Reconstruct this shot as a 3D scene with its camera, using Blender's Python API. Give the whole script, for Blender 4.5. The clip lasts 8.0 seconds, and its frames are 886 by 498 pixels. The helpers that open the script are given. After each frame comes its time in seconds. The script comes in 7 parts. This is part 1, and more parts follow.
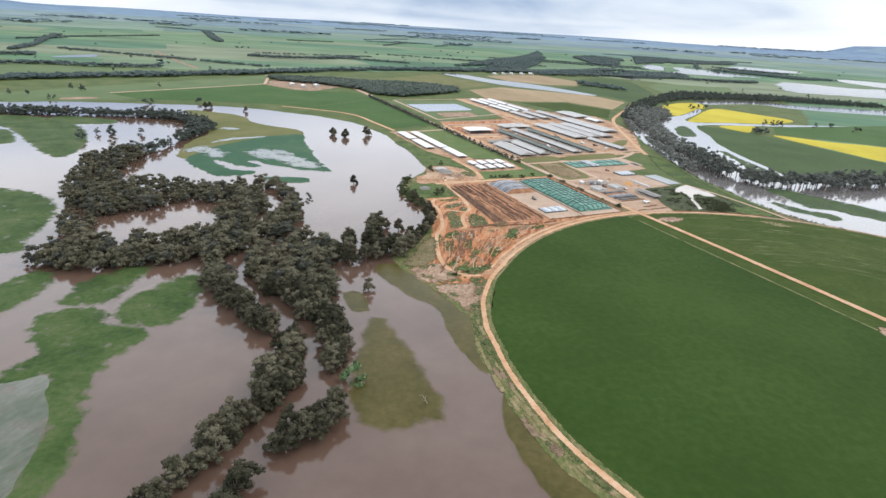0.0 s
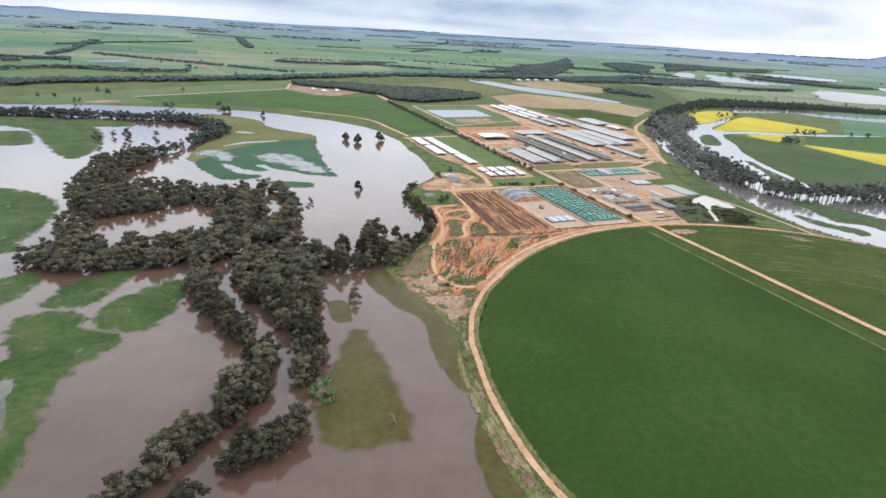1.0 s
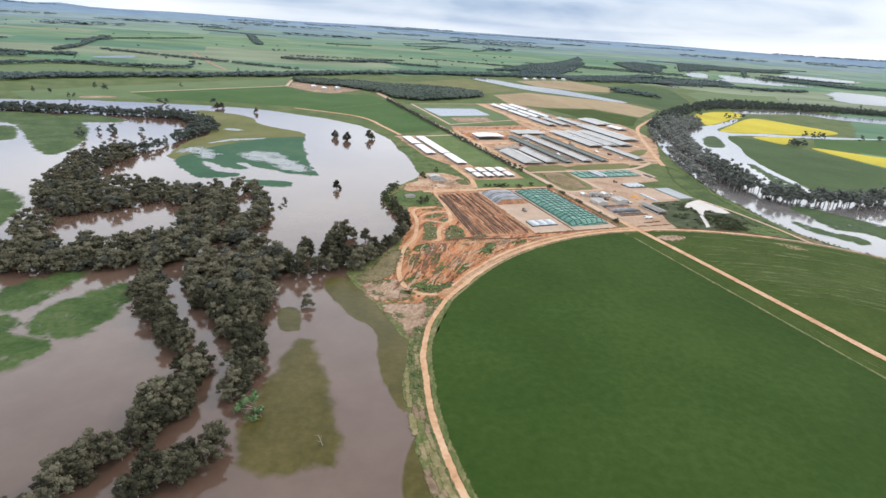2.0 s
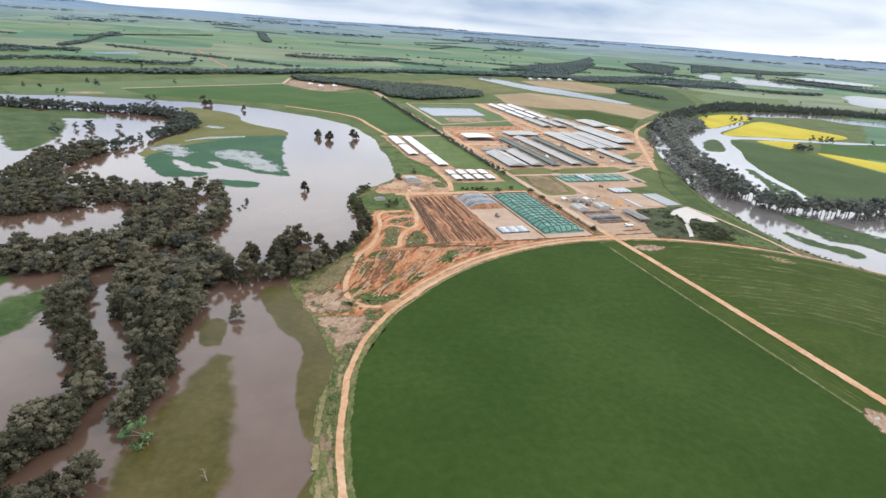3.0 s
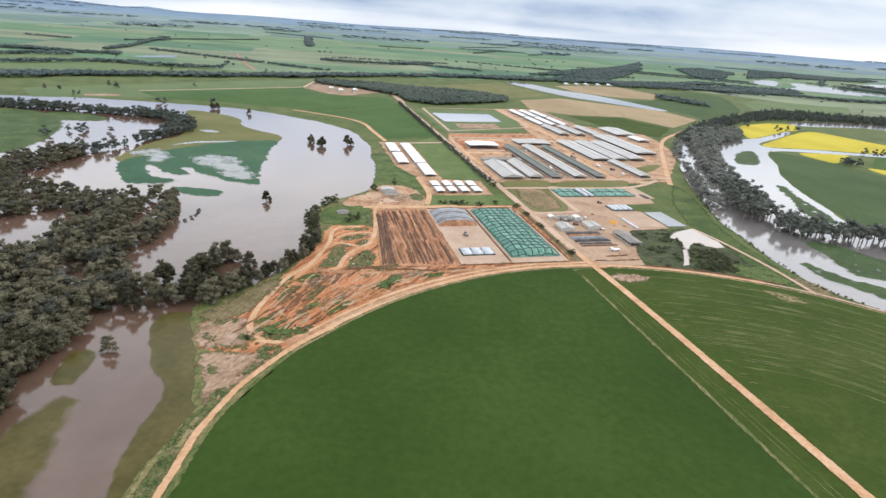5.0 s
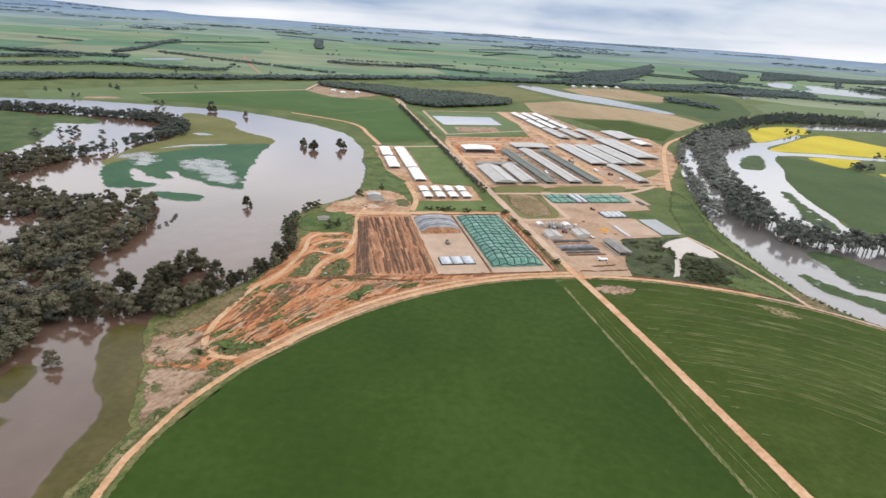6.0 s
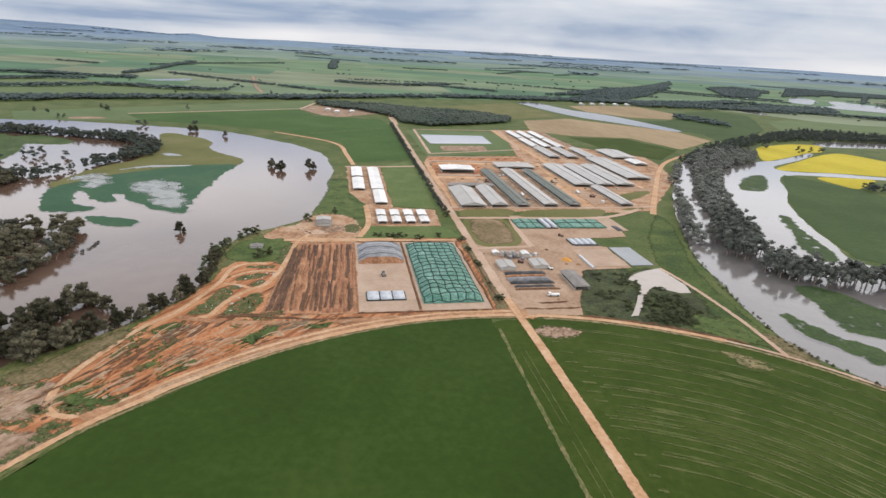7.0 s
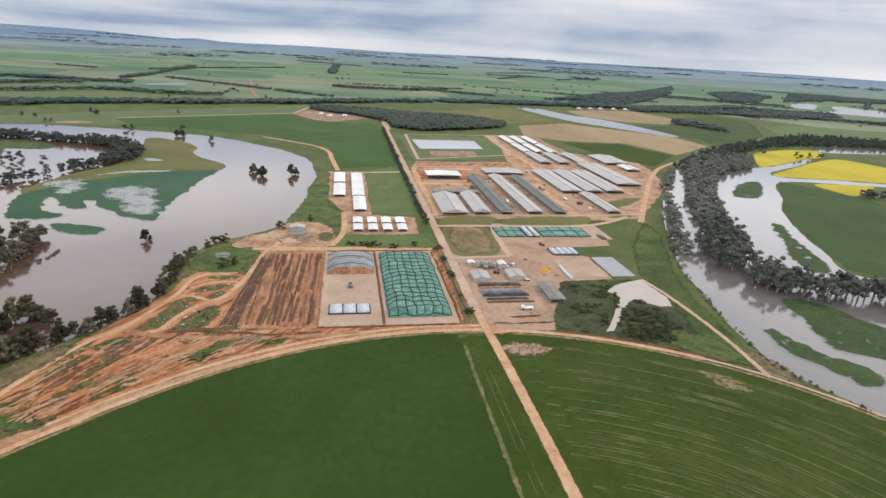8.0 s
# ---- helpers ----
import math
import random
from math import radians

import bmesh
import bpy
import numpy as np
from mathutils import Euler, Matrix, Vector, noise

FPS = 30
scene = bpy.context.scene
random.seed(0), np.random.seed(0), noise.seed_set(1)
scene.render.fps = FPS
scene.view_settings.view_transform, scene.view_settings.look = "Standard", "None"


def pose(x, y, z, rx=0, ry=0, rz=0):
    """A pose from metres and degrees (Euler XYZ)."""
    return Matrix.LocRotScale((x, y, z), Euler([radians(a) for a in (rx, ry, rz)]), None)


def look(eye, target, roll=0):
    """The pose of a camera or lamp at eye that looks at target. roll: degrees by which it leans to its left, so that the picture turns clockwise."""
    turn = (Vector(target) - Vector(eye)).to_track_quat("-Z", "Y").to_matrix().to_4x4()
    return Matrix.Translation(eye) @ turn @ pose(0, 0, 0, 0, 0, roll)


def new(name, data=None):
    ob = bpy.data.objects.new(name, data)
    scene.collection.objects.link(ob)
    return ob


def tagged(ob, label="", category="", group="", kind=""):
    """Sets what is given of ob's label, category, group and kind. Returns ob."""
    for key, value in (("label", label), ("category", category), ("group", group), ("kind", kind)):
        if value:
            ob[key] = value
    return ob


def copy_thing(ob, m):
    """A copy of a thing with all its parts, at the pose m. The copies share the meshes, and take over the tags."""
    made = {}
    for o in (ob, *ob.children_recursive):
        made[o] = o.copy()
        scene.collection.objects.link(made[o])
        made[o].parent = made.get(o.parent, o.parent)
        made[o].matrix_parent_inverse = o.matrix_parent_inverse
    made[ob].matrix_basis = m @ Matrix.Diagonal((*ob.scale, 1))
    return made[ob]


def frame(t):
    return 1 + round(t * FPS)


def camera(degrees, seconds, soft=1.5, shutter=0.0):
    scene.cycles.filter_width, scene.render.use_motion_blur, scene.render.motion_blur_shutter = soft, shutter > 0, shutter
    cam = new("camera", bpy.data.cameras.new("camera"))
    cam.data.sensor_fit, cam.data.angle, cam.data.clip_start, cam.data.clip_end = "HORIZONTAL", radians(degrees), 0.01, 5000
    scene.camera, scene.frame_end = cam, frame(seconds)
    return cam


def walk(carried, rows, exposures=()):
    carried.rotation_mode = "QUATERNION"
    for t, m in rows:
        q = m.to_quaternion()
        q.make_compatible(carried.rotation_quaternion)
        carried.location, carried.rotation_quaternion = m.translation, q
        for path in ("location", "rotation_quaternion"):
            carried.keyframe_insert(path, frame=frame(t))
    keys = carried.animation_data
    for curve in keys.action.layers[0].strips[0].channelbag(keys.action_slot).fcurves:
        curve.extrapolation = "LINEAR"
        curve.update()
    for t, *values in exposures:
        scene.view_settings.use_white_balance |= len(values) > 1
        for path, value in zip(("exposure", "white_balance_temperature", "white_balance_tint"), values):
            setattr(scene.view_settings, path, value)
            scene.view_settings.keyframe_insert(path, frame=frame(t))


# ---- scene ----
cam = camera(77.3, 8.0)
PATH = [
    (0, (-5.636, 4.344, 50.399), (-5.552, 6.194, 49.645), 3.53),
    (0.5, (-1.947, 6.385, 49.946), (-1.914, 8.241, 49.202), 3.53),
    (1, (1.779, 8.556, 49.870), (1.764, 10.414, 49.131), 3.54),
    (1.5, (5.464, 10.579, 49.736), (5.429, 12.435, 48.992), 3.66),
    (3, (23.528, 23.357, 49.324), (23.426, 25.208, 48.574), 4.28),
    (3.5, (27.103, 25.723, 49.177), (26.985, 27.572, 48.424), 4.28),
    (4, (30.419, 28.638, 49.443), (30.271, 30.484, 48.686), 4.37),
    (4.5, (40.663, 38.218, 49.242), (40.411, 40.055, 48.492), 4.15),
    (6, (50.565, 47.686, 49.338), (50.247, 49.516, 48.595), 3.93),
    (6.5, (63.594, 61.525, 48.833), (63.212, 63.359, 48.134), 3.31),
    (7, (66.869, 65.084, 48.682), (66.463, 66.917, 47.993), 3.24),
    (7.5, (69.639, 68.299, 48.722), (69.219, 70.133, 48.044), 3.23),
    (8, (72.675, 71.912, 48.537), (72.254, 73.747, 47.862), 3.25),
]


def between(row, nxt, s):
    """A row a part s of the way from one row to the next."""
    mix = lambda p, q: tuple(i + (j - i) * s for i, j in zip(p, q))
    return (row[0] + (nxt[0] - row[0]) * s, mix(row[1], nxt[1]), mix(row[2], nxt[2]), row[3] + (nxt[3] - row[3]) * s)


STEADY = []
for row, nxt in zip(PATH, PATH[1:]):
    n = {1.5: 3, 4: 5, 4.5: 5, 6: 5}.get(row[0], 1)
    STEADY += [between(row, nxt, k / n) for k in range(n)]
STEADY.append(PATH[-1])
walk(cam, [(t, look(eye, target, roll)) for t, eye, target, roll in STEADY],
     [(0, -0.25, 6020, 10), (4.5, -0.21, 6130, 10.5), (6, -0.32, 6290, 12), (6.5, -0.48, 6380, 13), (8, -0.55, 6380, 13)])

# ---- light ----
SUN_UP, SUN_ROUND = 42.0, 55.0        # degrees above the horizon, clockwise from north
world = bpy.data.worlds.new("world")
scene.world = world
world.use_nodes = True
wt = world.node_tree
wt.nodes.clear()


def wnode(kind, **values):
    n = wt.nodes.new(kind)
    for k, val in values.items():
        n.inputs[k].default_value = val
    return n


sky = wt.nodes.new("ShaderNodeTexSky")
sky.sky_type, sky.sun_disc = "NISHITA", False
sky.sun_elevation, sky.sun_rotation = radians(SUN_UP), radians(SUN_ROUND)
sky_bg = wnode("ShaderNodeBackground", Strength=0.09)
coord = wt.nodes.new("ShaderNodeTexCoord")
flat = wnode("ShaderNodeMapping", Scale=(1.5, 1.5, 6.5))
puff = wnode("ShaderNodeTexNoise", Scale=2.4, Detail=5.0, Roughness=0.5, Distortion=0.5)
band = wnode("ShaderNodeMapping", Scale=(0.8, 0.8, 10.0), Location=(3.1, 0.4, 0.0))
streak = wnode("ShaderNodeTexNoise", Scale=1.6, Detail=5.0, Roughness=0.45, Distortion=0.6)
both = wt.nodes.new("ShaderNodeMath")
both.operation = "MULTIPLY_ADD"
both.inputs[1].default_value = 0.55
ramp = wt.nodes.new("ShaderNodeValToRGB")
ramp.color_ramp.elements[0].position, ramp.color_ramp.elements[0].color = 0.54, (0.35, 0.45, 0.61, 1)
ramp.color_ramp.elements[1].position, ramp.color_ramp.elements[1].color = 0.90, (0.985, 0.985, 0.975, 1)
for spot, tone in ((0.63, (0.59, 0.66, 0.755, 1)), (0.735, (0.80, 0.835, 0.87, 1))):
    e = ramp.color_ramp.elements.new(spot)
    e.color = tone
cloud_bg = wnode("ShaderNodeBackground", Strength=0.88)
cover = wnode("ShaderNodeMixShader", Fac=0.9)
out = wt.nodes.new("ShaderNodeOutputWorld")
L = wt.links.new
L(coord.outputs["Generated"], flat.inputs[0])
L(coord.outputs["Generated"], band.inputs[0])
L(flat.outputs[0], puff.inputs["Vector"])
L(band.outputs[0], streak.inputs["Vector"])
L(puff.outputs["Fac"], both.inputs[0])
half = wt.nodes.new("ShaderNodeMath")
half.operation = "MULTIPLY"
half.inputs[1].default_value = 0.85
L(streak.outputs["Fac"], half.inputs[0])
L(half.outputs[0], both.inputs[2])
height = wt.nodes.new("ShaderNodeSeparateXYZ")
L(coord.outputs["Generated"], height.inputs[0])
open_sky = wt.nodes.new("ShaderNodeMapRange")        # the cloud sheet breaks up a little above the horizon
for k, val in (("From Min", 0.02), ("From Max", 0.12), ("To Min", 0.06), ("To Max", -0.115)):
    open_sky.inputs[k].default_value = val
L(height.outputs["Z"], open_sky.inputs[0])
parted = wt.nodes.new("ShaderNodeMath")
parted.operation = "ADD"
closed = wt.nodes.new("ShaderNodeMapRange")          # and closes again overhead
for k, val in (("From Min", 0.11), ("From Max", 0.20), ("To Min", 0.0), ("To Max", 0.27)):
    closed.inputs[k].default_value = val
L(height.outputs["Z"], closed.inputs[0])
lifted = wt.nodes.new("ShaderNodeMath")
lifted.operation = "ADD"
L(both.outputs[0], lifted.inputs[0])
L(closed.outputs[0], lifted.inputs[1])
L(lifted.outputs[0], parted.inputs[0])
L(open_sky.outputs[0], parted.inputs[1])
L(parted.outputs[0], ramp.inputs[0])
gain = wt.nodes.new("ShaderNodeMapRange")
for k, val in (("From Min", 0.09), ("From Max", 0.20), ("To Min", 1.37), ("To Max", 3.0)):
    gain.inputs[k].default_value = val
L(height.outputs["Z"], gain.inputs[0])
zenith = wt.nodes.new("ShaderNodeMapRange")           # thicker cloud overhead lets less light through
for k, val in (("From Min", 0.34), ("From Max", 0.95), ("To Min", 1.0), ("To Max", 0.47)):
    zenith.inputs[k].default_value = val
L(height.outputs["Z"], zenith.inputs[0])
bright = wt.nodes.new("ShaderNodeMath")
bright.operation = "MULTIPLY"
L(gain.outputs[0], bright.inputs[0])
L(zenith.outputs[0], bright.inputs[1])
L(bright.outputs[0], cloud_bg.inputs["Strength"])
L(ramp.outputs[0], cloud_bg.inputs["Color"])
L(sky.outputs[0], sky_bg.inputs["Color"])
L(sky_bg.outputs[0], cover.inputs[1])
L(cloud_bg.outputs[0], cover.inputs[2])
L(cover.outputs[0], out.inputs["Surface"])

sun = new("sun", bpy.data.lights.new("sun", "SUN"))
sun.data.energy, sun.data.angle, sun.data.color = 1.5, radians(12), (1.0, 0.88, 0.745)
az = radians(SUN_ROUND)
sun.matrix_world = look((0, 0, 0), (-math.sin(az) * math.cos(radians(SUN_UP)), -math.cos(az) * math.cos(radians(SUN_UP)), -math.sin(radians(SUN_UP))))


# ---- materials ----
SPECS = {}


def surface(t, tones, big=0.05, small=1.5, rough=0.9, bump=0.0, bump_size=None, stretch=(1, 1, 1), turn=0.0, gloss=0.3,
            metal=0.0, vary=0.0, island=0.0, fine=0.35, ior=1.45, span=0.14, warp=0.3):
    """The shader of a surface: two scales of noise that run through a few tones. big, small: cycles a metre."""
    link = t.links.new
    place = t.nodes.new("ShaderNodeTexCoord")
    turned = t.nodes.new("ShaderNodeVectorRotate")
    turned.rotation_type = "Z_AXIS"
    turned.inputs["Angle"].default_value = radians(turn)
    sized = t.nodes.new("ShaderNodeMapping")
    sized.inputs["Scale"].default_value = stretch
    link(place.outputs["Object"], turned.inputs["Vector"])
    link(turned.outputs[0], sized.inputs[0])

    def noisy(size, detail, dist=0.0):
        n = t.nodes.new("ShaderNodeTexNoise")
        n.inputs["Scale"].default_value, n.inputs["Detail"].default_value, n.inputs["Distortion"].default_value = size, detail, dist
        n.inputs["Roughness"].default_value = 0.6
        link(sized.outputs[0], n.inputs["Vector"])
        return n

    def maths(op, a, b):
        n = t.nodes.new("ShaderNodeMath")
        n.operation = op
        for i, val in enumerate((a, b)):
            if isinstance(val, (int, float)):
                n.inputs[i].default_value = val
            else:
                link(val, n.inputs[i])
        return n.outputs[0]

    n1, n2 = noisy(big, 5, warp), noisy(small, 6)
    value = maths("ADD", maths("MULTIPLY", n1.outputs["Fac"], 1 - fine), maths("MULTIPLY", n2.outputs["Fac"], fine))
    if vary:
        info = t.nodes.new("ShaderNodeObjectInfo")
        value = maths("ADD", value, maths("MULTIPLY", maths("SUBTRACT", info.outputs["Random"], 0.5), vary))
    if island:
        geo = t.nodes.new("ShaderNodeNewGeometry")
        value = maths("ADD", value, maths("MULTIPLY", maths("SUBTRACT", geo.outputs["Random Per Island"], 0.5), island))
    ramp = t.nodes.new("ShaderNodeValToRGB")
    els = ramp.color_ramp.elements
    lo, hi = 0.5 - span, 0.5 + span
    els[0].position, els[1].position = lo, hi
    els[0].color, els[1].color = (*tones[0], 1), (*tones[-1], 1)
    for i, tone in enumerate(tones[1:-1]):
        e = els.new(lo + (hi - lo) * (i + 1) / (len(tones) - 1))
        e.color = (*tone, 1)
    link(value, ramp.inputs[0])
    p = t.nodes.new("ShaderNodeBsdfPrincipled")
    link(ramp.outputs[0], p.inputs["Base Color"])
    p.inputs["Roughness"].default_value, p.inputs["Metallic"].default_value = rough, metal
    p.inputs["Specular IOR Level"].default_value, p.inputs["IOR"].default_value = gloss, ior
    if bump:
        b = t.nodes.new("ShaderNodeBump")
        b.inputs["Strength"].default_value, b.inputs["Distance"].default_value = min(1.0, bump), 0.3
        n3 = noisy(bump_size or small, 4)
        link(n3.outputs["Fac"], b.inputs["Height"])
        link(b.outputs[0], p.inputs["Normal"])
    return p.outputs[0]


def material(name, tones, big=0.05, small=1.5, over=None, ragged=1.0, rag_size=0.9, edge=0.04, **more):
    """A material of that surface. over: the surface that it gives way to at its edges ("" for whatever lies below);
    ragged: how unevenly; edge: how softly."""
    SPECS[name] = dict(tones=tones, big=big, small=small, **more)
    m = bpy.data.materials.new(name)
    m.use_nodes = True
    t = m.node_tree
    t.nodes.clear()
    link = t.links.new
    shader = surface(t, **SPECS[name])
    if over is not None:
        at = t.nodes.new("ShaderNodeAttribute")
        at.attribute_name = "fade"
        place = t.nodes.new("ShaderNodeTexCoord")
        n = t.nodes.new("ShaderNodeTexNoise")
        n.inputs["Scale"].default_value, n.inputs["Detail"].default_value, n.inputs["Roughness"].default_value = rag_size, 7, 0.65
        link(place.outputs["Object"], n.inputs["Vector"])
        off = t.nodes.new("ShaderNodeMath")
        off.operation = "MULTIPLY_ADD"
        off.inputs[1].default_value, off.inputs[2].default_value = 2.4 * ragged, -1.2 * ragged
        link(n.outputs["Fac"], off.inputs[0])
        total = t.nodes.new("ShaderNodeMath")
        total.operation = "ADD"
        link(at.outputs["Fac"], total.inputs[0])
        link(off.outputs[0], total.inputs[1])
        step = t.nodes.new("ShaderNodeMapRange")
        step.interpolation_type = "SMOOTHSTEP"
        step.inputs["From Min"].default_value, step.inputs["From Max"].default_value = 0.5 - edge, 0.5 + edge
        link(total.outputs[0], step.inputs[0])
        if over:
            below = surface(t, **SPECS[over])
        else:
            below = t.nodes.new("ShaderNodeBsdfTransparent").outputs[0]
        mix = t.nodes.new("ShaderNodeMixShader")
        link(step.outputs[0], mix.inputs[0])
        link(below, mix.inputs[1])
        link(shader, mix.inputs[2])
        shader = mix.outputs[0]
    o = t.nodes.new("ShaderNodeOutputMaterial")
    link(shader, o.inputs["Surface"])
    return m


GRASS = material("rough_grass", [(0.030, 0.056, 0.010), (0.056, 0.085, 0.018), (0.085, 0.105, 0.03), (0.13, 0.125, 0.05)], 0.08, 1.1, bump=0.6, over="", span=0.16, fine=0.42, ragged=0.8, rag_size=0.15)
MUD_WATER = material("muddy_flood_water", [(0.084, 0.051, 0.035), (0.101, 0.063, 0.045), (0.121, 0.079, 0.059)], 0.025, 0.2, rough=0.10, gloss=0.5, ior=1.50, bump=0.02, bump_size=1.2, over="", ragged=0.7)
RIVER = material("river_water", [(0.128, 0.118, 0.113), (0.165, 0.152, 0.146)], 0.03, 0.3, rough=0.10, gloss=0.5, ior=1.48, bump=0.02, bump_size=1.2, over="", ragged=0.6, rag_size=1.5, edge=0.15)
POOL = material("pool_water", [(0.095, 0.112, 0.088), (0.145, 0.150, 0.128)], 0.1, 0.6, rough=0.22, gloss=0.5, ior=1.36, over="", ragged=1.2, rag_size=0.22, edge=0.35)
LUSH = material("lush_grass", [(0.018, 0.034, 0.008), (0.034, 0.060, 0.012), (0.062, 0.092, 0.019), (0.105, 0.122, 0.036)], 0.13, 1.4, bump=0.6, over="", span=0.15, fine=0.42, ragged=0.9, edge=0.3)
ISLE_GRASS = material("island_grass", [(0.020, 0.041, 0.009), (0.033, 0.063, 0.012), (0.052, 0.083, 0.021), (0.08, 0.096, 0.037)], 0.12, 1.0, bump=0.5, over="muddy_flood_water", ragged=1.1, rag_size=0.4, edge=0.35, fine=0.38)
CROP = material("young_crop", [(0.0225, 0.0445, 0.0072), (0.0295, 0.056, 0.0095), (0.041, 0.071, 0.0148)], 0.03, 0.7, bump=0.4, over="", fine=0.4, span=0.16, ragged=0.7, gloss=0.10)
# crop green for farther fields, lifted and blued by haze put into the tones
CROP_HAZED = material("hazed_green_crop", [(0.036, 0.076, 0.018), (0.048, 0.093, 0.024), (0.064, 0.108, 0.034)], 0.03, 0.5, bump=0.4, over="", fine=0.42, span=0.15, ragged=0.7, gloss=0.15)
PASTURE = material("light_pasture", [(0.068, 0.104, 0.034), (0.088, 0.126, 0.046), (0.110, 0.143, 0.058)], 0.04, 0.5, bump=0.4, over="", fine=0.38, span=0.16, ragged=0.7)
CROP_PALE = material("grazed_crop", [(0.026, 0.046, 0.006), (0.038, 0.061, 0.009), (0.058, 0.078, 0.017)], 0.07, 0.8, bump=0.4, over="", fine=0.42, span=0.15, ragged=0.7, gloss=0.12)
TEAL = material("flooded_crop", [(0.024, 0.070, 0.034), (0.032, 0.085, 0.042), (0.052, 0.10, 0.048)], 0.05, 0.6, bump=0.2, over="muddy_flood_water", ragged=1.0, rag_size=0.35, edge=0.12)
OLIVE = material("olive_pasture", [(0.085, 0.092, 0.022), (0.115, 0.115, 0.034), (0.14, 0.13, 0.05)], 0.06, 0.8, bump=0.3, over="", ragged=0.8)
CANOLA = material("canola_flowers", [(0.31, 0.255, 0.010), (0.41, 0.335, 0.016), (0.46, 0.385, 0.03)], 0.03, 0.5, over="", ragged=0.7, span=0.17)
PASTURE_DEEP = material("deep_green_pasture", [(0.034, 0.060, 0.019), (0.046, 0.076, 0.025), (0.062, 0.090, 0.034)], 0.04, 0.5, bump=0.4, over="", fine=0.38, span=0.16, ragged=0.7, gloss=0.15)
MEADOW = material("grazed_meadow", [(0.062, 0.100, 0.024), (0.086, 0.124, 0.034), (0.122, 0.146, 0.054)], 0.12, 0.9, bump=0.4, over="", fine=0.45, span=0.15, ragged=0.8)
LAWN = material("bright_bank_grass", [(0.026, 0.043, 0.011), (0.050, 0.080, 0.018), (0.078, 0.110, 0.028), (0.12, 0.136, 0.050)], 0.22, 1.6, bump=0.6, over="", fine=0.42, span=0.15, ragged=1.0, rag_size=0.5, edge=0.3)
STUBBLE = material("dry_stubble", [(0.20, 0.142, 0.076), (0.275, 0.202, 0.112), (0.33, 0.252, 0.150)], 0.02, 0.35, over="", stretch=(1, 0.15, 1), turn=-23.5, ragged=0.7, span=0.16, fine=0.45)
SUNK = material("grass_under_water", [(0.046, 0.041, 0.009), (0.066, 0.056, 0.013), (0.092, 0.074, 0.024)], 0.15, 0.9, rough=0.35, gloss=0.22, ior=1.33, over="muddy_flood_water", ragged=0.5, rag_size=0.35, edge=0.25, fine=0.45)
SHALLOW = material("shallow_flooded_grass", [(0.046, 0.064, 0.032), (0.082, 0.094, 0.062), (0.135, 0.135, 0.11)], 0.2, 1.1, rough=0.12, gloss=0.5, ior=1.33, over="muddy_flood_water", ragged=1.8, rag_size=0.22, edge=0.5, stretch=(1, 0.5, 1), turn=20)
POND = material("pond_water", [(0.235, 0.228, 0.235), (0.275, 0.268, 0.272)], 0.05, 0.4, rough=0.08, gloss=0.5, ior=1.33)
EARTH = material("orange_earth", [(0.080, 0.034, 0.017), (0.20, 0.078, 0.033), (0.36, 0.148, 0.063), (0.46, 0.228, 0.114), (0.40, 0.255, 0.155)], 0.42, 1.9, bump=1.0, over="", stretch=(1, 0.11, 1), turn=13, span=0.145, fine=0.45, ragged=1.0, edge=0.2, warp=0.9)
WEEDS = material("green_weeds", [(0.020, 0.032, 0.009), (0.040, 0.060, 0.015), (0.070, 0.088, 0.026), (0.125, 0.112, 0.05), (0.20, 0.15, 0.085)], 0.6, 2.2, bump=0.8, over="", span=0.16, fine=0.5, ragged=1.3, rag_size=1.1, edge=0.25)
VERGE = material("weedy_verge", [(0.028, 0.048, 0.012), (0.058, 0.085, 0.02), (0.10, 0.112, 0.036), (0.17, 0.145, 0.065), (0.25, 0.20, 0.105)], 0.45, 2.0, bump=0.8, over="", stretch=(1, 0.5, 1), span=0.17, fine=0.5, ragged=0.9, rag_size=1.0, edge=0.25)
DRY_VERGE = material("dry_grass_strip", [(0.06, 0.055, 0.025), (0.11, 0.095, 0.042), (0.17, 0.135, 0.07), (0.27, 0.19, 0.115)], 0.4, 1.8, bump=0.8, over="", span=0.15, fine=0.5, ragged=0.9, rag_size=1.0, edge=0.25)
PLOT = material("worn_grass_plot", [(0.09, 0.082, 0.032), (0.145, 0.108, 0.052), (0.215, 0.148, 0.085), (0.29, 0.20, 0.125)], 0.14, 1.2, bump=0.5, over="", span=0.14, fine=0.45, ragged=0.8, rag_size=0.4, edge=0.4)
SCRUB_GROUND = material("dark_scrubby_grass", [(0.019, 0.024, 0.010), (0.034, 0.043, 0.017), (0.054, 0.068, 0.025), (0.082, 0.090, 0.040)], 0.16, 1.3, bump=1.0, over="", span=0.13, fine=0.4, ragged=0.9, rag_size=0.3, edge=0.35, warp=1.2)
COMPOST = material("compost_ground", [(0.10, 0.043, 0.025), (0.24, 0.108, 0.056), (0.38, 0.185, 0.098), (0.47, 0.27, 0.155)], 0.35, 1.6, bump=1.0, stretch=(1, 0.18, 1), span=0.15, fine=0.5)
YARD = material("farmyard_gravel", [(0.235, 0.146, 0.092), (0.335, 0.225, 0.150), (0.400, 0.292, 0.212)], 0.12, 1.0, bump=0.4, over="", span=0.15, fine=0.42, ragged=0.9, edge=0.2)
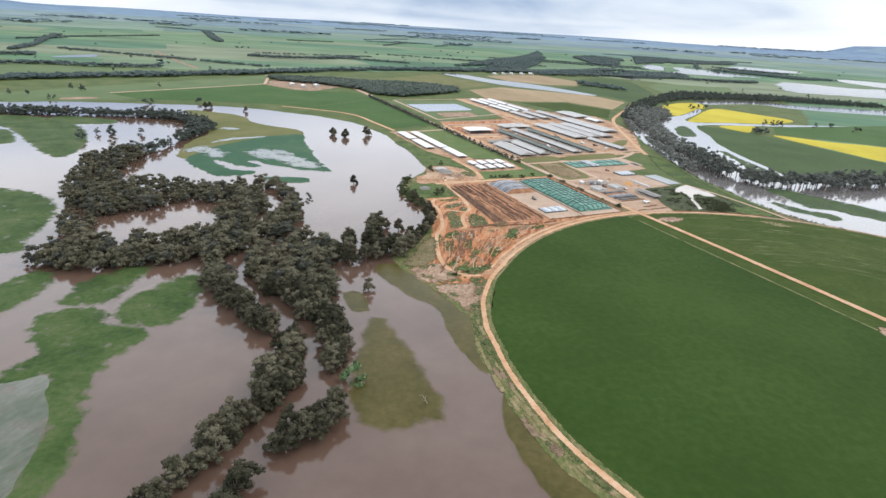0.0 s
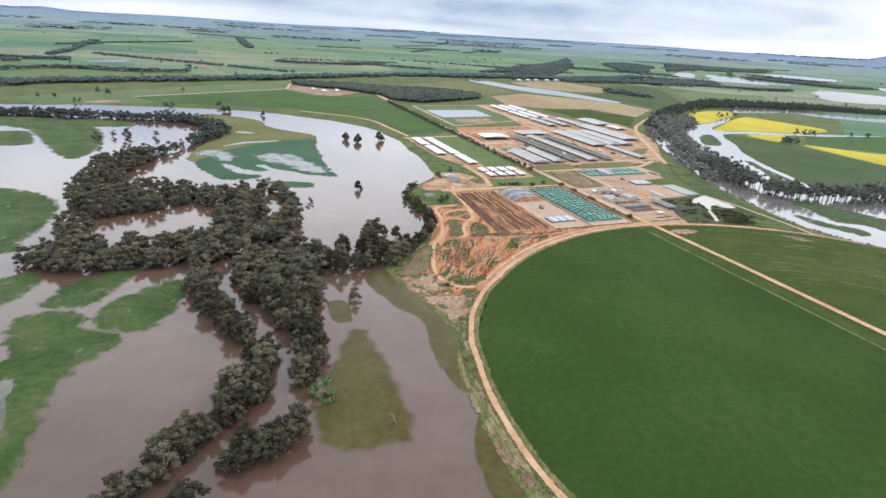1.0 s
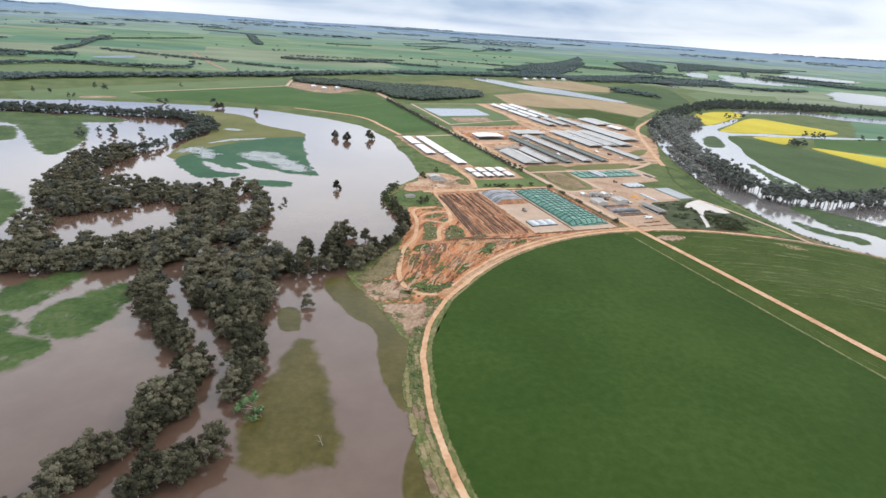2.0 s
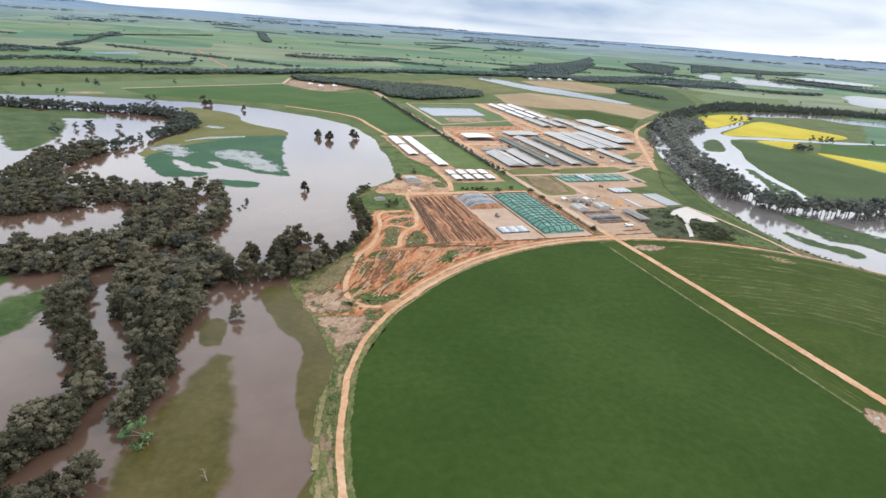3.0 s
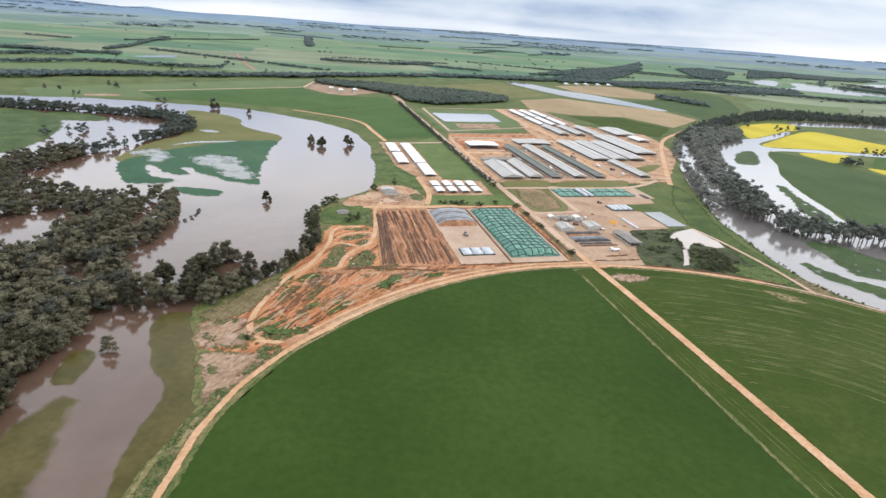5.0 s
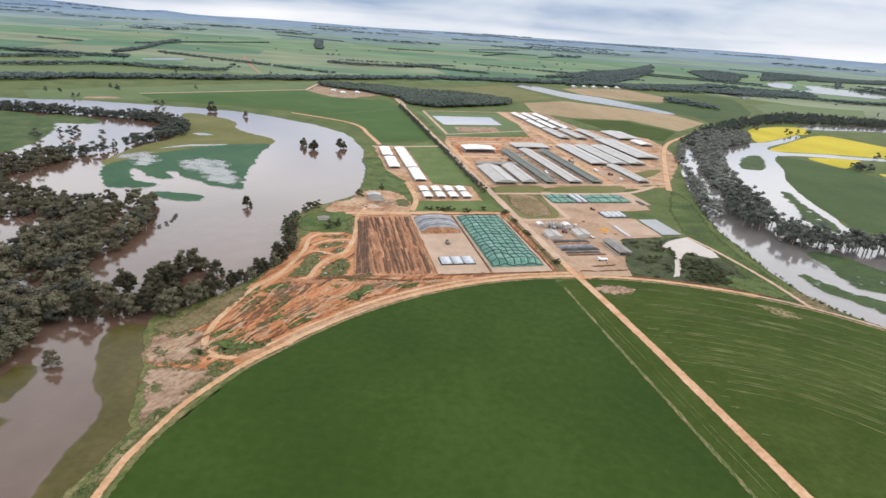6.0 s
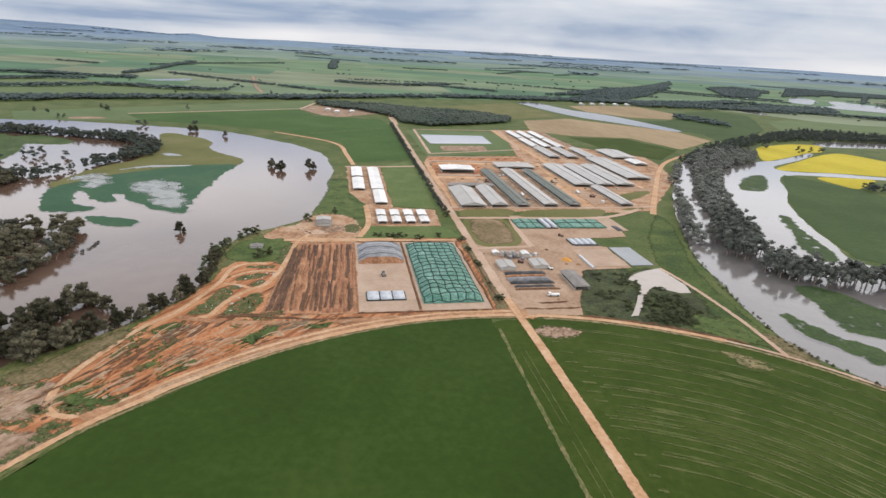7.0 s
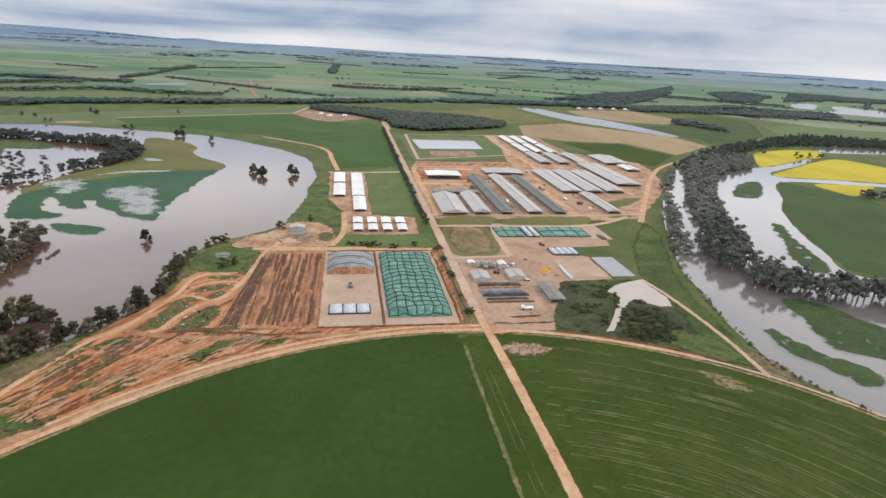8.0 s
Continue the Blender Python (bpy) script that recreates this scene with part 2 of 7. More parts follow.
YARD_RED = material("barn_yard_earth", [(0.160, 0.083, 0.044), (0.305, 0.170, 0.094), (0.395, 0.258, 0.162), (0.435, 0.330, 0.235)], 0.16, 0.9, bump=0.5, over="", span=0.14, fine=0.45, ragged=0.9, edge=0.2)
ROAD = material("dirt_road", [(0.345, 0.188, 0.096), (0.46, 0.280, 0.158), (0.53, 0.375, 0.248)], 0.2, 1.6, bump=0.3, over="", ragged=0.6, rag_size=1.0, edge=0.25, span=0.15, fine=0.45)
EARTH_ROAD = material("worn_brown_earth", [(0.19, 0.095, 0.05), (0.32, 0.168, 0.088), (0.43, 0.26, 0.15)], 0.25, 1.5, bump=0.6, over="", ragged=0.8, edge=0.2, fine=0.48)
ROAD_PALE = material("gravel_road", [(0.355, 0.243, 0.166), (0.425, 0.30, 0.215), (0.485, 0.362, 0.28)], 0.15, 1.6, bump=0.3, over="", ragged=0.8, edge=0.2, fine=0.45)
TRACK = material("dry_wheel_track", [(0.048, 0.071, 0.013), (0.068, 0.089, 0.019), (0.097, 0.106, 0.033)], 0.3, 2.0, over="", ragged=1.3, rag_size=0.18, edge=0.6)
STRAW = material("dry_straw_verge", [(0.10, 0.10, 0.035), (0.17, 0.145, 0.065), (0.26, 0.21, 0.115)], 0.5, 2.0, over="", ragged=1.0, rag_size=1.2, edge=0.3)
BANK_SOIL = material("bare_bank_soil", [(0.09, 0.06, 0.035), (0.17, 0.12, 0.075), (0.26, 0.19, 0.12)], 0.5, 2.0, bump=0.6, over="", ragged=1.1, rag_size=1.2, edge=0.3)
SAND = material("bare_sandy_ground", [(0.12, 0.072, 0.045), (0.22, 0.143, 0.092), (0.31, 0.215, 0.148), (0.39, 0.295, 0.22)], 0.32, 1.6, bump=0.8, over="", ragged=1.2, rag_size=1.1, edge=0.35, span=0.15, fine=0.5, stretch=(1, 0.5, 1), turn=14, warp=1.0)
PALE_MUD = material("pale_muddy_puddle", [(0.33, 0.28, 0.235), (0.38, 0.33, 0.285)], 0.2, 1.0, rough=0.25, gloss=0.4, over="", ragged=0.6)
CONCRETE = material("pale_concrete", [(0.30, 0.212, 0.150), (0.38, 0.276, 0.203), (0.44, 0.335, 0.258)], 0.14, 1.2, rough=0.85, span=0.16, fine=0.38)
SLAB = material("grey_concrete", [(0.27, 0.285, 0.295), (0.34, 0.355, 0.365)], 0.1, 1.2, rough=0.6)
DUNG = material("dark_windrow", [(0.05, 0.03, 0.021), (0.105, 0.058, 0.037), (0.19, 0.105, 0.065)], 0.35, 1.8, bump=1.0, span=0.15, fine=0.5)
FEED = material("brown_windrow", [(0.17, 0.078, 0.041), (0.30, 0.150, 0.079), (0.44, 0.255, 0.148)], 0.35, 1.8, bump=1.0, span=0.15, fine=0.5)
ROOF_WHITE = material("white_roof_sheet", [(0.56, 0.55, 0.53), (0.66, 0.65, 0.64), (0.74, 0.74, 0.73)], 0.15, 2.0, rough=0.45, vary=0.2)
ROOF_GREY = material("zinc_roof_sheet", [(0.30, 0.285, 0.265), (0.38, 0.365, 0.345), (0.46, 0.445, 0.425)], 0.12, 2.0, rough=0.5, vary=0.15, span=0.2)
ROOF_PALE = material("pale_zinc_roof_sheet", [(0.31, 0.30, 0.285), (0.385, 0.375, 0.36), (0.455, 0.445, 0.43)], 0.12, 2.0, rough=0.5, vary=0.15, span=0.2)
ROOF_GREEN = material("dark_green_roof_sheet", [(0.075, 0.090, 0.074), (0.10, 0.115, 0.096), (0.14, 0.148, 0.125)], 0.15, 2.0, rough=0.5)
ROOF_DARK = material("weathered_roof_sheet", [(0.13, 0.12, 0.11), (0.19, 0.175, 0.16), (0.25, 0.23, 0.21)], 0.3, 2.0, rough=0.6)
STEEL = material("galvanised_steel", [(0.30, 0.30, 0.30), (0.38, 0.38, 0.38)], 0.5, 3.0, rough=0.5)
WALL = material("cream_wall_sheet", [(0.42, 0.40, 0.36), (0.50, 0.48, 0.44)], 0.4, 3.0, rough=0.6)
BARN_FLOOR = material("barn_floor", [(0.10, 0.085, 0.07), (0.15, 0.13, 0.11)], 0.4, 2.0)
TARP = material("green_silage_cover", [(0.034, 0.115, 0.082), (0.064, 0.175, 0.132), (0.118, 0.255, 0.198), (0.22, 0.36, 0.305)], 0.4, 1.8, rough=0.5, bump=0.6, span=0.16, fine=0.5)
PLASTIC = material("black_silage_cover", [(0.02, 0.02, 0.021), (0.04, 0.04, 0.042), (0.09, 0.088, 0.088)], 0.5, 1.8, rough=0.45, bump=0.6, span=0.18)
TARP_GREY = material("grey_silage_cover", [(0.12, 0.122, 0.132), (0.19, 0.192, 0.204), (0.28, 0.28, 0.29)], 0.3, 1.4, rough=0.45, bump=0.5, fine=0.45)
TARP_WHITE = material("white_silage_cover", [(0.34, 0.365, 0.40), (0.50, 0.525, 0.56), (0.58, 0.60, 0.63)], 0.5, 1.8, rough=0.45, span=0.17, fine=0.5, bump=0.5)
TYRE = material("old_tyres", [(0.018, 0.03, 0.026), (0.035, 0.05, 0.045)], 0.8, 3.0)
SPOIL = material("spoil_heap", [(0.22, 0.082, 0.034), (0.40, 0.170, 0.076), (0.53, 0.28, 0.148)], 0.6, 2.2, bump=1.0, span=0.15, fine=0.5)
DARK_SPOIL = material("dark_spoil", [(0.075, 0.042, 0.026), (0.135, 0.07, 0.038), (0.22, 0.125, 0.07)], 0.6, 2.2, bump=1.0, span=0.15, fine=0.5)
SAND_BANK = material("sandy_bank", [(0.26, 0.165, 0.10), (0.38, 0.26, 0.165), (0.47, 0.345, 0.24)], 0.6, 2.2, bump=1.0, span=0.15, fine=0.5)
WHITE_SCRAP = material("pale_rubble", [(0.36, 0.34, 0.30), (0.52, 0.50, 0.45)], 0.8, 3.0)
LEAF = material("gum_leaves", [(0.030, 0.030, 0.017), (0.064, 0.060, 0.037), (0.128, 0.117, 0.076)], 0.35, 2.2, rough=0.8, vary=0.36, island=0.14, span=0.17, gloss=0.15)
LEAF_GREY = material("grey_gum_leaves", [(0.045, 0.047, 0.036), (0.088, 0.090, 0.072), (0.165, 0.162, 0.135)], 0.35, 2.2, rough=0.8, vary=0.3, island=0.16, span=0.17, gloss=0.15)
# leaves of farther trees: blue-green of their own, plus haze in the colour
LEAF_BLUE = material("haze_blue_gum_leaves", [(0.038, 0.048, 0.038), (0.066, 0.078, 0.064), (0.108, 0.120, 0.100)], 0.3, 2.0, rough=0.8, island=0.12, span=0.17, gloss=0.15)
LEAF_BRIGHT = material("bright_green_leaves", [(0.045, 0.085, 0.03), (0.085, 0.14, 0.055), (0.15, 0.21, 0.10)], 0.35, 2.2, rough=0.8, vary=0.2, island=0.2, span=0.17, gloss=0.15)
ISLET = material("drowned_bank_grass", [(0.022, 0.042, 0.012), (0.036, 0.064, 0.018), (0.058, 0.088, 0.028)], 0.15, 1.0, bump=0.5, over="river_water", ragged=1.3, rag_size=0.3, edge=0.25, fine=0.45)
SCRUB_LEAF = material("scrub_leaves", [(0.028, 0.034, 0.015), (0.046, 0.054, 0.024), (0.075, 0.085, 0.04)], 0.35, 2.2, rough=0.8, vary=0.2, island=0.1, span=0.17, gloss=0.15)
LEAF_PALE = material("pale_gum_leaves", [(0.068, 0.076, 0.064), (0.124, 0.132, 0.114), (0.205, 0.210, 0.185)], 0.35, 2.2, rough=0.8, vary=0.2, island=0.16, span=0.16, gloss=0.15)
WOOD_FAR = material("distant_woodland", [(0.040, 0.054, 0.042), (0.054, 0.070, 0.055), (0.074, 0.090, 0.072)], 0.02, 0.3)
# woodland tones with distance haze mixed into the colour
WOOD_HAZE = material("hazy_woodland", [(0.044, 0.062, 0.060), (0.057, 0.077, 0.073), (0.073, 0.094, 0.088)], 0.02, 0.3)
BARK = material("gum_bark", [(0.16, 0.12, 0.09), (0.26, 0.21, 0.17), (0.36, 0.31, 0.26)], 0.8, 4.0, bump=0.4)
CLOTH_RED = material("painted_metal", [(0.10, 0.04, 0.03), (0.17, 0.065, 0.045)], 0.5, 3.0, rough=0.4)
PAINT_WHITE = material("white_vehicle_paint", [(0.7, 0.7, 0.7), (0.8, 0.8, 0.8)], 0.5, 3.0, rough=0.3)
GLASS_DARK = material("dark_glass", [(0.02, 0.025, 0.03), (0.03, 0.035, 0.04)], 0.5, 3.0, rough=0.1, gloss=0.5)
GRAIN = material("orange_feed_heap", [(0.52, 0.24, 0.05), (0.60, 0.32, 0.09)], 0.8, 3.0)


def patchwork(name, tones, cell, rough=0.95):
    """Paddocks of many tones, with a little grain inside each."""
    m = bpy.data.materials.new(name)
    m.use_nodes = True
    t = m.node_tree
    link = t.links.new
    p = t.nodes["Principled BSDF"]
    p.inputs["Roughness"].default_value, p.inputs["Specular IOR Level"].default_value = rough, 0.2
    place = t.nodes.new("ShaderNodeTexCoord")
    turned = t.nodes.new("ShaderNodeMapping")
    turned.inputs["Rotation"].default_value = (0, 0, radians(-14))
    turned.inputs["Scale"].default_value = (0.55, 1.0, 1.0)
    cells = t.nodes.new("ShaderNodeTexVoronoi")
    cells.distance, cells.inputs["Scale"].default_value = "CHEBYCHEV", 1 / cell
    cells.inputs["Randomness"].default_value = 0.8
    bright = t.nodes.new("ShaderNodeSeparateColor")
    ramp = t.nodes.new("ShaderNodeValToRGB")
    ramp.color_ramp.interpolation = "CONSTANT"
    els = ramp.color_ramp.elements
    els[0].color, els[1].color = (*tones[0], 1), (*tones[1], 1)
    els[1].position = 1 / len(tones)
    for i, tone in enumerate(tones[2:]):
        e = els.new((i + 2) / len(tones))
        e.color = (*tone, 1)
    grain = t.nodes.new("ShaderNodeTexNoise")
    grain.inputs["Scale"].default_value, grain.inputs["Detail"].default_value = 0.02, 8
    mix = t.nodes.new("ShaderNodeMix")
    mix.data_type, mix.blend_type = "RGBA", "OVERLAY"
    mix.inputs["Factor"].default_value = 0.6
    link(place.outputs["Object"], turned.inputs[0])
    link(turned.outputs[0], cells.inputs["Vector"])
    link(turned.outputs[0], grain.inputs["Vector"])
    link(cells.outputs["Color"], bright.inputs[0])
    link(bright.outputs[0], ramp.inputs[0])
    link(ramp.outputs[0], mix.inputs["A"])
    link(grain.outputs["Fac"], mix.inputs["B"])
    link(mix.outputs["Result"], p.inputs["Base Color"])
    return m


# Distance haze is mixed into these base colours, paler and bluer ring by ring.
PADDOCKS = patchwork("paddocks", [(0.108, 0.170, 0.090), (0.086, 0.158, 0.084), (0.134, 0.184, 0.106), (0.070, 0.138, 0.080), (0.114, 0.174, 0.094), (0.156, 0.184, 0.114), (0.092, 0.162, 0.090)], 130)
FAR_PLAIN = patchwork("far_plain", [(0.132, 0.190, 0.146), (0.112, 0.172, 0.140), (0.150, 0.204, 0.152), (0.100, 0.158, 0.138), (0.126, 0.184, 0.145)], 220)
FAR_PLAIN_HAZE = patchwork("far_haze_plain", [(0.148, 0.205, 0.212), (0.128, 0.182, 0.203), (0.166, 0.218, 0.216), (0.118, 0.170, 0.203), (0.140, 0.196, 0.212)], 320)
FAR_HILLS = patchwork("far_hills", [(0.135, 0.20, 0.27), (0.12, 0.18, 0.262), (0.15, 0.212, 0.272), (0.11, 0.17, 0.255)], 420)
FAR_WOOD = material("far_haze_woods", [(0.135, 0.185, 0.205), (0.160, 0.208, 0.228)], 0.003, 0.03)


# ---- tools of the plan ----
JUNCTION = Vector((61.1, 162.4, 0))
FARM_TURN = 23.5                     # the farm's grid against the world's
CA, SA = math.cos(radians(FARM_TURN)), math.sin(radians(FARM_TURN))


def farm(a, b, z=0.0):
    """A place in the farm's grid: a across the main road, b along it from the junction."""
    return Vector((JUNCTION.x + a * CA - b * SA, JUNCTION.y + a * SA + b * CA, z))


def farm_pose(a, b, z=0.0, extra=0.0):
    p = farm(a, b, z)
    return pose(p.x, p.y, p.z, 0, 0, FARM_TURN + extra)


def curve_through(pts, closed, step):
    """Points every step metres or so along a smooth line through pts."""
    pts = [Vector((p[0], p[1])) for p in pts]
    n, line = len(pts), []
    for i in range(n if closed else n - 1):
        get = (lambda k: pts[k % n]) if closed else (lambda k: pts[max(0, min(n - 1, k))])
        p0, p1, p2, p3 = get(i - 1), get(i), get(i + 1), get(i + 2)
        parts = max(1, int((p2 - p1).length / step))
        for k in range(parts):
            s = k / parts
            line.append(0.5 * (2 * p1 + (p2 - p0) * s + (2 * p0 - 5 * p1 + 4 * p2 - p3) * s * s + (3 * p1 - p0 - 3 * p2 + p3) * s ** 3))
    if not closed:
        line.append(pts[-1])
    return line


def straight_line(pts, closed, step):
    pts = [Vector((p[0], p[1])) for p in pts]
    line = []
    for i in range(len(pts) if closed else len(pts) - 1):
        p, q = pts[i], pts[(i + 1) % len(pts)]
        parts = max(1, int((q - p).length / step))
        line += [p.lerp(q, k / parts) for k in range(parts)]
    if not closed:
        line.append(pts[-1])
    return line


def mesh_object(name, verts, faces, mat, fade=None, smooth=False):
    me = bpy.data.meshes.new(name)
    me.from_pydata([tuple(p) for p in verts], [], faces)
    me.materials.append(mat)
    if fade is not None:
        at = me.attributes.new("fade", "FLOAT", "POINT")
        at.data.foreach_set("value", fade)
    if smooth:
        me.polygons.foreach_set("use_smooth", [True] * len(me.polygons))
    me.update()
    return new(name, me)


def bm_object(name, bm, mat, parent=None, label="", smooth=False):
    me = bpy.data.meshes.new(name)
    bm.to_mesh(me)
    bm.free()
    me.materials.append(mat)
    if smooth:
        me.polygons.foreach_set("use_smooth", [True] * len(me.polygons))
    ob = new(name, me)
    if parent:
        ob.parent = parent
    if label:
        ob["label"] = label
    return ob


def part(name, bm, mat, parent, label="", smooth=False):
    return bm_object(name, bm, mat, parent, label, smooth)


def thing(name, label, category, m=None, group=""):
    ob = tagged(new(name), label, category, group)
    if m is not None:
        ob.matrix_world = m
    return ob


def box(bm, x0, x1, y0, y1, z0, z1):
    v = [bm.verts.new(p) for p in ((x0, y0, z0), (x1, y0, z0), (x1, y1, z0), (x0, y1, z0), (x0, y0, z1), (x1, y0, z1), (x1, y1, z1), (x0, y1, z1))]
    for f in ((3, 2, 1, 0), (4, 5, 6, 7), (0, 1, 5, 4), (1, 2, 6, 5), (2, 3, 7, 6), (3, 0, 4, 7)):
        bm.faces.new([v[i] for i in f])
    return v


def fill(pts, z):
    """Triangles of a plane outline: coordinates and faces."""
    bm = bmesh.new()
    f = bm.faces.new([bm.verts.new((p.x, p.y, z)) for p in pts])
    bm.normal_update()
    if f.normal.z < 0:
        f.normal_flip()
    bmesh.ops.triangulate(bm, faces=[f], ngon_method="EAR_CLIP")
    bm.verts.index_update()
    co = [v.co.copy() for v in bm.verts]
    faces = [[v.index for v in g.verts] for g in bm.faces]
    bm.free()
    return co, faces


def region(name, pts, z, mat, label, category, soft=1.0, wobble=0.4, curved=True, step=2.0, kind="structure", low=None, core=1.0):
    """A patch of ground inside an outline, with an uneven edge that thins out over soft metres."""
    line = (curve_through if curved else straight_line)(pts, True, step)
    area = sum(p.x * q.y - q.x * p.y for p, q in zip(line, line[1:] + line[:1]))
    if area < 0:
        line.reverse()
    n = len(line)
    outs = []
    for i, p in enumerate(line):
        d = line[(i + 1) % n] - line[i - 1]
        outs.append(Vector((d.y, -d.x)).normalized() if d.length > 1e-6 else Vector((0, 0)))
    line = [p + o * wobble * (noise.noise((p.x * 0.22, p.y * 0.22, z * 9)) + 0.5 * noise.noise((p.x * 0.7, p.y * 0.7, z))) for p, o in zip(line, outs)]
    co, faces = fill(line, z)
    fade = [core] * n
    co += [Vector((p.x + o.x * soft, p.y + o.y * soft, z - 0.01 if low is None else low)) for p, o in zip(line, outs)]
    fade += [0.0] * n
    faces += [[i, n + i, n + (i + 1) % n, (i + 1) % n] for i in range(n)]
    return tagged(mesh_object(name, co, faces, mat, fade), label, category, kind=kind)


def ribbon(name, pts, width, z, mat, label, category="road", soft=0.5, curved=True, step=2.0, closed=False, wobble=0.15, kind="structure"):
    """A road or track along a line."""
    line = (curve_through if curved else straight_line)(pts, closed, step)
    co, fade, faces, n = [], [], [], len(line)
    for i, p in enumerate(line):
        d = (line[(i + 1) % n] - line[i - 1]) if closed else (line[min(n - 1, i + 1)] - line[max(0, i - 1)])
        o = Vector((d.y, -d.x)).normalized()
        w = width / 2 * (1 + wobble * noise.noise((p.x * 0.3, p.y * 0.3, 5.0)))
        for s, g, h in ((-w - soft, 0, -0.01), (-w, 1, 0), (w, 1, 0), (w + soft, 0, -0.01)):
            co.append((p.x + o.x * s, p.y + o.y * s, z + h))
            fade.append(g)
    for i in range(n if closed else n - 1):
        j = (i + 1) % n
        faces += [[4 * i + k, 4 * i + k + 1, 4 * j + k + 1, 4 * j + k] for k in range(3)]
    return tagged(mesh_object(name, co, faces, mat, fade), label, category, kind=kind)


# ---- ground, far plain and hills ----
def land(x, y):
    """Height of the land: level in the valley, gently rolling and rising far away."""
    r = math.hypot(x - 40, y - 40)
    s = min(1.0, max(0.0, (r - 1100) / 3400))
    lift = 17.0 * s * s
    roll = noise.noise((x * 0.0011, y * 0.0011, 2.0)) * 9.0 * s + noise.noise((x * 0.004, y * 0.004, 7.0)) * 2.2 * s
    az = math.degrees(math.atan2(x - 40, y - 40))
    hills = 0.0
    for at, wide, high in ((36.6, 1.7, 46), (40.5, 3, 62), (46, 4, 50), (-50, 6, 30), (-43, 5, 16), (-35.6, 1.3, 17), (-60, 8, 24)):
        hills += high * math.exp(-((az - at) / wide) ** 2)
    return lift + roll + hills * min(1.0, max(0.0, (r - 3300) / 1200)) ** 1.5


def ring_sheet(name, radii, mat):
    co, faces, n = [], [], 180
    for r in radii:
        for k in range(n):
            x, y = 40 + r * math.sin(2 * math.pi * k / n), 40 + r * math.cos(2 * math.pi * k / n)
            co.append((x, y, land(x, y)))
    for i in range(len(radii) - 1):
        for k in range(n):
            j = (k + 1) % n
            faces.append([i * n + k, (i + 1) * n + k, (i + 1) * n + j, i * n + j])
    return mesh_object(name, co, faces, mat, smooth=True)


tagged(ring_sheet("ground", [0.5, 60, 150, 300, 500, 800, 1100, 1400], PADDOCKS), "green paddocks across a broad flat valley", "ground", kind="structure")
# The rings beyond the valley carry their haze in the material colour.
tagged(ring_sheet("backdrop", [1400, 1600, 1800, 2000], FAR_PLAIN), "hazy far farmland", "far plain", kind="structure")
tagged(ring_sheet("backdrop", [2000, 2200, 2400, 2650, 2900], FAR_PLAIN_HAZE), "hazy blue-green far farmland", "far plain", kind="structure")
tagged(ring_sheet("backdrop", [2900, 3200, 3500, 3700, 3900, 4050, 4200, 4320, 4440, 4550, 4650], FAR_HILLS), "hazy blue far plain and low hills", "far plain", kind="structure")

CENTRE, RING = Vector((83.5, 91.9, 0)), 75.4          # the round field's pivot and the road about it


def road_radius(a):
    """How far the middle of the road round the field lies from the pivot; degrees clockwise from north."""
    a = (a + 290) % 360 - 290
    keys = ((-290, 75.4), (-150, 73.6), (-125, 73.95), (-110, 75.0), (-97, 75.6), (-89, 76.5), (-83, 76.75), (-76, 76.3), (-68, 75.4), (-60, 75.1), (-45, 74.9), (-25, 75.0), (0, 75.3), (20, 75.9), (70, 75.4))
    for (p, r), (q, w) in zip(keys, keys[1:]):
        if p <= a <= q:
            s = (a - p) / (q - p)
            return r + (w - r) * s * s * (3 - 2 * s)


def arc(off, a0, a1, n=60):
    """Points along the road round the field, off metres outside its middle."""
    out = []
    for k in range(n + 1):
        a = a0 + (a1 - a0) * k / n
        r = road_radius(a) + off
        out.append((CENTRE.x + r * math.sin(radians(a)), CENTRE.y + r * math.cos(radians(a))))
    return out


def half_disc(off, a_edge, side):
    """The part of the field on one side of a line along the farm's grid, a_edge across from the main road."""
    across = (CENTRE.x - JUNCTION.x) * CA + (CENTRE.y - JUNCTION.y) * SA
    turn = math.degrees(math.acos(max(-1, min(1, (a_edge - across) / (RING + off)))))
    east = 90 - FARM_TURN
    angles = (east - turn, east + turn) if side > 0 else (east + turn, east + 360 - turn)
    return arc(off, *angles, n=90)


region("ground", [(-40, -60), (180, -60), (200, 120), (190, 260), (330, 560), (160, 720), (-120, 560), (-330, 420), (-330, 280), (-120, 317), (-82, 307), (-58, 296), (-38, 272), (-22, 240), (-18, 180), (-22, 110), (-15, 60)], 0.02, GRASS,
       "rough green and straw-coloured grass of the valley floor", "grass", soft=6, wobble=3, step=6)

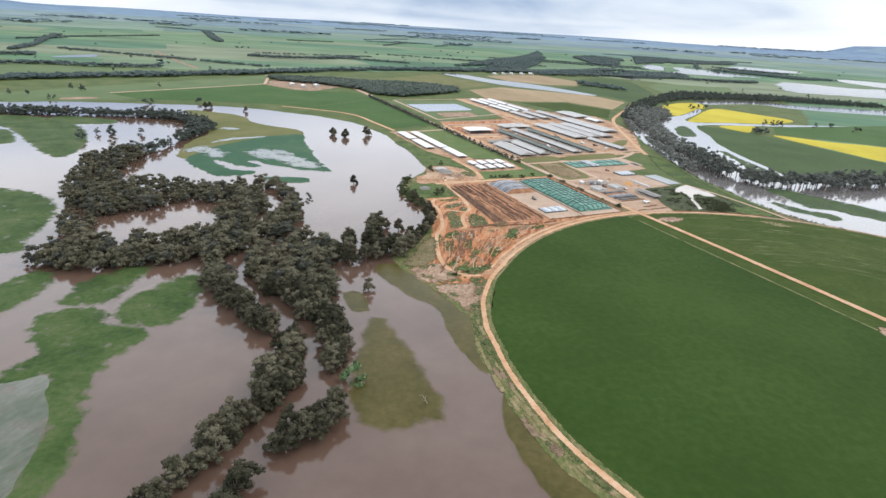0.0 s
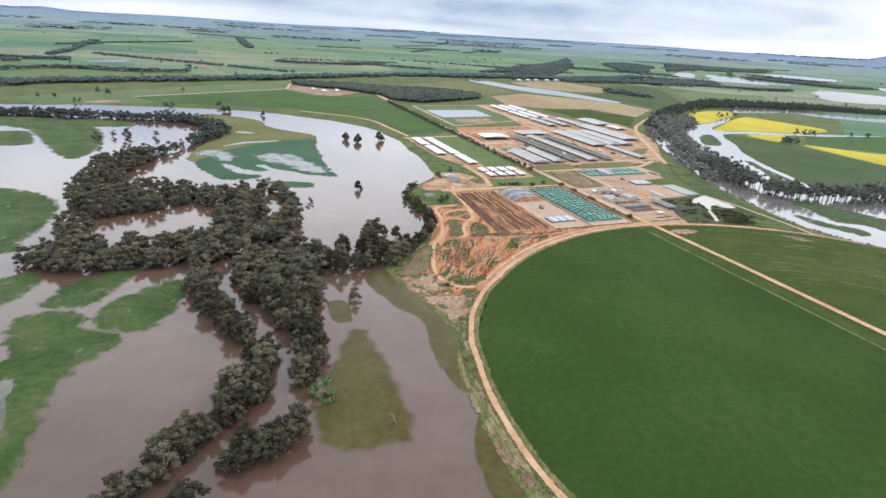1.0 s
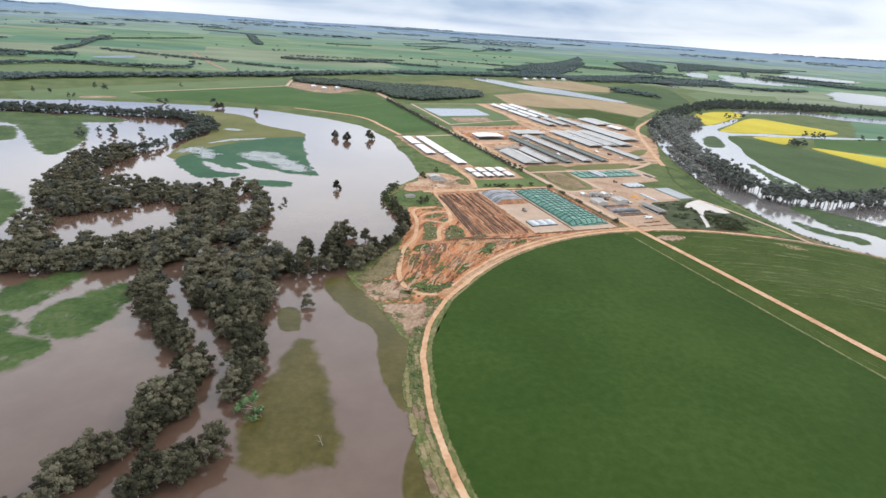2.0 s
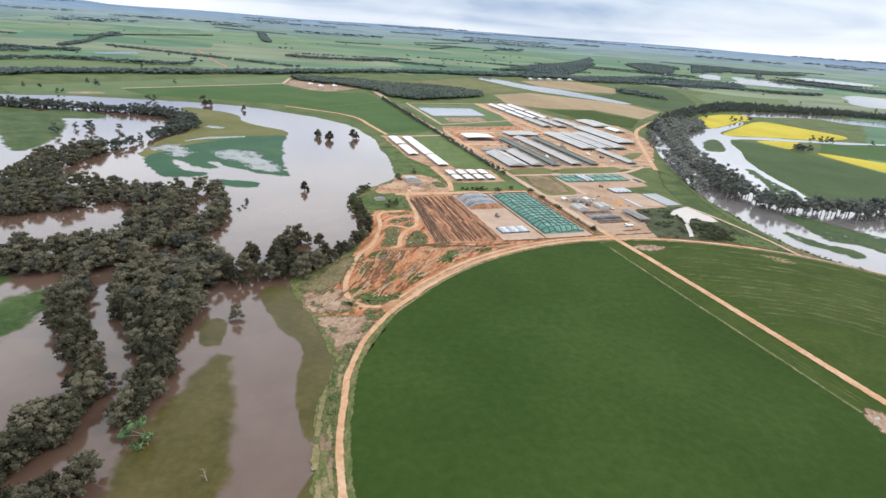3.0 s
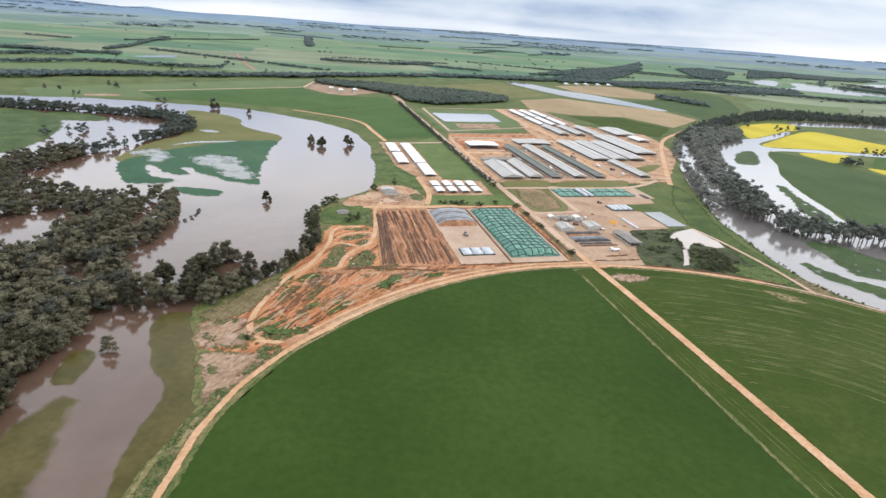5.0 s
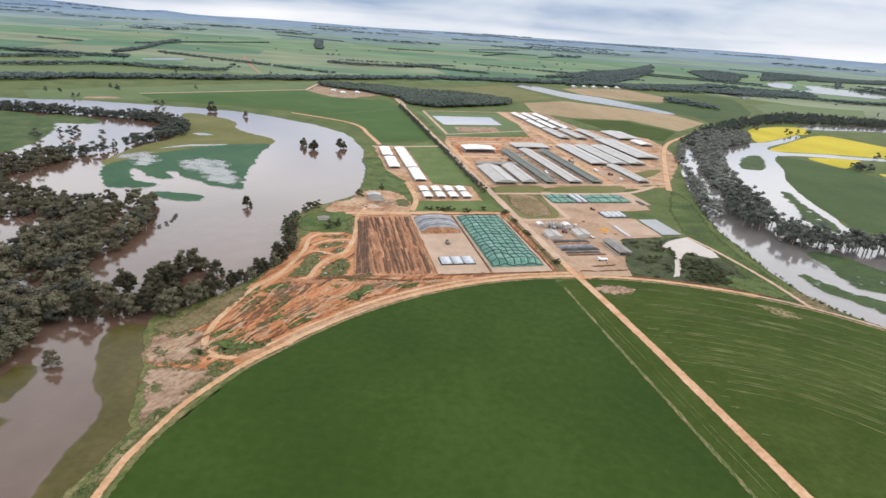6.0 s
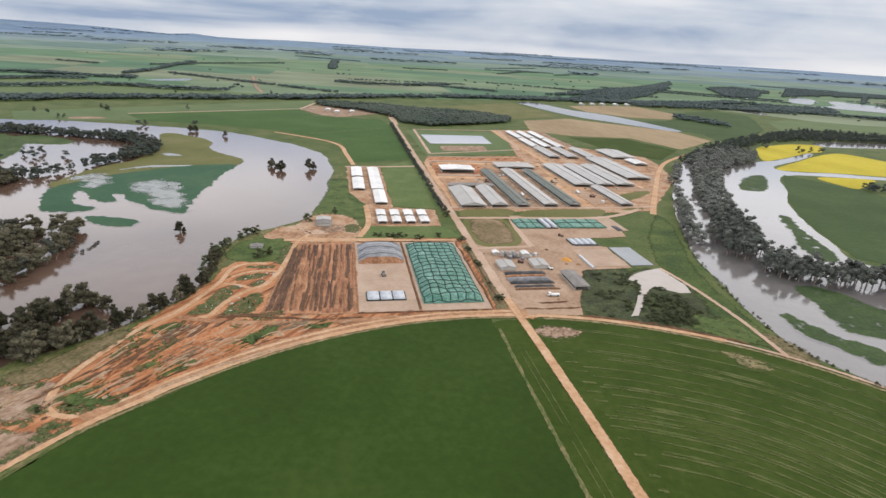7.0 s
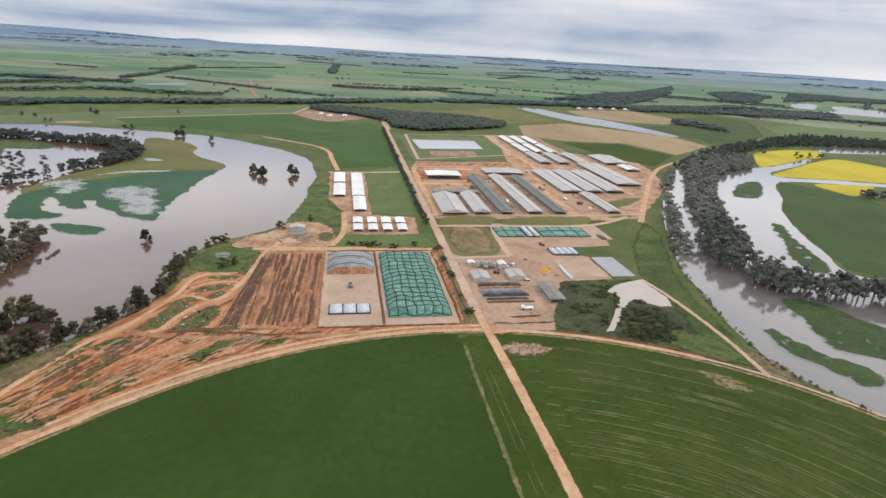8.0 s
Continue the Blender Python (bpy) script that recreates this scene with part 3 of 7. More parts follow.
# water
region("water", [(24, 44), (16.6, 53.0), (13.6, 57.3), (10.9, 62.2), (9.7, 66.1), (8.2, 69.7), (7.8, 73), (6.2, 78.2), (5.0, 82.3), (4.6, 89.1), (4.5, 96.0), (0.6, 101.0), (-2.6, 106.8), (-6.8, 112.0), (-10.2, 117.4), (-11.6, 121.0), (-7.4, 128.2), (-3.6, 139.0), (-2.6, 147.0), (-2.4, 155.3),
                 (-10.5, 168.3), (-12.4, 176.6), (-11.8, 185.8), (-8.0, 194.7), (-4.7, 203.2), (-5.3, 211.2), (-11.8, 235.3), (-20.8, 258.8), (-30.4, 276.9), (-41.7, 294.0), (-61.9, 308.1), (-81.7, 316.1),
                 (-102.3, 323.4), (-119.9, 324.9), (-151.6, 321.7), (-203, 311), (-226, 300), (-300, 270), (-380, 150), (-300, 0), (-100, -60), (0, -60), (10, 10)], 0.06, MUD_WATER,
       "brown muddy floodwater spread over river flats", "water", soft=0.4, wobble=0.8)
region("water", [(128, 385), (118, 345), (112.0, 322), (109.1, 304.0), (105.1, 275.4), (103.5, 258.0), (102.5, 240.0), (102.0, 224.0), (102.6, 210.0), (104.9, 195.5), (106.9, 183.0), (109.4, 174.0), (111.8, 167.6), (116.0, 163.2), (122.6, 157.4),
                 (132.0, 151.1), (160, 128), (210, 160), (186, 219), (160, 222), (145.0, 226.0), (144.9, 243.0), (144.6, 256.0), (145.5, 273.0), (148.5, 294.0), (154.5, 313.7), (160.0, 342.0), (170.3, 354.9), (191, 360.4), (212.8, 364.1),
                 (290, 378), (290, 386), (216.4, 372.2), (194.7, 370.2), (172.8, 364), (165.8, 369), (169.9, 380), (186.4, 402.1), (202.2, 427.3), (204, 436.2), (188.7, 415), (174.9, 397), (165.3, 388), (149.4, 375), (140, 378), (150, 420), (144, 425)], 0.06, RIVER,
       "swollen brown river in flood beside a belt of gum trees", "water", soft=0.4, wobble=0.4, step=1.5)
region("water", [(233.4, 498.9), (299.8, 526.0), (324.3, 504.2), (409.2, 499.2), (383.7, 467.2), (306.8, 476.2), (283.0, 495.8), (226.9, 474.0)], 0.07, RIVER, "flooded backwater behind the yellow fields", "water")
region("water", [(11, 622), (25, 638), (60, 592), (95, 566), (138, 503), (132, 493), (94, 519), (61, 545)], 0.10, RIVER, "long sheet of floodwater between stubble fields", "water")
for level, lake in enumerate(([(497, 806), (568, 767), (640, 760), (600, 650), (516, 634), (465, 643), (415, 660)], [(360, 981), (411, 1099), (402, 1000), (363, 926)],
             [(640, 1220), (706, 1205), (735, 1140), (658, 1080), (590, 1120)], [(689, 960), (748, 925), (657, 811), (647, 888)], [(450, 1041), (511, 905), (470, 880), (410, 950)],
             [(236, 770), (246, 750), (252, 700), (244, 692), (238, 730)], [(360, 890), (379, 892), (419, 959), (455, 930), (448, 850), (428, 858), (390, 872)])):
    region("water", lake, 0.12 + 0.03 * level, RIVER, "distant pale sheet of floodwater", "water", soft=3, wobble=8, step=12)

# islands and drowned grass west of the river
ISLE = "green grass island standing out of the floodwater"
for outline in ([(-125.3, 157.2), (-114.5, 154.9), (-103.8, 147.4), (-97.1, 133.0), (-95.6, 123.3), (-95.9, 114.7), (-140, 110), (-160, 160)],
                [(-200.5, 265.5), (-179.4, 264.1), (-155.4, 248.6), (-137.6, 221.9), (-131.3, 202.8), (-134.1, 197.5), (-154.7, 217.6), (-173.6, 236.6), (-184.8, 242.9), (-230, 255)],
                [(-179.3, 235.0), (-164.2, 220.8), (-162.3, 210.4), (-195, 215)],
                [(-69.6, 89.2), (-68.1, 90.7), (-63.0, 91.8), (-60.6, 90.0), (-59.6, 87.1), (-56, 86.2), (-52.3, 85.8), (-50.6, 84.1), (-52.5, 79.0), (-53.3, 75.1), (-52.3, 69.7), (-49.7, 63.8), (-47.5, 57.8), (-46.8, 54.2), (-46.0, 50.9), (-45.4, 44), (-48.0, 43), (-48.5, 49), (-49.1, 53.3),
                 (-50.3, 58.6), (-52.1, 63.7), (-55.3, 68.3), (-58.6, 73.4), (-63.7, 71.0), (-62.6, 77.5), (-64.4, 81.4), (-67.9, 85.5)],
                [(-58.0, 96.5), (-55.1, 102.7), (-50.8, 107.0), (-48.3, 102.1), (-47.7, 95.2), (-49.0, 88.9), (-55.2, 88.8)],
                [(-69.4, 97.8), (-68.6, 103.9), (-63.4, 110.3), (-61.6, 107.7), (-62.8, 102.0), (-62.3, 96.1), (-68.4, 94.5)],
                [(-92, 93), (-87.4, 96.1), (-83.8, 99.5), (-81.3, 105.3), (-78.0, 104.3), (-76.5, 99.5), (-76.6, 94.9), (-77.5, 90.6), (-80.1, 86.5), (-90, 84)]):
    region("island", outline, 0.10, ISLE_GRASS, ISLE, "grass island", soft=2.2, wobble=0.7, step=1.2, low=0.063)
region("grass_shallows", [(-68, 66), (-62.7, 71.0), (-59.0, 73.6), (-55.3, 68.3), (-52.4, 64.3), (-50.3, 58.6), (-49.2, 54.1), (-48.4, 49), (-49, 42), (-66, 44)], 0.09, SHALLOW, "pale grass just under the floodwater", "flooded grass", soft=4.0, wobble=1.6, step=1.2, low=0.064)
for outline in ([(-12.8, 92.4), (-11.2, 89.0), (-7.9, 82.2), (-5.8, 76.6), (-4.4, 72.7), (-2.6, 68.4), (-2.4, 66.6), (-4.0, 66.8), (-6.6, 65.2), (-10.0, 65.0), (-12.2, 67.4), (-13.2, 71.8), (-13.7, 78.0), (-13.3, 83.4)], [(-19.9, 102.6), (-18.6, 103.6), (-16.8, 102.0), (-14.8, 96.1), (-16.6, 95.4), (-19.2, 99.0)],
                [(-14.4, 116.3), (-10.8, 117.6), (-7.6, 114.0), (-2.6, 107.4), (1.4, 101.0), (5.0, 97.0), (5.0, 90.0), (5.2, 84.5), (6.6, 78.2), (5.6, 77.6), (3.2, 81.6), (0.8, 88.0), (-0.2, 92.0), (-0.4, 94.8), (-1.8, 98.2), (-6.4, 102.4), (-10.0, 106.8), (-13.6, 111.8)],
                [(7.9, 71.6), (9.0, 69.9), (10.6, 66.1), (11.8, 62.2), (14.5, 57.3), (17.5, 53.0), (24, 45), (17, 44), (11.6, 52.6), (9.3, 57.1), (7.6, 63.8), (7.4, 68)]):
    region("grass_shallows", outline, 0.09, SUNK, "olive grass showing through shallow floodwater", "flooded grass", soft=3.0 if outline[0][0] == -12.8 else 0.9, wobble=0.4, step=1.0, low=0.062)
region("field", [(-73.9, 184.5), (-86.4, 197.1), (-90.7, 205.7), (-89.2, 213.3), (-88.1, 223.1), (-82.1, 236.5), (-75.1, 248.2), (-61.8, 256.8), (-57.8, 241.2), (-52.2, 227.9), (-48.9, 217.0), (-42.6, 202.2), (-39.1, 195.7),
                 (-49.5, 197.1), (-53.9, 198.8), (-59.7, 200.8), (-65.1, 205.3), (-70.0, 205.1), (-70.5, 202.6), (-62.8, 197.9), (-64.9, 196.2), (-70.4, 197.7), (-77.2, 203.1), (-82.2, 202.9), (-79.5, 198.2),
                 (-71.4, 190.6), (-62.8, 189.6), (-66.2, 185.1)], 0.12, TEAL, "blue-green crop half drowned by the flood", "field", soft=2.0, wobble=0.7, step=1.5, low=0.066)
region("field", [(-58.4, 183.0), (-52.3, 184.1), (-43.7, 184.2), (-42.7, 180.5), (-52.1, 178.9)], 0.12, TEAL, "sliver of crop left above the flood", "field", soft=1.2, wobble=0.5, low=0.066)
region("field", [(-94.8, 206.1), (-98.9, 222.3), (-100.2, 237.6), (-99.6, 250.2), (-114.0, 278.6), (-132.1, 305.0), (-113.1, 303.2), (-100.2, 296.3), (-90.6, 281.6), (-78.9, 273.4), (-65.4, 267.4), (-61.2, 255.9),
                 (-73.8, 246.6), (-84.3, 231.1), (-88.0, 212.2), (-89.7, 203.0)], 0.11, OLIVE, "olive pasture on a spit inside the river bend", "field", soft=1.0, wobble=0.8)
for pool in ([(-94.2, 213.6), (-93.6, 221.5), (-87.5, 218.6), (-81.6, 213.3), (-80.9, 208.8), (-86.4, 212.4), (-90.4, 214.8)], [(-72.4, 218.1), (-70.0, 222.0), (-64.5, 222.6), (-54.6, 213.2), (-43.6, 200.4), (-47.8, 199.6), (-52.0, 202.4), (-55.0, 207.4), (-61.7, 209.6), (-67.4, 213.0)]):
    region("water", pool, 0.14, POOL, "pool of floodwater in the drowned crop", "water", soft=3.6, wobble=1.2, core=0.8)
for pool in ([(-99.0, 262.4), (-95.6, 264.6), (-90.3, 262.6), (-94.6, 260.4)], [(-92.0, 231.5), (-87.4, 240.9), (-75.3, 249.0), (-75.6, 247.4), (-86.2, 239.0)]):
    region("water", pool, 0.145, POOL, "sliver of floodwater on the olive pasture", "water", soft=0.9, wobble=0.5, core=0.95)
region("island", [(-176.6, 262.4), (-172.3, 271.2), (-153.7, 268.8), (-146.7, 261.3), (-156.9, 255.6), (-166.3, 256.2)], 0.115, ISLE_GRASS, ISLE, "grass island", soft=2.2, wobble=0.7, step=1.2, low=0.067)
for outline in ([(137.2, 313.8), (144.0, 333.8), (153.7, 344.9), (145.8, 313.0), (137.1, 308.7)], [(138.6, 267.7), (141.0, 269.5), (140.0, 255.8), (140.5, 241.4), (140.7, 229.0), (137.4, 223.7), (135.2, 228.2), (134.6, 238.1), (137, 248.5)],
                [(122.2, 200.2), (128.4, 200.9), (136, 193), (146, 182), (152, 174), (145, 167), (137, 172), (130.9, 178.5), (125.2, 179.2), (123.7, 185.8), (123.4, 192.4)]):
    region("island", outline, 0.12, ISLET, ISLE, "grass island", soft=1.6, wobble=0.6, step=1.0, low=0.064)

# fields
region("field", half_disc(-1.55, -5.7, -1), 0.10, CROP, "dark green young crop in a round irrigated field", "field", soft=0.5, wobble=0.25, curved=False)
region("field", half_disc(-1.7, 2.0, 1), 0.10, CROP_PALE, "paler green crop with curved wheel tracks", "field", soft=0.5, wobble=0.25, curved=False)
for outline, mat, label in (
        ([(177.4, 441.3), (191.4, 458.9), (207.2, 473.4), (222.8, 475.9), (214.9, 448.8), (202.9, 436.6), (189.4, 418), (174.9, 399), (167.4, 392.0), (169.9, 411.8)], CANOLA, "bright yellow canola field in flower"),
        ([(167.0, 369), (184.5, 396.0), (201.3, 421.1), (218.8, 442.9), (228.3, 444.4), (240.6, 427.2), (256, 402), (240, 384), (216.4, 374.2), (200.0, 373.0), (174.8, 366.5)], CANOLA, "bright yellow canola field in flower"),
        ([(179.5, 352.0), (191.0, 358.6), (206.0, 361.1), (196.3, 345.2), (188.5, 334.5), (186.1, 335.8)], CANOLA, "bright yellow canola field in flower"),
        ([(200.0, 327.8), (226.3, 315.5), (252.8, 302.8), (222.5, 264.7), (210.9, 288.6)], CANOLA, "bright yellow canola field in flower"),
        ([(219.4, 360.9), (330.7, 400.6), (257.3, 308.5), (230.5, 321.6), (204.6, 332.8)], CROP_HAZED, "dark green crop field beside the canola"),
        ([(165, 352), (175.1, 343.9), (190.1, 328.8), (208.6, 285.2), (217.9, 259.0), (190.6, 224.6), (157.6, 226.0), (146.5, 230.0), (146.0, 246.0), (146.5, 273), (150.0, 296.0), (156, 316), (161, 340)], PASTURE_DEEP, "green pasture on the far river bank"),
        ([(-22.5, 283.9), (-46.4, 327.3), (-83.7, 341.0), (-63.6, 375.8), (-48.9, 404.3), (-3.7, 302.9)], CROP_HAZED, "dark green crop field by the farm road"),
        ([(-196.2, 352.5), (-127.6, 441.1), (-103.8, 412.0), (-60.2, 422.0), (-48.9, 404.3), (-82.2, 344.4), (-122.8, 343.2), (-170.4, 334.9)], CROP_HAZED, "long green crop field beyond the river"),
        ([(-248.4, 324.7), (-142.6, 507.3), (-127.6, 441.1), (-197.3, 351.6), (-170.4, 334.9), (-219.8, 301.4)], PASTURE, "light green pasture beyond the river"),
        ([(29.9, 481.5), (60.6, 517.4), (135.5, 491.1), (152.9, 455.6), (127.4, 406.1), (101.7, 434.8), (64.4, 422.7), (39.4, 429.8)], STUBBLE, "tan stubble field behind the barns"),
        ([(58, 630), (90, 662), (124, 680), (157, 623), (144, 575), (110, 566), (75, 586)], STUBBLE, "tan stubble field behind the barns"),
        ([(64.7, 415.3), (98.1, 429.9), (123.6, 399.9), (110.8, 362.4), (95.1, 371.7), (84.0, 383.6)], CROP_PALE, "green paddock behind the barns"),
        ([(-31.3, 388.1), (17.6, 409.1), (38.3, 369.2), (35.3, 339.8), (1.3, 314.8)], PASTURE, "grassy banks round the storage pond"),
        ([(-9.3, 282.3), (-1.9, 299.7), (28.8, 230.7), (13.3, 227.0)], MEADOW, "green paddock between white sheds and road"),
        ([(118.6, 543.3), (135.6, 498.4), (154.8, 487.0), (157.0, 456.0), (171.0, 475.4), (208.0, 541.0), (221.9, 620.1), (227.3, 672.9), (198.8, 695.0), (158.3, 639.0), (152.7, 585.9), (138.3, 558.0)], PASTURE_DEEP, "deep green field beyond the stubble"),
        ([(232.6, 619.2), (263.3, 660.2), (290.4, 661.6), (317.3, 654.6), (345, 664), (306, 572), (271.8, 565), (250.3, 560), (223.6, 553)], PASTURE, "pale green field behind the tree belt"),
        ([(-50.4, 526.6), (3.7, 614.4), (53.3, 532.9), (21.0, 486.1), (-17.6, 529.9)], OLIVE, "olive paddock beside the woodland"),
        ([(92.3, 203.5), (92.0, 225.0), (97, 251.6), (99.4, 239.5), (98.8, 207.2), (101.8, 189.9), (107.0, 171), (109, 166.5), (107.4, 165.5), (101.0, 182.1)], LUSH, "lush grass along the river bank"),
        ([(75.5, 196), (83.5, 199), (90.7, 197), (99, 184), (106, 167), (93.9, 168), (76.6, 167.5)], LUSH, "scrubby grass beside the road")):
    region("field", outline, 0.09, mat, label, "field", soft=1.6 if mat is LUSH else 0.8, wobble=0.5, curved=mat is CANOLA)
tracks = random.Random(5)
for r, a1, w in ((70.2, 44, 0.16), (66.4, 62, 0.08), (62.8, 68, 0.3), (60.7, 66, 0.2), (57.4, 60, 0.08), (54.8, 58, 0.08), (52.2, 66, 0.26), (50.0, 52, 0.08), (47.6, 66, 0.26), (45.9, 60, 0.08), (44.4, 64, 0.22), (42.4, 62, 0.22), (40.2, 56, 0.08), (38.0, 62, 0.18), (35.4, 50, 0.1)):
    begin = 66.5 - math.degrees(math.acos(max(-1, min(1, (3.4 + 7.6) / r)))) + tracks.uniform(0, 5)
    for twin in (-0.32, 0.32) if w > 0.15 else (0,):
        ribbon("wheel_track", arc(r - RING + twin, begin + tracks.uniform(0, 3), a1, 50), w * 0.4, 0.13 + twin * 0.005, TRACK, "pale curved irrigator wheel track in the crop", "track", soft=0.34, curved=False, wobble=0.9)
for k in range(16):
    b = -7 - 2.9 * k + tracks.uniform(-0.6, 0.6)
    x, y = farm(3.0 + tracks.uniform(0, 0.8), b)[:2]
    a = math.degrees(math.atan2(x - CENTRE.x, y - CENTRE.y))
    r = math.hypot(x - CENTRE.x, y - CENTRE.y)
    ribbon("wheel_track", [(CENTRE.x + r * math.sin(radians(a + d)), CENTRE.y + r * math.cos(radians(a + d))) for d in (0, 0.9, 1.8, 2.4)], 0.10, 0.136, TRACK, "short pale wheel scuff at the crop's edge", "track", soft=0.35, wobble=0.8, step=0.6)
region("field", [farm(-5.4, -72), farm(-5.4, -1.5), farm(-3, -0.8), farm(-0.5, -1), farm(-0.1, -72)], 0.09, CROP_PALE, "grass lane beside the farm road", "grass", soft=0.3, wobble=0.2, curved=False)
for a in (-2.55, -3.55):
    ribbon("wheel_track", [farm(a, b)[:2] for b in (-70, -40, -12)], 0.05, 0.12, TRACK, "faint wheel rut in the grass lane", "track", soft=0.14, wobble=0.9)
for outline in ([(113.9, 182.3), (114.7, 182.8), (116.1, 180.0), (119.0, 177.2), (122.5, 174.5), (127.6, 170.5), (125, 166.5), (117.4, 172.0), (115.4, 174.6)],):
    region("island", outline, 0.11, ISLET, "grassy islet drowned by the river", "grass island", soft=1.4, wobble=0.8, step=1.0, low=0.064)
region("grass_plot", [(7.3, 224.1), (9.7, 212.3), (4.3, 209.9), (-1.4, 213.0), (-5.0, 211.8), (-11.0, 234.0), (-17.6, 251), (-8.5, 252), (-2.0, 240)], 0.118, LAWN, "bright mottled grass on the lake bank", "grass", soft=1.5, wobble=0.8, step=1.0)
region("grass_plot", [(96.4, 174.8), (101.5, 174.4), (105.1, 170.4), (103.6, 167.4), (97.0, 168.6), (93.5, 171.5)], 0.112, LAWN, "brighter grass beside the dark scrub", "grass", soft=2.4, wobble=1.0, step=1.0, core=0.8)
region("verge", [(107.6, 170.5), (110.6, 168.6), (113.3, 162.4), (110.6, 162.9), (107.8, 166.5)], 0.114, DRY_VERGE, "dry brown weeds where the tracks meet", "verge", soft=1.8, wobble=0.8, step=1.0, core=0.75)
region("garden", [(-8.3, 172.3), (-9.6, 181.5), (-4.6, 184.8), (-0.1, 185.4), (4.0, 175.0), (3.7, 171.9), (-5.1, 169.5)], 0.13, LAWN, "green garden lawn near the lake", "lawn", soft=1.0, wobble=0.5)
region("bare_ground", [(84.5, 92), (87.5, 91.5), (88, 95), (85, 97)], 0.14, SAND, "bare patch at the irrigator's pivot", "bare earth", soft=1.0, wobble=0.6)

# bare ground
region("river_bank", [(24, 44), (16.6, 53.0), (13.6, 57.3), (10.9, 62.2), (9.7, 66.1), (8.2, 69.7), (7.8, 73), (6.2, 78.2), (5.0, 82.3), (4.6, 89.1), (4.5, 96.0), (5.5, 98), (7.6, 97), (8.2, 88.6), (9.2, 79.7), (11.6, 71.5), (15.5, 62), (21, 53.5), (29, 45)], 0.105, VERGE,
       "weedy green and straw bank between flood and road", "river bank", soft=0.35, wobble=0.4, step=1.0)
region("river_bank", [(4.5, 96.0), (0.6, 101.0), (-2.6, 106.8), (-6.8, 112.0), (-10.2, 117.4), (-11.6, 121.0), (-7.4, 128.2), (-3.6, 139.0), (-2.6, 147.0), (-2.4, 155.3), (-6, 163), (-10.5, 168.3), (-12.2, 176.6), (-11.6, 185.8), (-8.0, 194.7), (-4.7, 203.2),
                      (-5.3, 211.2), (-11.8, 235.3), (-20.8, 258.8), (-12, 262), (0, 235), (8, 215), (6, 190), (10, 165), (6, 140), (10, 112), (8.5, 98)], 0.1, VERGE, "rough grass along the top of the river bank", "river bank", soft=0.35, wobble=0.5, step=1.2)
region("works_ground", [(-3.4, 109.0), (-7.0, 115.0), (-5.4, 118.4), (-3.4, 121.5), (-2.6, 127), (-2.5, 133), (-2.3, 138), (-1.6, 143), (-1.4, 149), (-1.8, 157), (-3.8, 164.4), (-2.8, 169), (4.5, 171.5), (3.0, 178), (0.4, 185), (-4.2, 190.5), (-2.4, 198.3), (2.6, 205.8), (6.8, 208.5),
                        (13, 201), (22, 200), (31, 203), (44, 204), (50.7, 193.3), (63.6, 163.0), (54.9, 162.7), (37.4, 153.0), (24.7, 139.8), (15.6, 124.6), (9.6, 112.6), (8.5, 109)], 0.112, EARTH, "churned orange earth of the farm works area", "bare earth",
       soft=1.0, wobble=0.7, curved=False, step=1.0)
region("verge", [(-8.8, 118.0), (-6.6, 123.0), (-4.4, 130.5), (-2.7, 134), (-2.5, 124.0), (-4.8, 118.4)], 0.163, DRY_VERGE, "dry olive grass above the flooded trees", "verge", soft=1.4, wobble=0.8, step=0.8)
region("bare_ground", [(-6.4, 114.8), (-3.6, 110.0), (1.5, 112.0), (0.2, 117.2), (-2.8, 117.8)], 0.12, SAND, "pale sandy rubble on the river bank", "bare earth", soft=1.8, wobble=0.8, step=0.8)
region("bare_ground", [(-1.4, 107.0), (7.5, 109.4), (7.6, 106.0), (6.5, 99.6), (5.2, 97.4), (2.0, 101.8)], 0.125, SAND, "bare sandy patch beside the curved road", "bare earth", soft=1.5, wobble=0.6, step=0.8, curved=False)
region("works_ground", [(-5.6, 185.7), (-7.2, 192.5), (-4.0, 197.8), (-3.4, 207.0), (0.7, 210.6), (7.9, 208.5), (13.1, 199.0), (16.0, 194.0), (13.3, 190.6), (2.9, 186.4)], 0.125, YARD_RED, "worn tan apron round the lakeside sheds", "bare earth", soft=1.4, wobble=0.9, step=1.0)
for k, outline in enumerate(([(3.2, 199.6), (6.6, 201.4), (9.6, 199.0), (6.4, 195.6), (3.6, 196.4)], [(0.6, 193.6), (3.6, 196.0), (5.2, 194.2), (2.6, 192.0)], [(10.2, 204.4), (12.6, 199.4), (11.0, 197.6), (9.4, 202.6)])):
    region("bare_ground", outline, 0.129 + 0.002 * k, (SAND, ROAD_PALE, WEEDS)[k], "trodden patch on the lakeside apron", "bare earth", soft=1.4, wobble=0.8, step=0.8, core=0.8)
yard = [farm(a, b) for a, b in ((1, 1), (13, 0.5), (15.5, 8), (17.5, 12), (22, 22), (23.5, 23.5), (36, 24), (36.2, 38), (28.5, 46), (46.5, 47), (50, 66), (18, 67), (12, 43), (1, 44))]
region("yard", yard, 0.13, YARD, "pale gravel and concrete farmyard", "farmyard", soft=0.8, wobble=0.5, curved=False)
yard = [farm(a, b) for a, b in ((-1, 73), (58, 71), (70, 74), (106, 120), (116, 150), (120, 170), (92, 196), (88, 255), (60, 252), (60, 215), (50, 160), (6, 160), (-1, 130))]
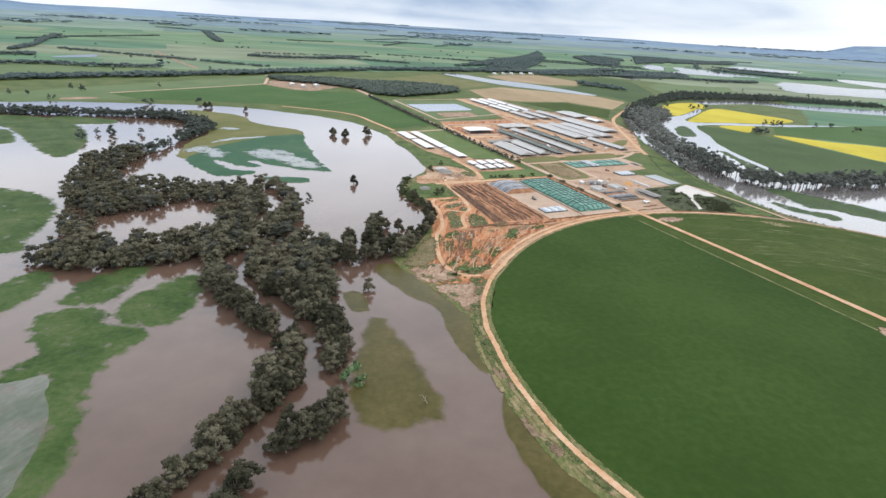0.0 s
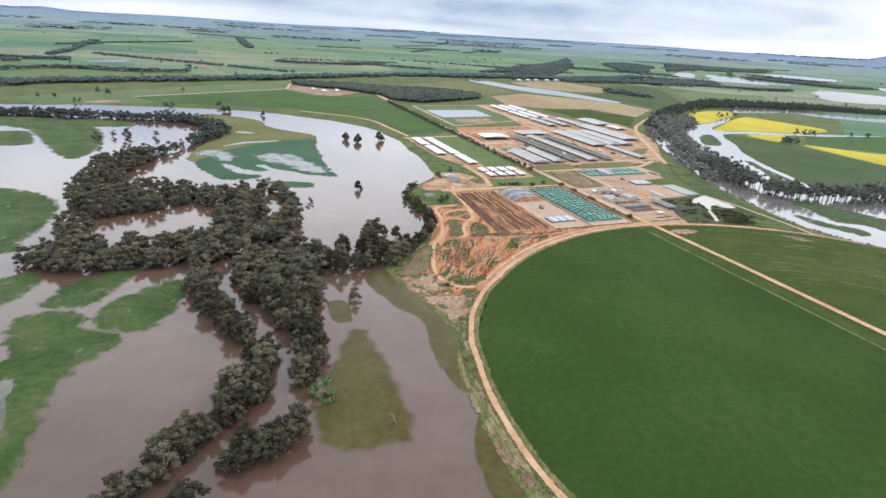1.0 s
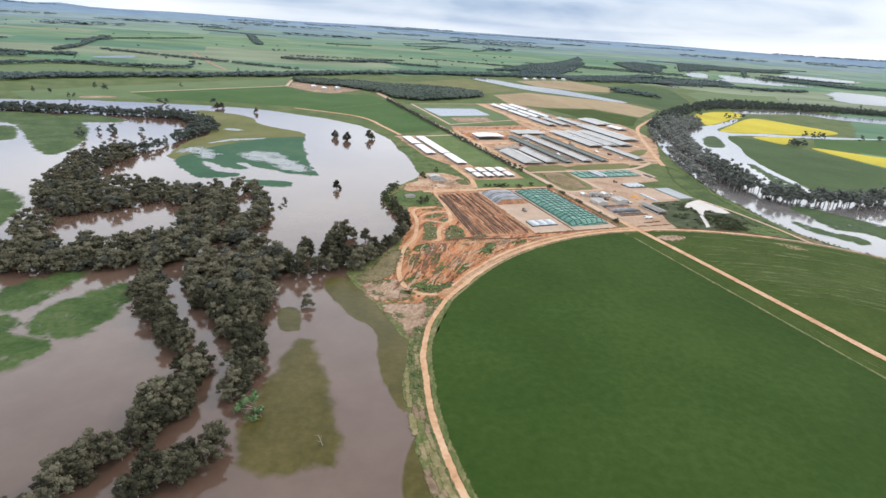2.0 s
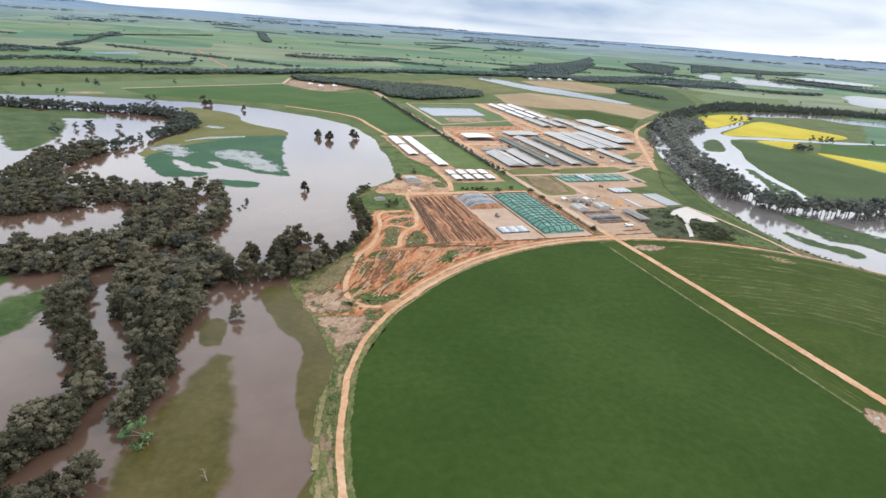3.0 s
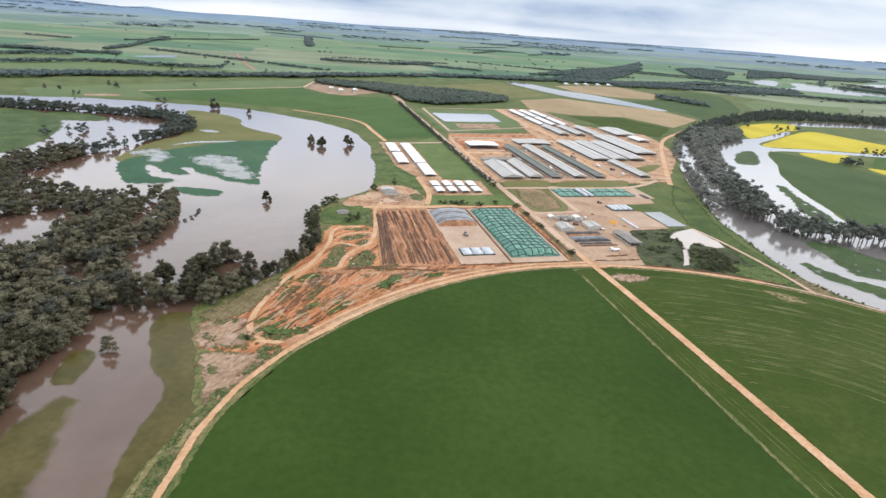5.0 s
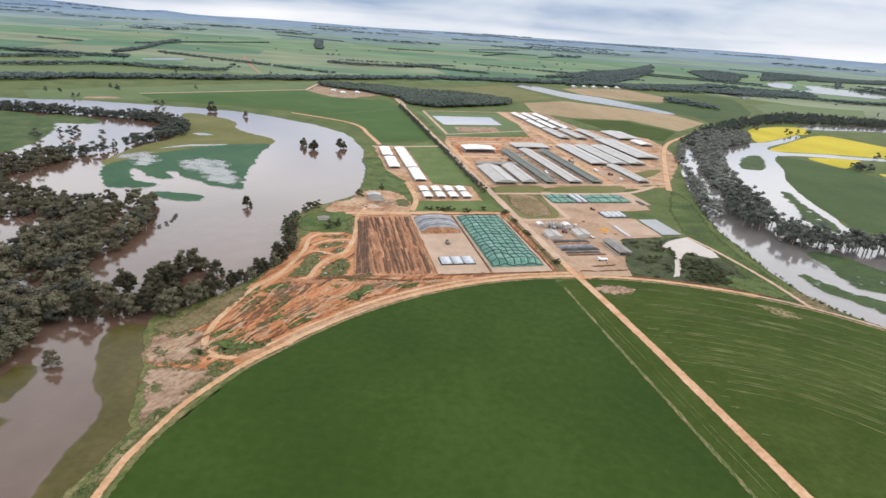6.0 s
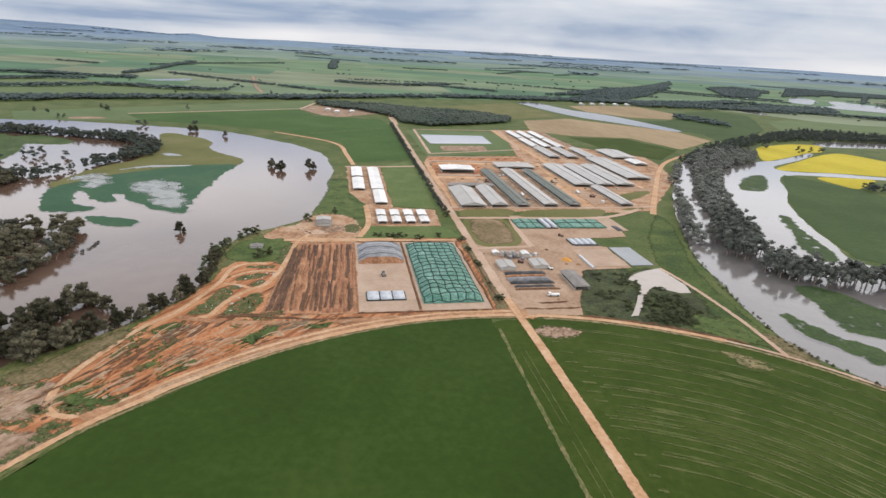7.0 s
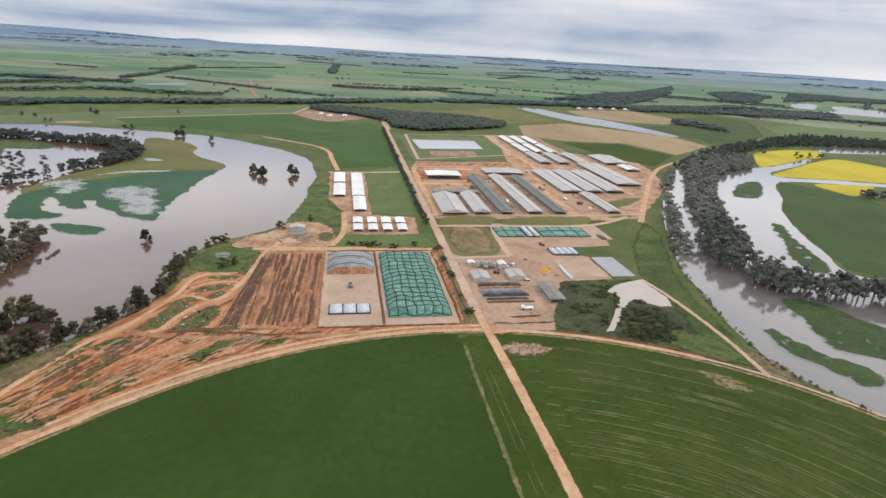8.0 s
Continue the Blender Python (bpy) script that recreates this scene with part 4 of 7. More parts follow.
region("yard", yard, 0.12, YARD_RED, "worn orange gravel between the cattle barns", "farmyard", soft=1.0, wobble=0.8, curved=False)
yard = [farm(a, b) for a, b in ((-25, 57), (-6, 57.5), (-5, 73), (-18, 76), (-18, 134), (-31, 135), (-31, 95), (-26, 80))]
region("yard", yard, 0.12, YARD_RED, "worn earth round the white calf sheds", "farmyard", soft=0.8, wobble=0.5, curved=False)
region("bare_ground", [(-125, 438), (-129, 464), (-128, 482), (-111, 479), (-73, 452), (-79, 437), (-88, 416), (-101, 420)], 0.12, SAND, "pale bare works pad among far fields", "bare earth", soft=2, wobble=2, curved=False)
region("bare_ground", [(-207, 325), (-196, 333), (-191, 329), (-203, 320)], 0.12, SAND, "pale bare pad at the far river bank", "bare earth", soft=1, wobble=1)
region("water", [(-361, 571), (-348, 612), (-335, 590), (-352, 564)], 0.13, RIVER, "small pale pond among far paddocks", "water", soft=1, wobble=1)
region("field", [(-372, 418), (-302, 374), (-162, 516), (-236, 514), (-330, 488)], 0.07, PASTURE, "light green pasture between two tree belts", "field", soft=2, wobble=2)
region("field", [(-455, 470), (-405, 412), (-370, 470), (-300, 508), (-395, 520), (-428, 500)], 0.07, PASTURE, "light green pasture between two tree belts", "field", soft=2, wobble=2)
ribbon("road", [(-145, 507), (-116, 478), (-85, 457), (-64, 450), (-43, 405)], 1.8, 0.15, ROAD_PALE, "pale track past the far works pad", soft=0.8)
region("bare_ground", [(64.8, 158.5), (66.4, 160.2), (69.1, 160.3), (72.6, 160.2), (68.4, 157.2), (66.1, 157.0)], 0.14, SAND, "bare worn patch at the field corner", "bare earth", soft=1.4, wobble=0.8, core=0.85)
for k, outline in enumerate(([(97.4, 161.4), (100.8, 160.9), (104.0, 159.4), (101.6, 159.6), (98.6, 160.2)], [(99.4, 159.2), (102.6, 158.8), (104.6, 157.8), (102.0, 157.0), (99.6, 158.0)])):
    region("bare_ground", outline, 0.141 + 0.002 * k, STRAW, "thin pale patch in the young crop", "bare earth", soft=1.2, wobble=0.6, core=0.75)
region("grass_plot", [(38.4, 221.8), (48.2, 227.2), (56.6, 207.0), (46.6, 201.2)], 0.152, OLIVE, "olive grass edge of a worn plot", "grass", soft=0.8, wobble=0.3, step=1.0)
region("grass_plot", [(41.5, 220.6), (47.6, 223.6), (53.4, 208.6), (47.4, 205.0)], 0.158, PLOT, "worn olive and brown grass plot between farm lanes", "grass", soft=2.6, wobble=0.3, step=1.0)
region("verge", [farm(a, b) for a, b in ((-3.0, 4), (-1.2, 3), (-1.1, 42), (-2.4, 43), (-2.0, 25))], 0.135, DRY_VERGE, "dry grassy strip beside the farm road", "verge", soft=0.7, wobble=0.5, step=1.0)
region("grass_plot", [(75, 191), (83.5, 195), (91, 196.5), (96, 186), (97.5, 174), (95, 168.5), (88, 167.5), (76, 168.5), (73.5, 178)], 0.105, SCRUB_GROUND, "dark scrubby wet grass round the puddle", "scrub", soft=3.0, wobble=1.5, step=1.5)
for pts in (((2.6, 69.1), (5.2, 73.6), (18.6, 74.2), (20.4, 70.6), (15.8, 66.6), (3.0, 66.6)), ((22.0, 69.0), (27.5, 73.2), (49.4, 74.2), (51.4, 71.6), (45, 66.4), (22.6, 66.2)), ((66, 85), (82, 97), (80, 99), (66, 92)), ((59.4, 74.4), (67.4, 76.2), (65.5, 73.6))):
    region("grass_plot", [farm(a, b) for a, b in pts], 0.16, OLIVE, "olive grass island between farm lanes", "grass", soft=0.5, wobble=0.3, step=1.0)
region("bare_ground", [farm(a, b) for a, b in ((16.9, 190), (40, 192), (38.8, 178.4), (15.8, 176.6))], 0.17, SAND, "pale apron below the storage pond", "apron", soft=0.8, wobble=0.4, step=1.5, curved=False)
region("bare_ground", [farm(a, b) for a, b in ((3, 120), (26, 120), (28, 136), (24, 146), (3, 145))], 0.135, EARTH, "bright orange earth round the milking shed", "bare earth", soft=1.2, wobble=0.8, curved=False)
for k, pts in enumerate((((52, 80), (58, 84), (57, 100), (52, 104)), ((66, 104), (70, 104), (70, 146), (66, 146)), ((92, 112), (102, 122), (96, 132)), ((6, 153), (50, 156), (50, 166), (6, 158)), ((60, 100), (88, 101), (88, 104), (60, 104)))):
    region("bare_ground", [farm(a, b) for a, b in pts], 0.136 + 0.002 * k, EARTH if k % 2 else YARD, "trampled earth between the barns", "bare earth", soft=1.2, wobble=0.8, curved=False)
region("grass_plot", [farm(a, b) for a, b in ((-30, 47), (-2, 47), (-4, 56.5), (-26, 57))], 0.15, MEADOW, "olive grass plot below the calf sheds", "grass", soft=0.5, wobble=0.4, curved=False)

# roads
for a, b0, b1, w, mat in ((30.2, 78, 130, 2.6, SAND), (39.6, 78, 130, 2.4, SAND), (48.5, 78, 118, 3.4, ROAD), (53.5, 104, 146, 1.6, ROAD), (64.2, 104, 145, 0.9, ROAD), (73, 104, 145, 0.9, ROAD), (83, 100, 150, 1.2, ROAD),
                          (3.0, 76, 148, 1.6, ROAD), (21.5, 76, 120, 1.4, SAND), (60, 150, 250, 2.2, ROAD), (72.5, 164, 245, 1.0, ROAD), (79.5, 164, 245, 1.0, SAND), (91, 190, 250, 3.0, SAND)):
    ribbon("yard_lane", [farm(a + 0.4 * math.sin(k), b0 + (b1 - b0) * k / 8)[:2] for k in range(9)], w, 0.14, mat, "worn earth lane between the barns", "lane", soft=1.0, wobble=0.6)
for b, a0, a1, w in ((119, 3, 52, 3.0), (147, 8, 84, 3.5), (102.5, 50, 86, 2.4), (189, 62, 92, 2.0)):
    ribbon("yard_lane", [farm(a0 + (a1 - a0) * k / 8, b + 0.5 * math.sin(k * 1.7))[:2] for k in range(9)], w, 0.142, ROAD, "worn earth lane between the barns", "lane", soft=1.2, wobble=0.6)
ribbon("road", [farm(a, b)[:2] for a, b in ((0.5, -80), (0.8, -55), (0.9, -30), (0.7, -12), (0.35, 0), (0, 14), (0, 45), (0, 100), (0, 170), (0, 250), (0, 310))], 1.25, 0.18, ROAD, "straight pale orange dirt road through the farm", soft=0.4, curved=False, wobble=0.05, step=1.0)
ribbon("road", arc(0, -75, -17, 90), 0.8, 0.17, ROAD, "curved dirt road round the irrigated field", soft=0.4, curved=False, wobble=0.3)


ribbon("road", arc(0, -290, -74, 160), 0.62, 0.174, ROAD, "narrow pale dirt road along the flooded bank", soft=0.35, curved=False, wobble=0.35)
ribbon("road", [(61.1, 162.4)] + arc(0, -14, 12, 40), 0.85, 0.17, ROAD, "narrow dirt road along the crop's curved edge", soft=0.35, curved=False, wobble=0.3)
ribbon("road", arc(0, 12, 66, 70), 0.42, 0.17, ROAD_PALE, "thin pale track along the crop's curved edge", soft=0.35, curved=False, wobble=0.6)
ribbon("verge", arc(-1.1, -14, 66, 90), 0.25, 0.147, STRAW, "dry edge of the crop beside the track", "verge", soft=0.5, curved=False, wobble=0.9)
ribbon("road", [(109, 163), (104, 177), (97, 192), (91.5, 201)], 0.6, 0.15, ROAD_PALE, "narrow earth track along the river bank", soft=0.4)
ribbon("road", [(155.3, 445.6), (138.5, 409.6), (124.9, 383.0), (113.0, 357.2), (106.6, 331.4), (101.4, 296.7), (97.2, 266.4), (95.6, 252.6)], 1.6, 0.15, ROAD, "dirt road round the back of the barns", soft=0.6)
ribbon("road", [farm(a, b)[:2] for a, b in ((-48, 46), (-30, 45.2), (0, 45))], 1.1, 0.17, ROAD, "earth track above the silage pads", soft=0.4, curved=False)
ribbon("road", [farm(a, b)[:2] for a, b in ((0, 64.9), (19, 64.9), (30, 64.6), (45, 64.8), (55, 68), (66, 75))], 1.5, 0.19, ROAD_PALE, "gravel lane past the barns", soft=0.4)
ribbon("road", [farm(a, b)[:2] for a, b in ((0, 38.4), (15.5, 39.4))], 1.2, 0.187, ROAD_PALE, "gravel lane into the yard", soft=0.4, curved=False)
ribbon("road", [farm(a, b)[:2] for a, b in ((15.8, 39.5), (16.2, 54), (17.4, 64))], 1.3, 0.193, ROAD_PALE, "gravel lane beside the grass plot", soft=0.4)
ribbon("road", [farm(a, b)[:2] for a, b in ((0, 76.4), (20, 76.2), (50, 76.2), (60, 76.8), (74, 78))], 1.2, 0.196, ROAD_PALE, "pale gravel lane before the barns", soft=0.4, step=1.0)
ribbon("road", [farm(0.1, b)[:2] for b in (9, 38, 70, 110, 150, 200, 300)], 1.5, 0.184, ROAD_PALE, "pale worn gravel on the farm road", soft=0.7, wobble=0.3, step=1.0)
ribbon("road", [farm(a, b)[:2] for a, b in ((8, 168), (57, 184), (64, 250), (10, 246), (8, 168))], 1.1, 0.165, ROAD_PALE, "pale track round the storage pond", soft=0.5, curved=False)
ribbon("field_line", [(-74, 341), (-55, 369), (-45.6, 385)], 0.5, 0.15, VERGE, "weedy line between two crop fields", "track", soft=0.6, wobble=0.8)
ribbon("road", [(-20.7, 279), (-27, 290), (-34, 302), (-41, 314.5), (-49, 323), (-61, 329.5), (-90, 338)], 1.5, 0.15, ROAD, "dirt track up to the crop fields", soft=0.5)
ribbon("road", [farm(a, b)[:2] for a, b in ((-32, 136), (-16, 136.5), (0, 139))], 1.6, 0.16, ROAD_PALE, "farm lane beside the crop", soft=0.5, curved=False)
ribbon("road", [(-196, 353), (-128, 442), (-142, 507)], 1.8, 0.15, ROAD_PALE, "pale farm track between fields", soft=0.6, curved=False)
ribbon("road", [(-330, 710), (-249, 583), (-213, 533)], 2.6, 0.15, SAND, "distant pale red farm road", soft=1.5, curved=False)
ribbon("road", [farm(-26, 78)[:2], farm(-26, 60)[:2], farm(-29, 48)[:2]], 1.3, 0.16, ROAD, "earth track down from the calf sheds", soft=0.4)
ribbon("fence_line", [farm(a, b)[:2] for a, b in ((-5.8, -70), (-5.5, -45), (-5.3, -20), (-5.0, -4))], 0.4, 0.14, VERGE, "pale bare strip along the field's fence", "track", soft=0.3, wobble=0.9)
ribbon("verge", arc(-0.95, -150, -74, 110), 0.4, 0.145, VERGE, "mottled weedy edge of the crop beside the road", "verge", soft=0.5, curved=False, wobble=0.8, step=1.0)
ribbon("road", arc(1.7, -72, -18, 90), 0.3, 0.166, ROAD, "pale outer wheel line of the curved road", soft=0.5, curved=False, wobble=0.9)
straws = random.Random(41)
for k in range(110):
    a0 = straws.uniform(-150, -86)
    off = straws.uniform(0.9, 3.0) if a0 < -97 else straws.uniform(0.8, 2.2)
    ribbon("verge", [p for p in arc(off, a0, a0 + straws.uniform(0.6, 3.2), 6)], straws.uniform(0.12, 0.5), 0.14 + k * 0.0003, straws.choice((STRAW, STRAW, BANK_SOIL, WEEDS)) if a0 < -97 else straws.choice((STRAW, WEEDS, WEEDS)),
           "broken straw and bare soil on the bank", "verge", soft=0.5, wobble=0.9, step=0.5)
ribbon("verge", arc(0.65, -150, -84, 90), 0.25, 0.146, WEEDS, "green weeds along the road's edge", "verge", soft=0.5, curved=False, wobble=0.8, step=1.0)
ribbon("verge", arc(-1.0, -75, -17, 80), 0.2, 0.151, STRAW, "dry edge of the crop beside the road", "verge", soft=0.4, curved=False, wobble=0.8)
ribbon("road", arc(1.0, -74, -16, 90), 2.3, 0.16, EARTH_ROAD, "broad worn earth shoulder of the curved road", soft=0.8, curved=False, wobble=0.3)
for level, (pts, w, mat, label) in enumerate((
        ([(14.2, 120.2), (10.2, 115.6), (6.4, 113.2), (3.2, 113.8), (0.6, 117.0), (-0.9, 122.3), (-1.3, 126.8), (-1.5, 131.2), (-1.3, 137.6), (0.1, 142.6), (0.1, 149.0), (-0.6, 157.4), (-2.4, 164.4), (-1.0, 168.4), (3.0, 170)], 0.9, ROAD, "orange haul track along the river bank"),
        ([(4.5, 141.8), (6.4, 144.0), (6.0, 148.7), (6.2, 153.0), (7.1, 156.5), (8.5, 159.7), (7.6, 167.3), (4.6, 178.1), (2.4, 185.2), (2.4, 192)], 1.0, ROAD, "orange haul track looping past the compost yard"),
        ([(0.6, 157.0), (3.7, 157.6), (7.1, 156.7)], 0.7, ROAD, "short orange cross track"), ([(0.0, 160.6), (2.6, 164.9), (7.4, 166.8)], 0.7, ROAD, "short orange cross track"),
        ([(1.6, 141.6), (6.7, 142.1), (13.7, 143.6), (19.8, 145.6), (25.7, 147.9), (33, 151.5), (39, 155)], 1.3, EARTH_ROAD, "brown haul track below the compost yard"),
        ([(2.0, 188.5), (12, 191.5), (24, 197)], 1.2, ROAD, "orange track along the head of the silage pads"))):
    ribbon("road", pts, w * 0.85, 0.15 + 0.004 * level, mat, label, soft=0.35, step=1.0)
for pts in ([(2.6, 143.4), (5.4, 145.2), (5.0, 153.0), (1.6, 155.0), (2.2, 149)], [(2.2, 159.2), (2.0, 161.6), (5.8, 164.9), (6.6, 164.4), (4.6, 161.4)], [(2.6, 156.0), (3.2, 158.0), (4.2, 157.4), (4.4, 156.0)],
            [(5.9, 158.4), (6.4, 161.0), (8.6, 161.6), (8.3, 159.2)], [(8.3, 145.4), (7.8, 150.0), (9.3, 155.0), (11.8, 152.0), (12.5, 147.4)], [(0.0, 166.4), (0.9, 168.0), (5.4, 169.2), (5.5, 168.0)], [(4.4, 171.5), (7.2, 172.2), (4.6, 181), (2.2, 184), (1.6, 180)]):
    region("grass_plot", pts, 0.135, WEEDS, "weedy green plot among the haul tracks", "weeds", soft=0.7, wobble=0.7, step=0.8, core=0.78)


# ---- trees ----
def lump(bm, at, r, sub, seed):
    made = bmesh.ops.create_icosphere(bm, subdivisions=sub, radius=1.0)["verts"]
    for v in made:
        d = v.co.normalized()
        k = r * (0.85 + 0.35 * noise.noise(d * 1.7 + Vector((seed * 3.1, seed, 0))))
        v.co = Vector((d.x * k, d.y * k, d.z * k * 0.78)) + at


def limb(bm, p, q, r0, r1, n=5):
    axis = (q - p).normalized()
    side = axis.orthogonal().normalized()
    other = axis.cross(side)
    rings = []
    for at, r in ((p, r0), (q, r1)):
        rings.append([bm.verts.new(at + (side * math.cos(2 * math.pi * k / n) + other * math.sin(2 * math.pi * k / n)) * r) for k in range(n)])
    for k in range(n):
        bm.faces.new((rings[0][k], rings[0][(k + 1) % n], rings[1][(k + 1) % n], rings[1][k]))


def tree_meshes(seed, lobes=9, leaves=520, sub=1, spread=0.30, low=0.42, leaf_size=0.055, fill=0.84, puffs=0):
    """Trunk with limbs, and a crown of lumps, puffs of foliage on them and many leaf sprays; one metre high."""
    rnd = random.Random(seed)
    wood, crown = bmesh.new(), bmesh.new()
    bush = low < 0.3
    fork = Vector((rnd.uniform(-0.03, 0.03), rnd.uniform(-0.03, 0.03), low * 0.75))
    limb(wood, Vector((0, 0, -0.06)), fork, 0.030, 0.020, 6)
    spots = []
    for i in range(lobes):
        a = i * 2.4 + rnd.uniform(-0.5, 0.5)
        d = spread * math.sqrt((i + 0.4) / lobes) * rnd.uniform(0.8, 1.25)
        z = low + (0.86 - low) * ((1 - (d / spread) ** 2 * 0.75) * rnd.uniform(0.72, 1.05) if not bush or i % 3 else rnd.uniform(0.0, 0.45))
        at = Vector((math.cos(a) * d, math.sin(a) * d, z))
        r = rnd.uniform(0.10, 0.165)
        spots.append((at, r))
        if i % 2 == 0:
            limb(wood, fork, at, 0.014, 0.006, 4)
        lump(crown, at, r * fill, sub, seed + i)
        for k in range(puffs):
            d = Vector((rnd.gauss(0, 1), rnd.gauss(0, 1), rnd.gauss(0.35, 0.8))).normalized()
            lump(crown, at + Vector((d.x, d.y, d.z * 0.8)) * r * rnd.uniform(0.75, 1.0), r * rnd.uniform(0.24, 0.44), 1, seed * 7 + i * 3 + k)
    for i in range(leaves):
        at, r = spots[rnd.randrange(len(spots))]
        d = Vector((rnd.gauss(0, 1), rnd.gauss(0, 1), rnd.gauss(0.25, 0.9))).normalized()
        p = at + Vector((d.x, d.y, d.z * 0.8)) * r * rnd.uniform(0.82, 1.2)
        nrm = (d + Vector((rnd.gauss(0, 0.35), rnd.gauss(0, 0.35), rnd.gauss(0.25, 0.35)))).normalized()
        s = nrm.orthogonal().normalized()
        w = nrm.cross(s)
        turn = rnd.uniform(0, 6.28)
        s, w = s * math.cos(turn) + w * math.sin(turn), w * math.cos(turn) - s * math.sin(turn)
        k = leaf_size * rnd.uniform(0.5, 1.2)
        crown.faces.new([crown.verts.new(p + s * k * i0 + w * k * j0) for i0, j0 in ((-0.8, -0.45), (0.1, -0.7), (0.8, 0.3), (-0.2, 0.7))])
    return wood, crown


def tree_prototype(seed, leaf, label, **shape):
    wood, crown = tree_meshes(seed, **shape)
    t = thing("gum_tree", label, "tree")
    part("trunk", wood, BARK, t)
    part("crown", crown, leaf, t)
    return t


def inside(p, poly):
    hit = False
    for (x0, y0), (x1, y1) in zip(poly, poly[1:] + poly[:1]):
        if (y0 > p[1]) != (y1 > p[1]) and p[0] < (x1 - x0) * (p[1] - y0) / (y1 - y0) + x0:
            hit = not hit
    return hit


def off_line(p, line):
    """How far a place lies from a broken line."""
    best, p = 1e9, Vector(p)
    for q, r in zip(line, line[1:]):
        q, r = Vector(q), Vector(r)
        s = max(0.0, min(1.0, (p - q).dot(r - q) / max(1e-9, (r - q).length_squared)))
        best = min(best, (p - q.lerp(r, s)).length)
    return best


def scatter(poly, gap, rnd, share=1.0, grow=0.0):
    """Places at least about gap apart inside an outline, or up to grow outside it."""
    xs, ys = [p[0] for p in poly], [p[1] for p in poly]
    places, y, row = [], min(ys) - grow, 0
    while y < max(ys) + grow:
        x = min(xs) - grow + (gap / 2 if row % 2 else 0)
        while x < max(xs) + grow:
            p = (x + rnd.uniform(-0.36, 0.36) * gap, y + rnd.uniform(-0.36, 0.36) * gap)
            if rnd.random() < share and (inside(p, poly) or (grow and off_line(p, poly + poly[:1]) < grow)):
                places.append(p)
            x += gap
        y += gap * 0.87
        row += 1
    return places


rnd = random.Random(11)
NEAR_WOODS = [
    [(-22.2, 76.0), (-22.2, 71.7), (-23.3, 69.4), (-24.1, 66.3), (-25.7, 62.8), (-26.9, 60.7), (-28.3, 58.6), (-28.7, 55.8), (-30.4, 53.5), (-31.3, 51.1), (-33.6, 48.0), (-36, 46), (-35.5, 50), (-33.1, 54.4), (-31.8, 56.7), (-32.3, 60.7), (-30.4, 63.4), (-27.7, 66.5),
     (-28.9, 73.1), (-28.3, 76.9), (-27.8, 81.8), (-25.8, 84.7), (-24.0, 82.4)],
    [(-29.9, 85.9), (-33.9, 86.5), (-37.4, 93.1), (-40.7, 93.9), (-44.1, 99.3), (-47.6, 102.8), (-48.5, 106.1), (-46.8, 109.4), (-44.0, 109.1), (-39.8, 101.3), (-34.9, 93.9), (-31.6, 92.0), (-28.4, 87.4)],
    [(-40.6, 107.2), (-35.1, 101.3), (-30.8, 97.0), (-26.5, 91.9), (-22.7, 87.8), (-20.3, 80.5), (-19.5, 75.9), (-16.9, 74.3), (-16.2, 76.8), (-16.6, 83.4), (-16.9, 86.2), (-18.7, 90.0), (-21.6, 92.9), (-21.9, 100.7), (-22.3, 106.3), (-26.3, 114.7),
     (-31.4, 119.7), (-35.5, 118.8), (-39.6, 119.9), (-42.8, 117.5), (-42.4, 110.7)],
    [(-23.4, 57.2), (-21.3, 57.9), (-18.9, 60.0), (-16.7, 63.2), (-15.7, 65.3), (-15.9, 67.2), (-17.6, 67.0), (-19.5, 65.1), (-20.6, 61.7), (-22.5, 60.5), (-23.4, 58.6)],
    [(-23.7, 53.8), (-24.2, 54.7), (-25.3, 54.1), (-25.8, 52.5), (-26.0, 49.6), (-26.3, 47.0), (-24.6, 47.0), (-24.1, 51.7)],
    [(-86.8, 109.9), (-84.2, 112.3), (-83.9, 117.6), (-86.7, 124.4), (-85.3, 128.4), (-78.8, 123.6), (-68.2, 122.4), (-64.2, 126.4), (-57.1, 127.6), (-53.3, 120.5), (-52.5, 116.5), (-55.1, 113.7), (-63.2, 111.0), (-71.2, 106.8), (-78.2, 107.4), (-84.2, 108.2)],
    [(-60.0, 148.4), (-58.7, 155.9), (-57.0, 173.6), (-52.0, 174.6), (-45.0, 165.8), (-39.6, 157.4), (-37.0, 146.2), (-36.5, 135.7), (-38.3, 128.0), (-40.8, 122.3), (-44.0, 120.3), (-46.6, 117.4), (-50.1, 117.4), (-53.3, 122.9), (-54.9, 131.3)],
    [(-58.3, 129.7), (-55.0, 132.2), (-49.1, 121.5), (-46.6, 117.0), (-45.9, 111.1), (-46.8, 105.5), (-48.8, 107.0), (-51.2, 111.6), (-53.8, 118.6)],
    [(-36.5, 128.0), (-34.0, 131.0), (-27.0, 126.1), (-23.0, 119.5), (-24.0, 113.5), (-31.9, 114.1)],
    [(-16.6, 125.4), (-14.1, 128.1), (-14.0, 131.4), (-15.8, 136.0), (-18.4, 135.0), (-18.9, 129.5)],
    [(-34.1, 119.6), (-25.0, 115.2), (-20.4, 115.4), (-15.8, 118.2), (-11.5, 122.3), (-7.9, 128.0), (-5.6, 135.0), (-7.6, 136.0), (-11.2, 129.5), (-14.3, 124.6), (-17.3, 121.7), (-19.8, 130.0), (-22.6, 129.3), (-25.1, 121.3)],
]
SNAG = "bright green half-fallen tree lying in the floodwater"
GUM = "dark grey-green gum tree standing in brown floodwater"
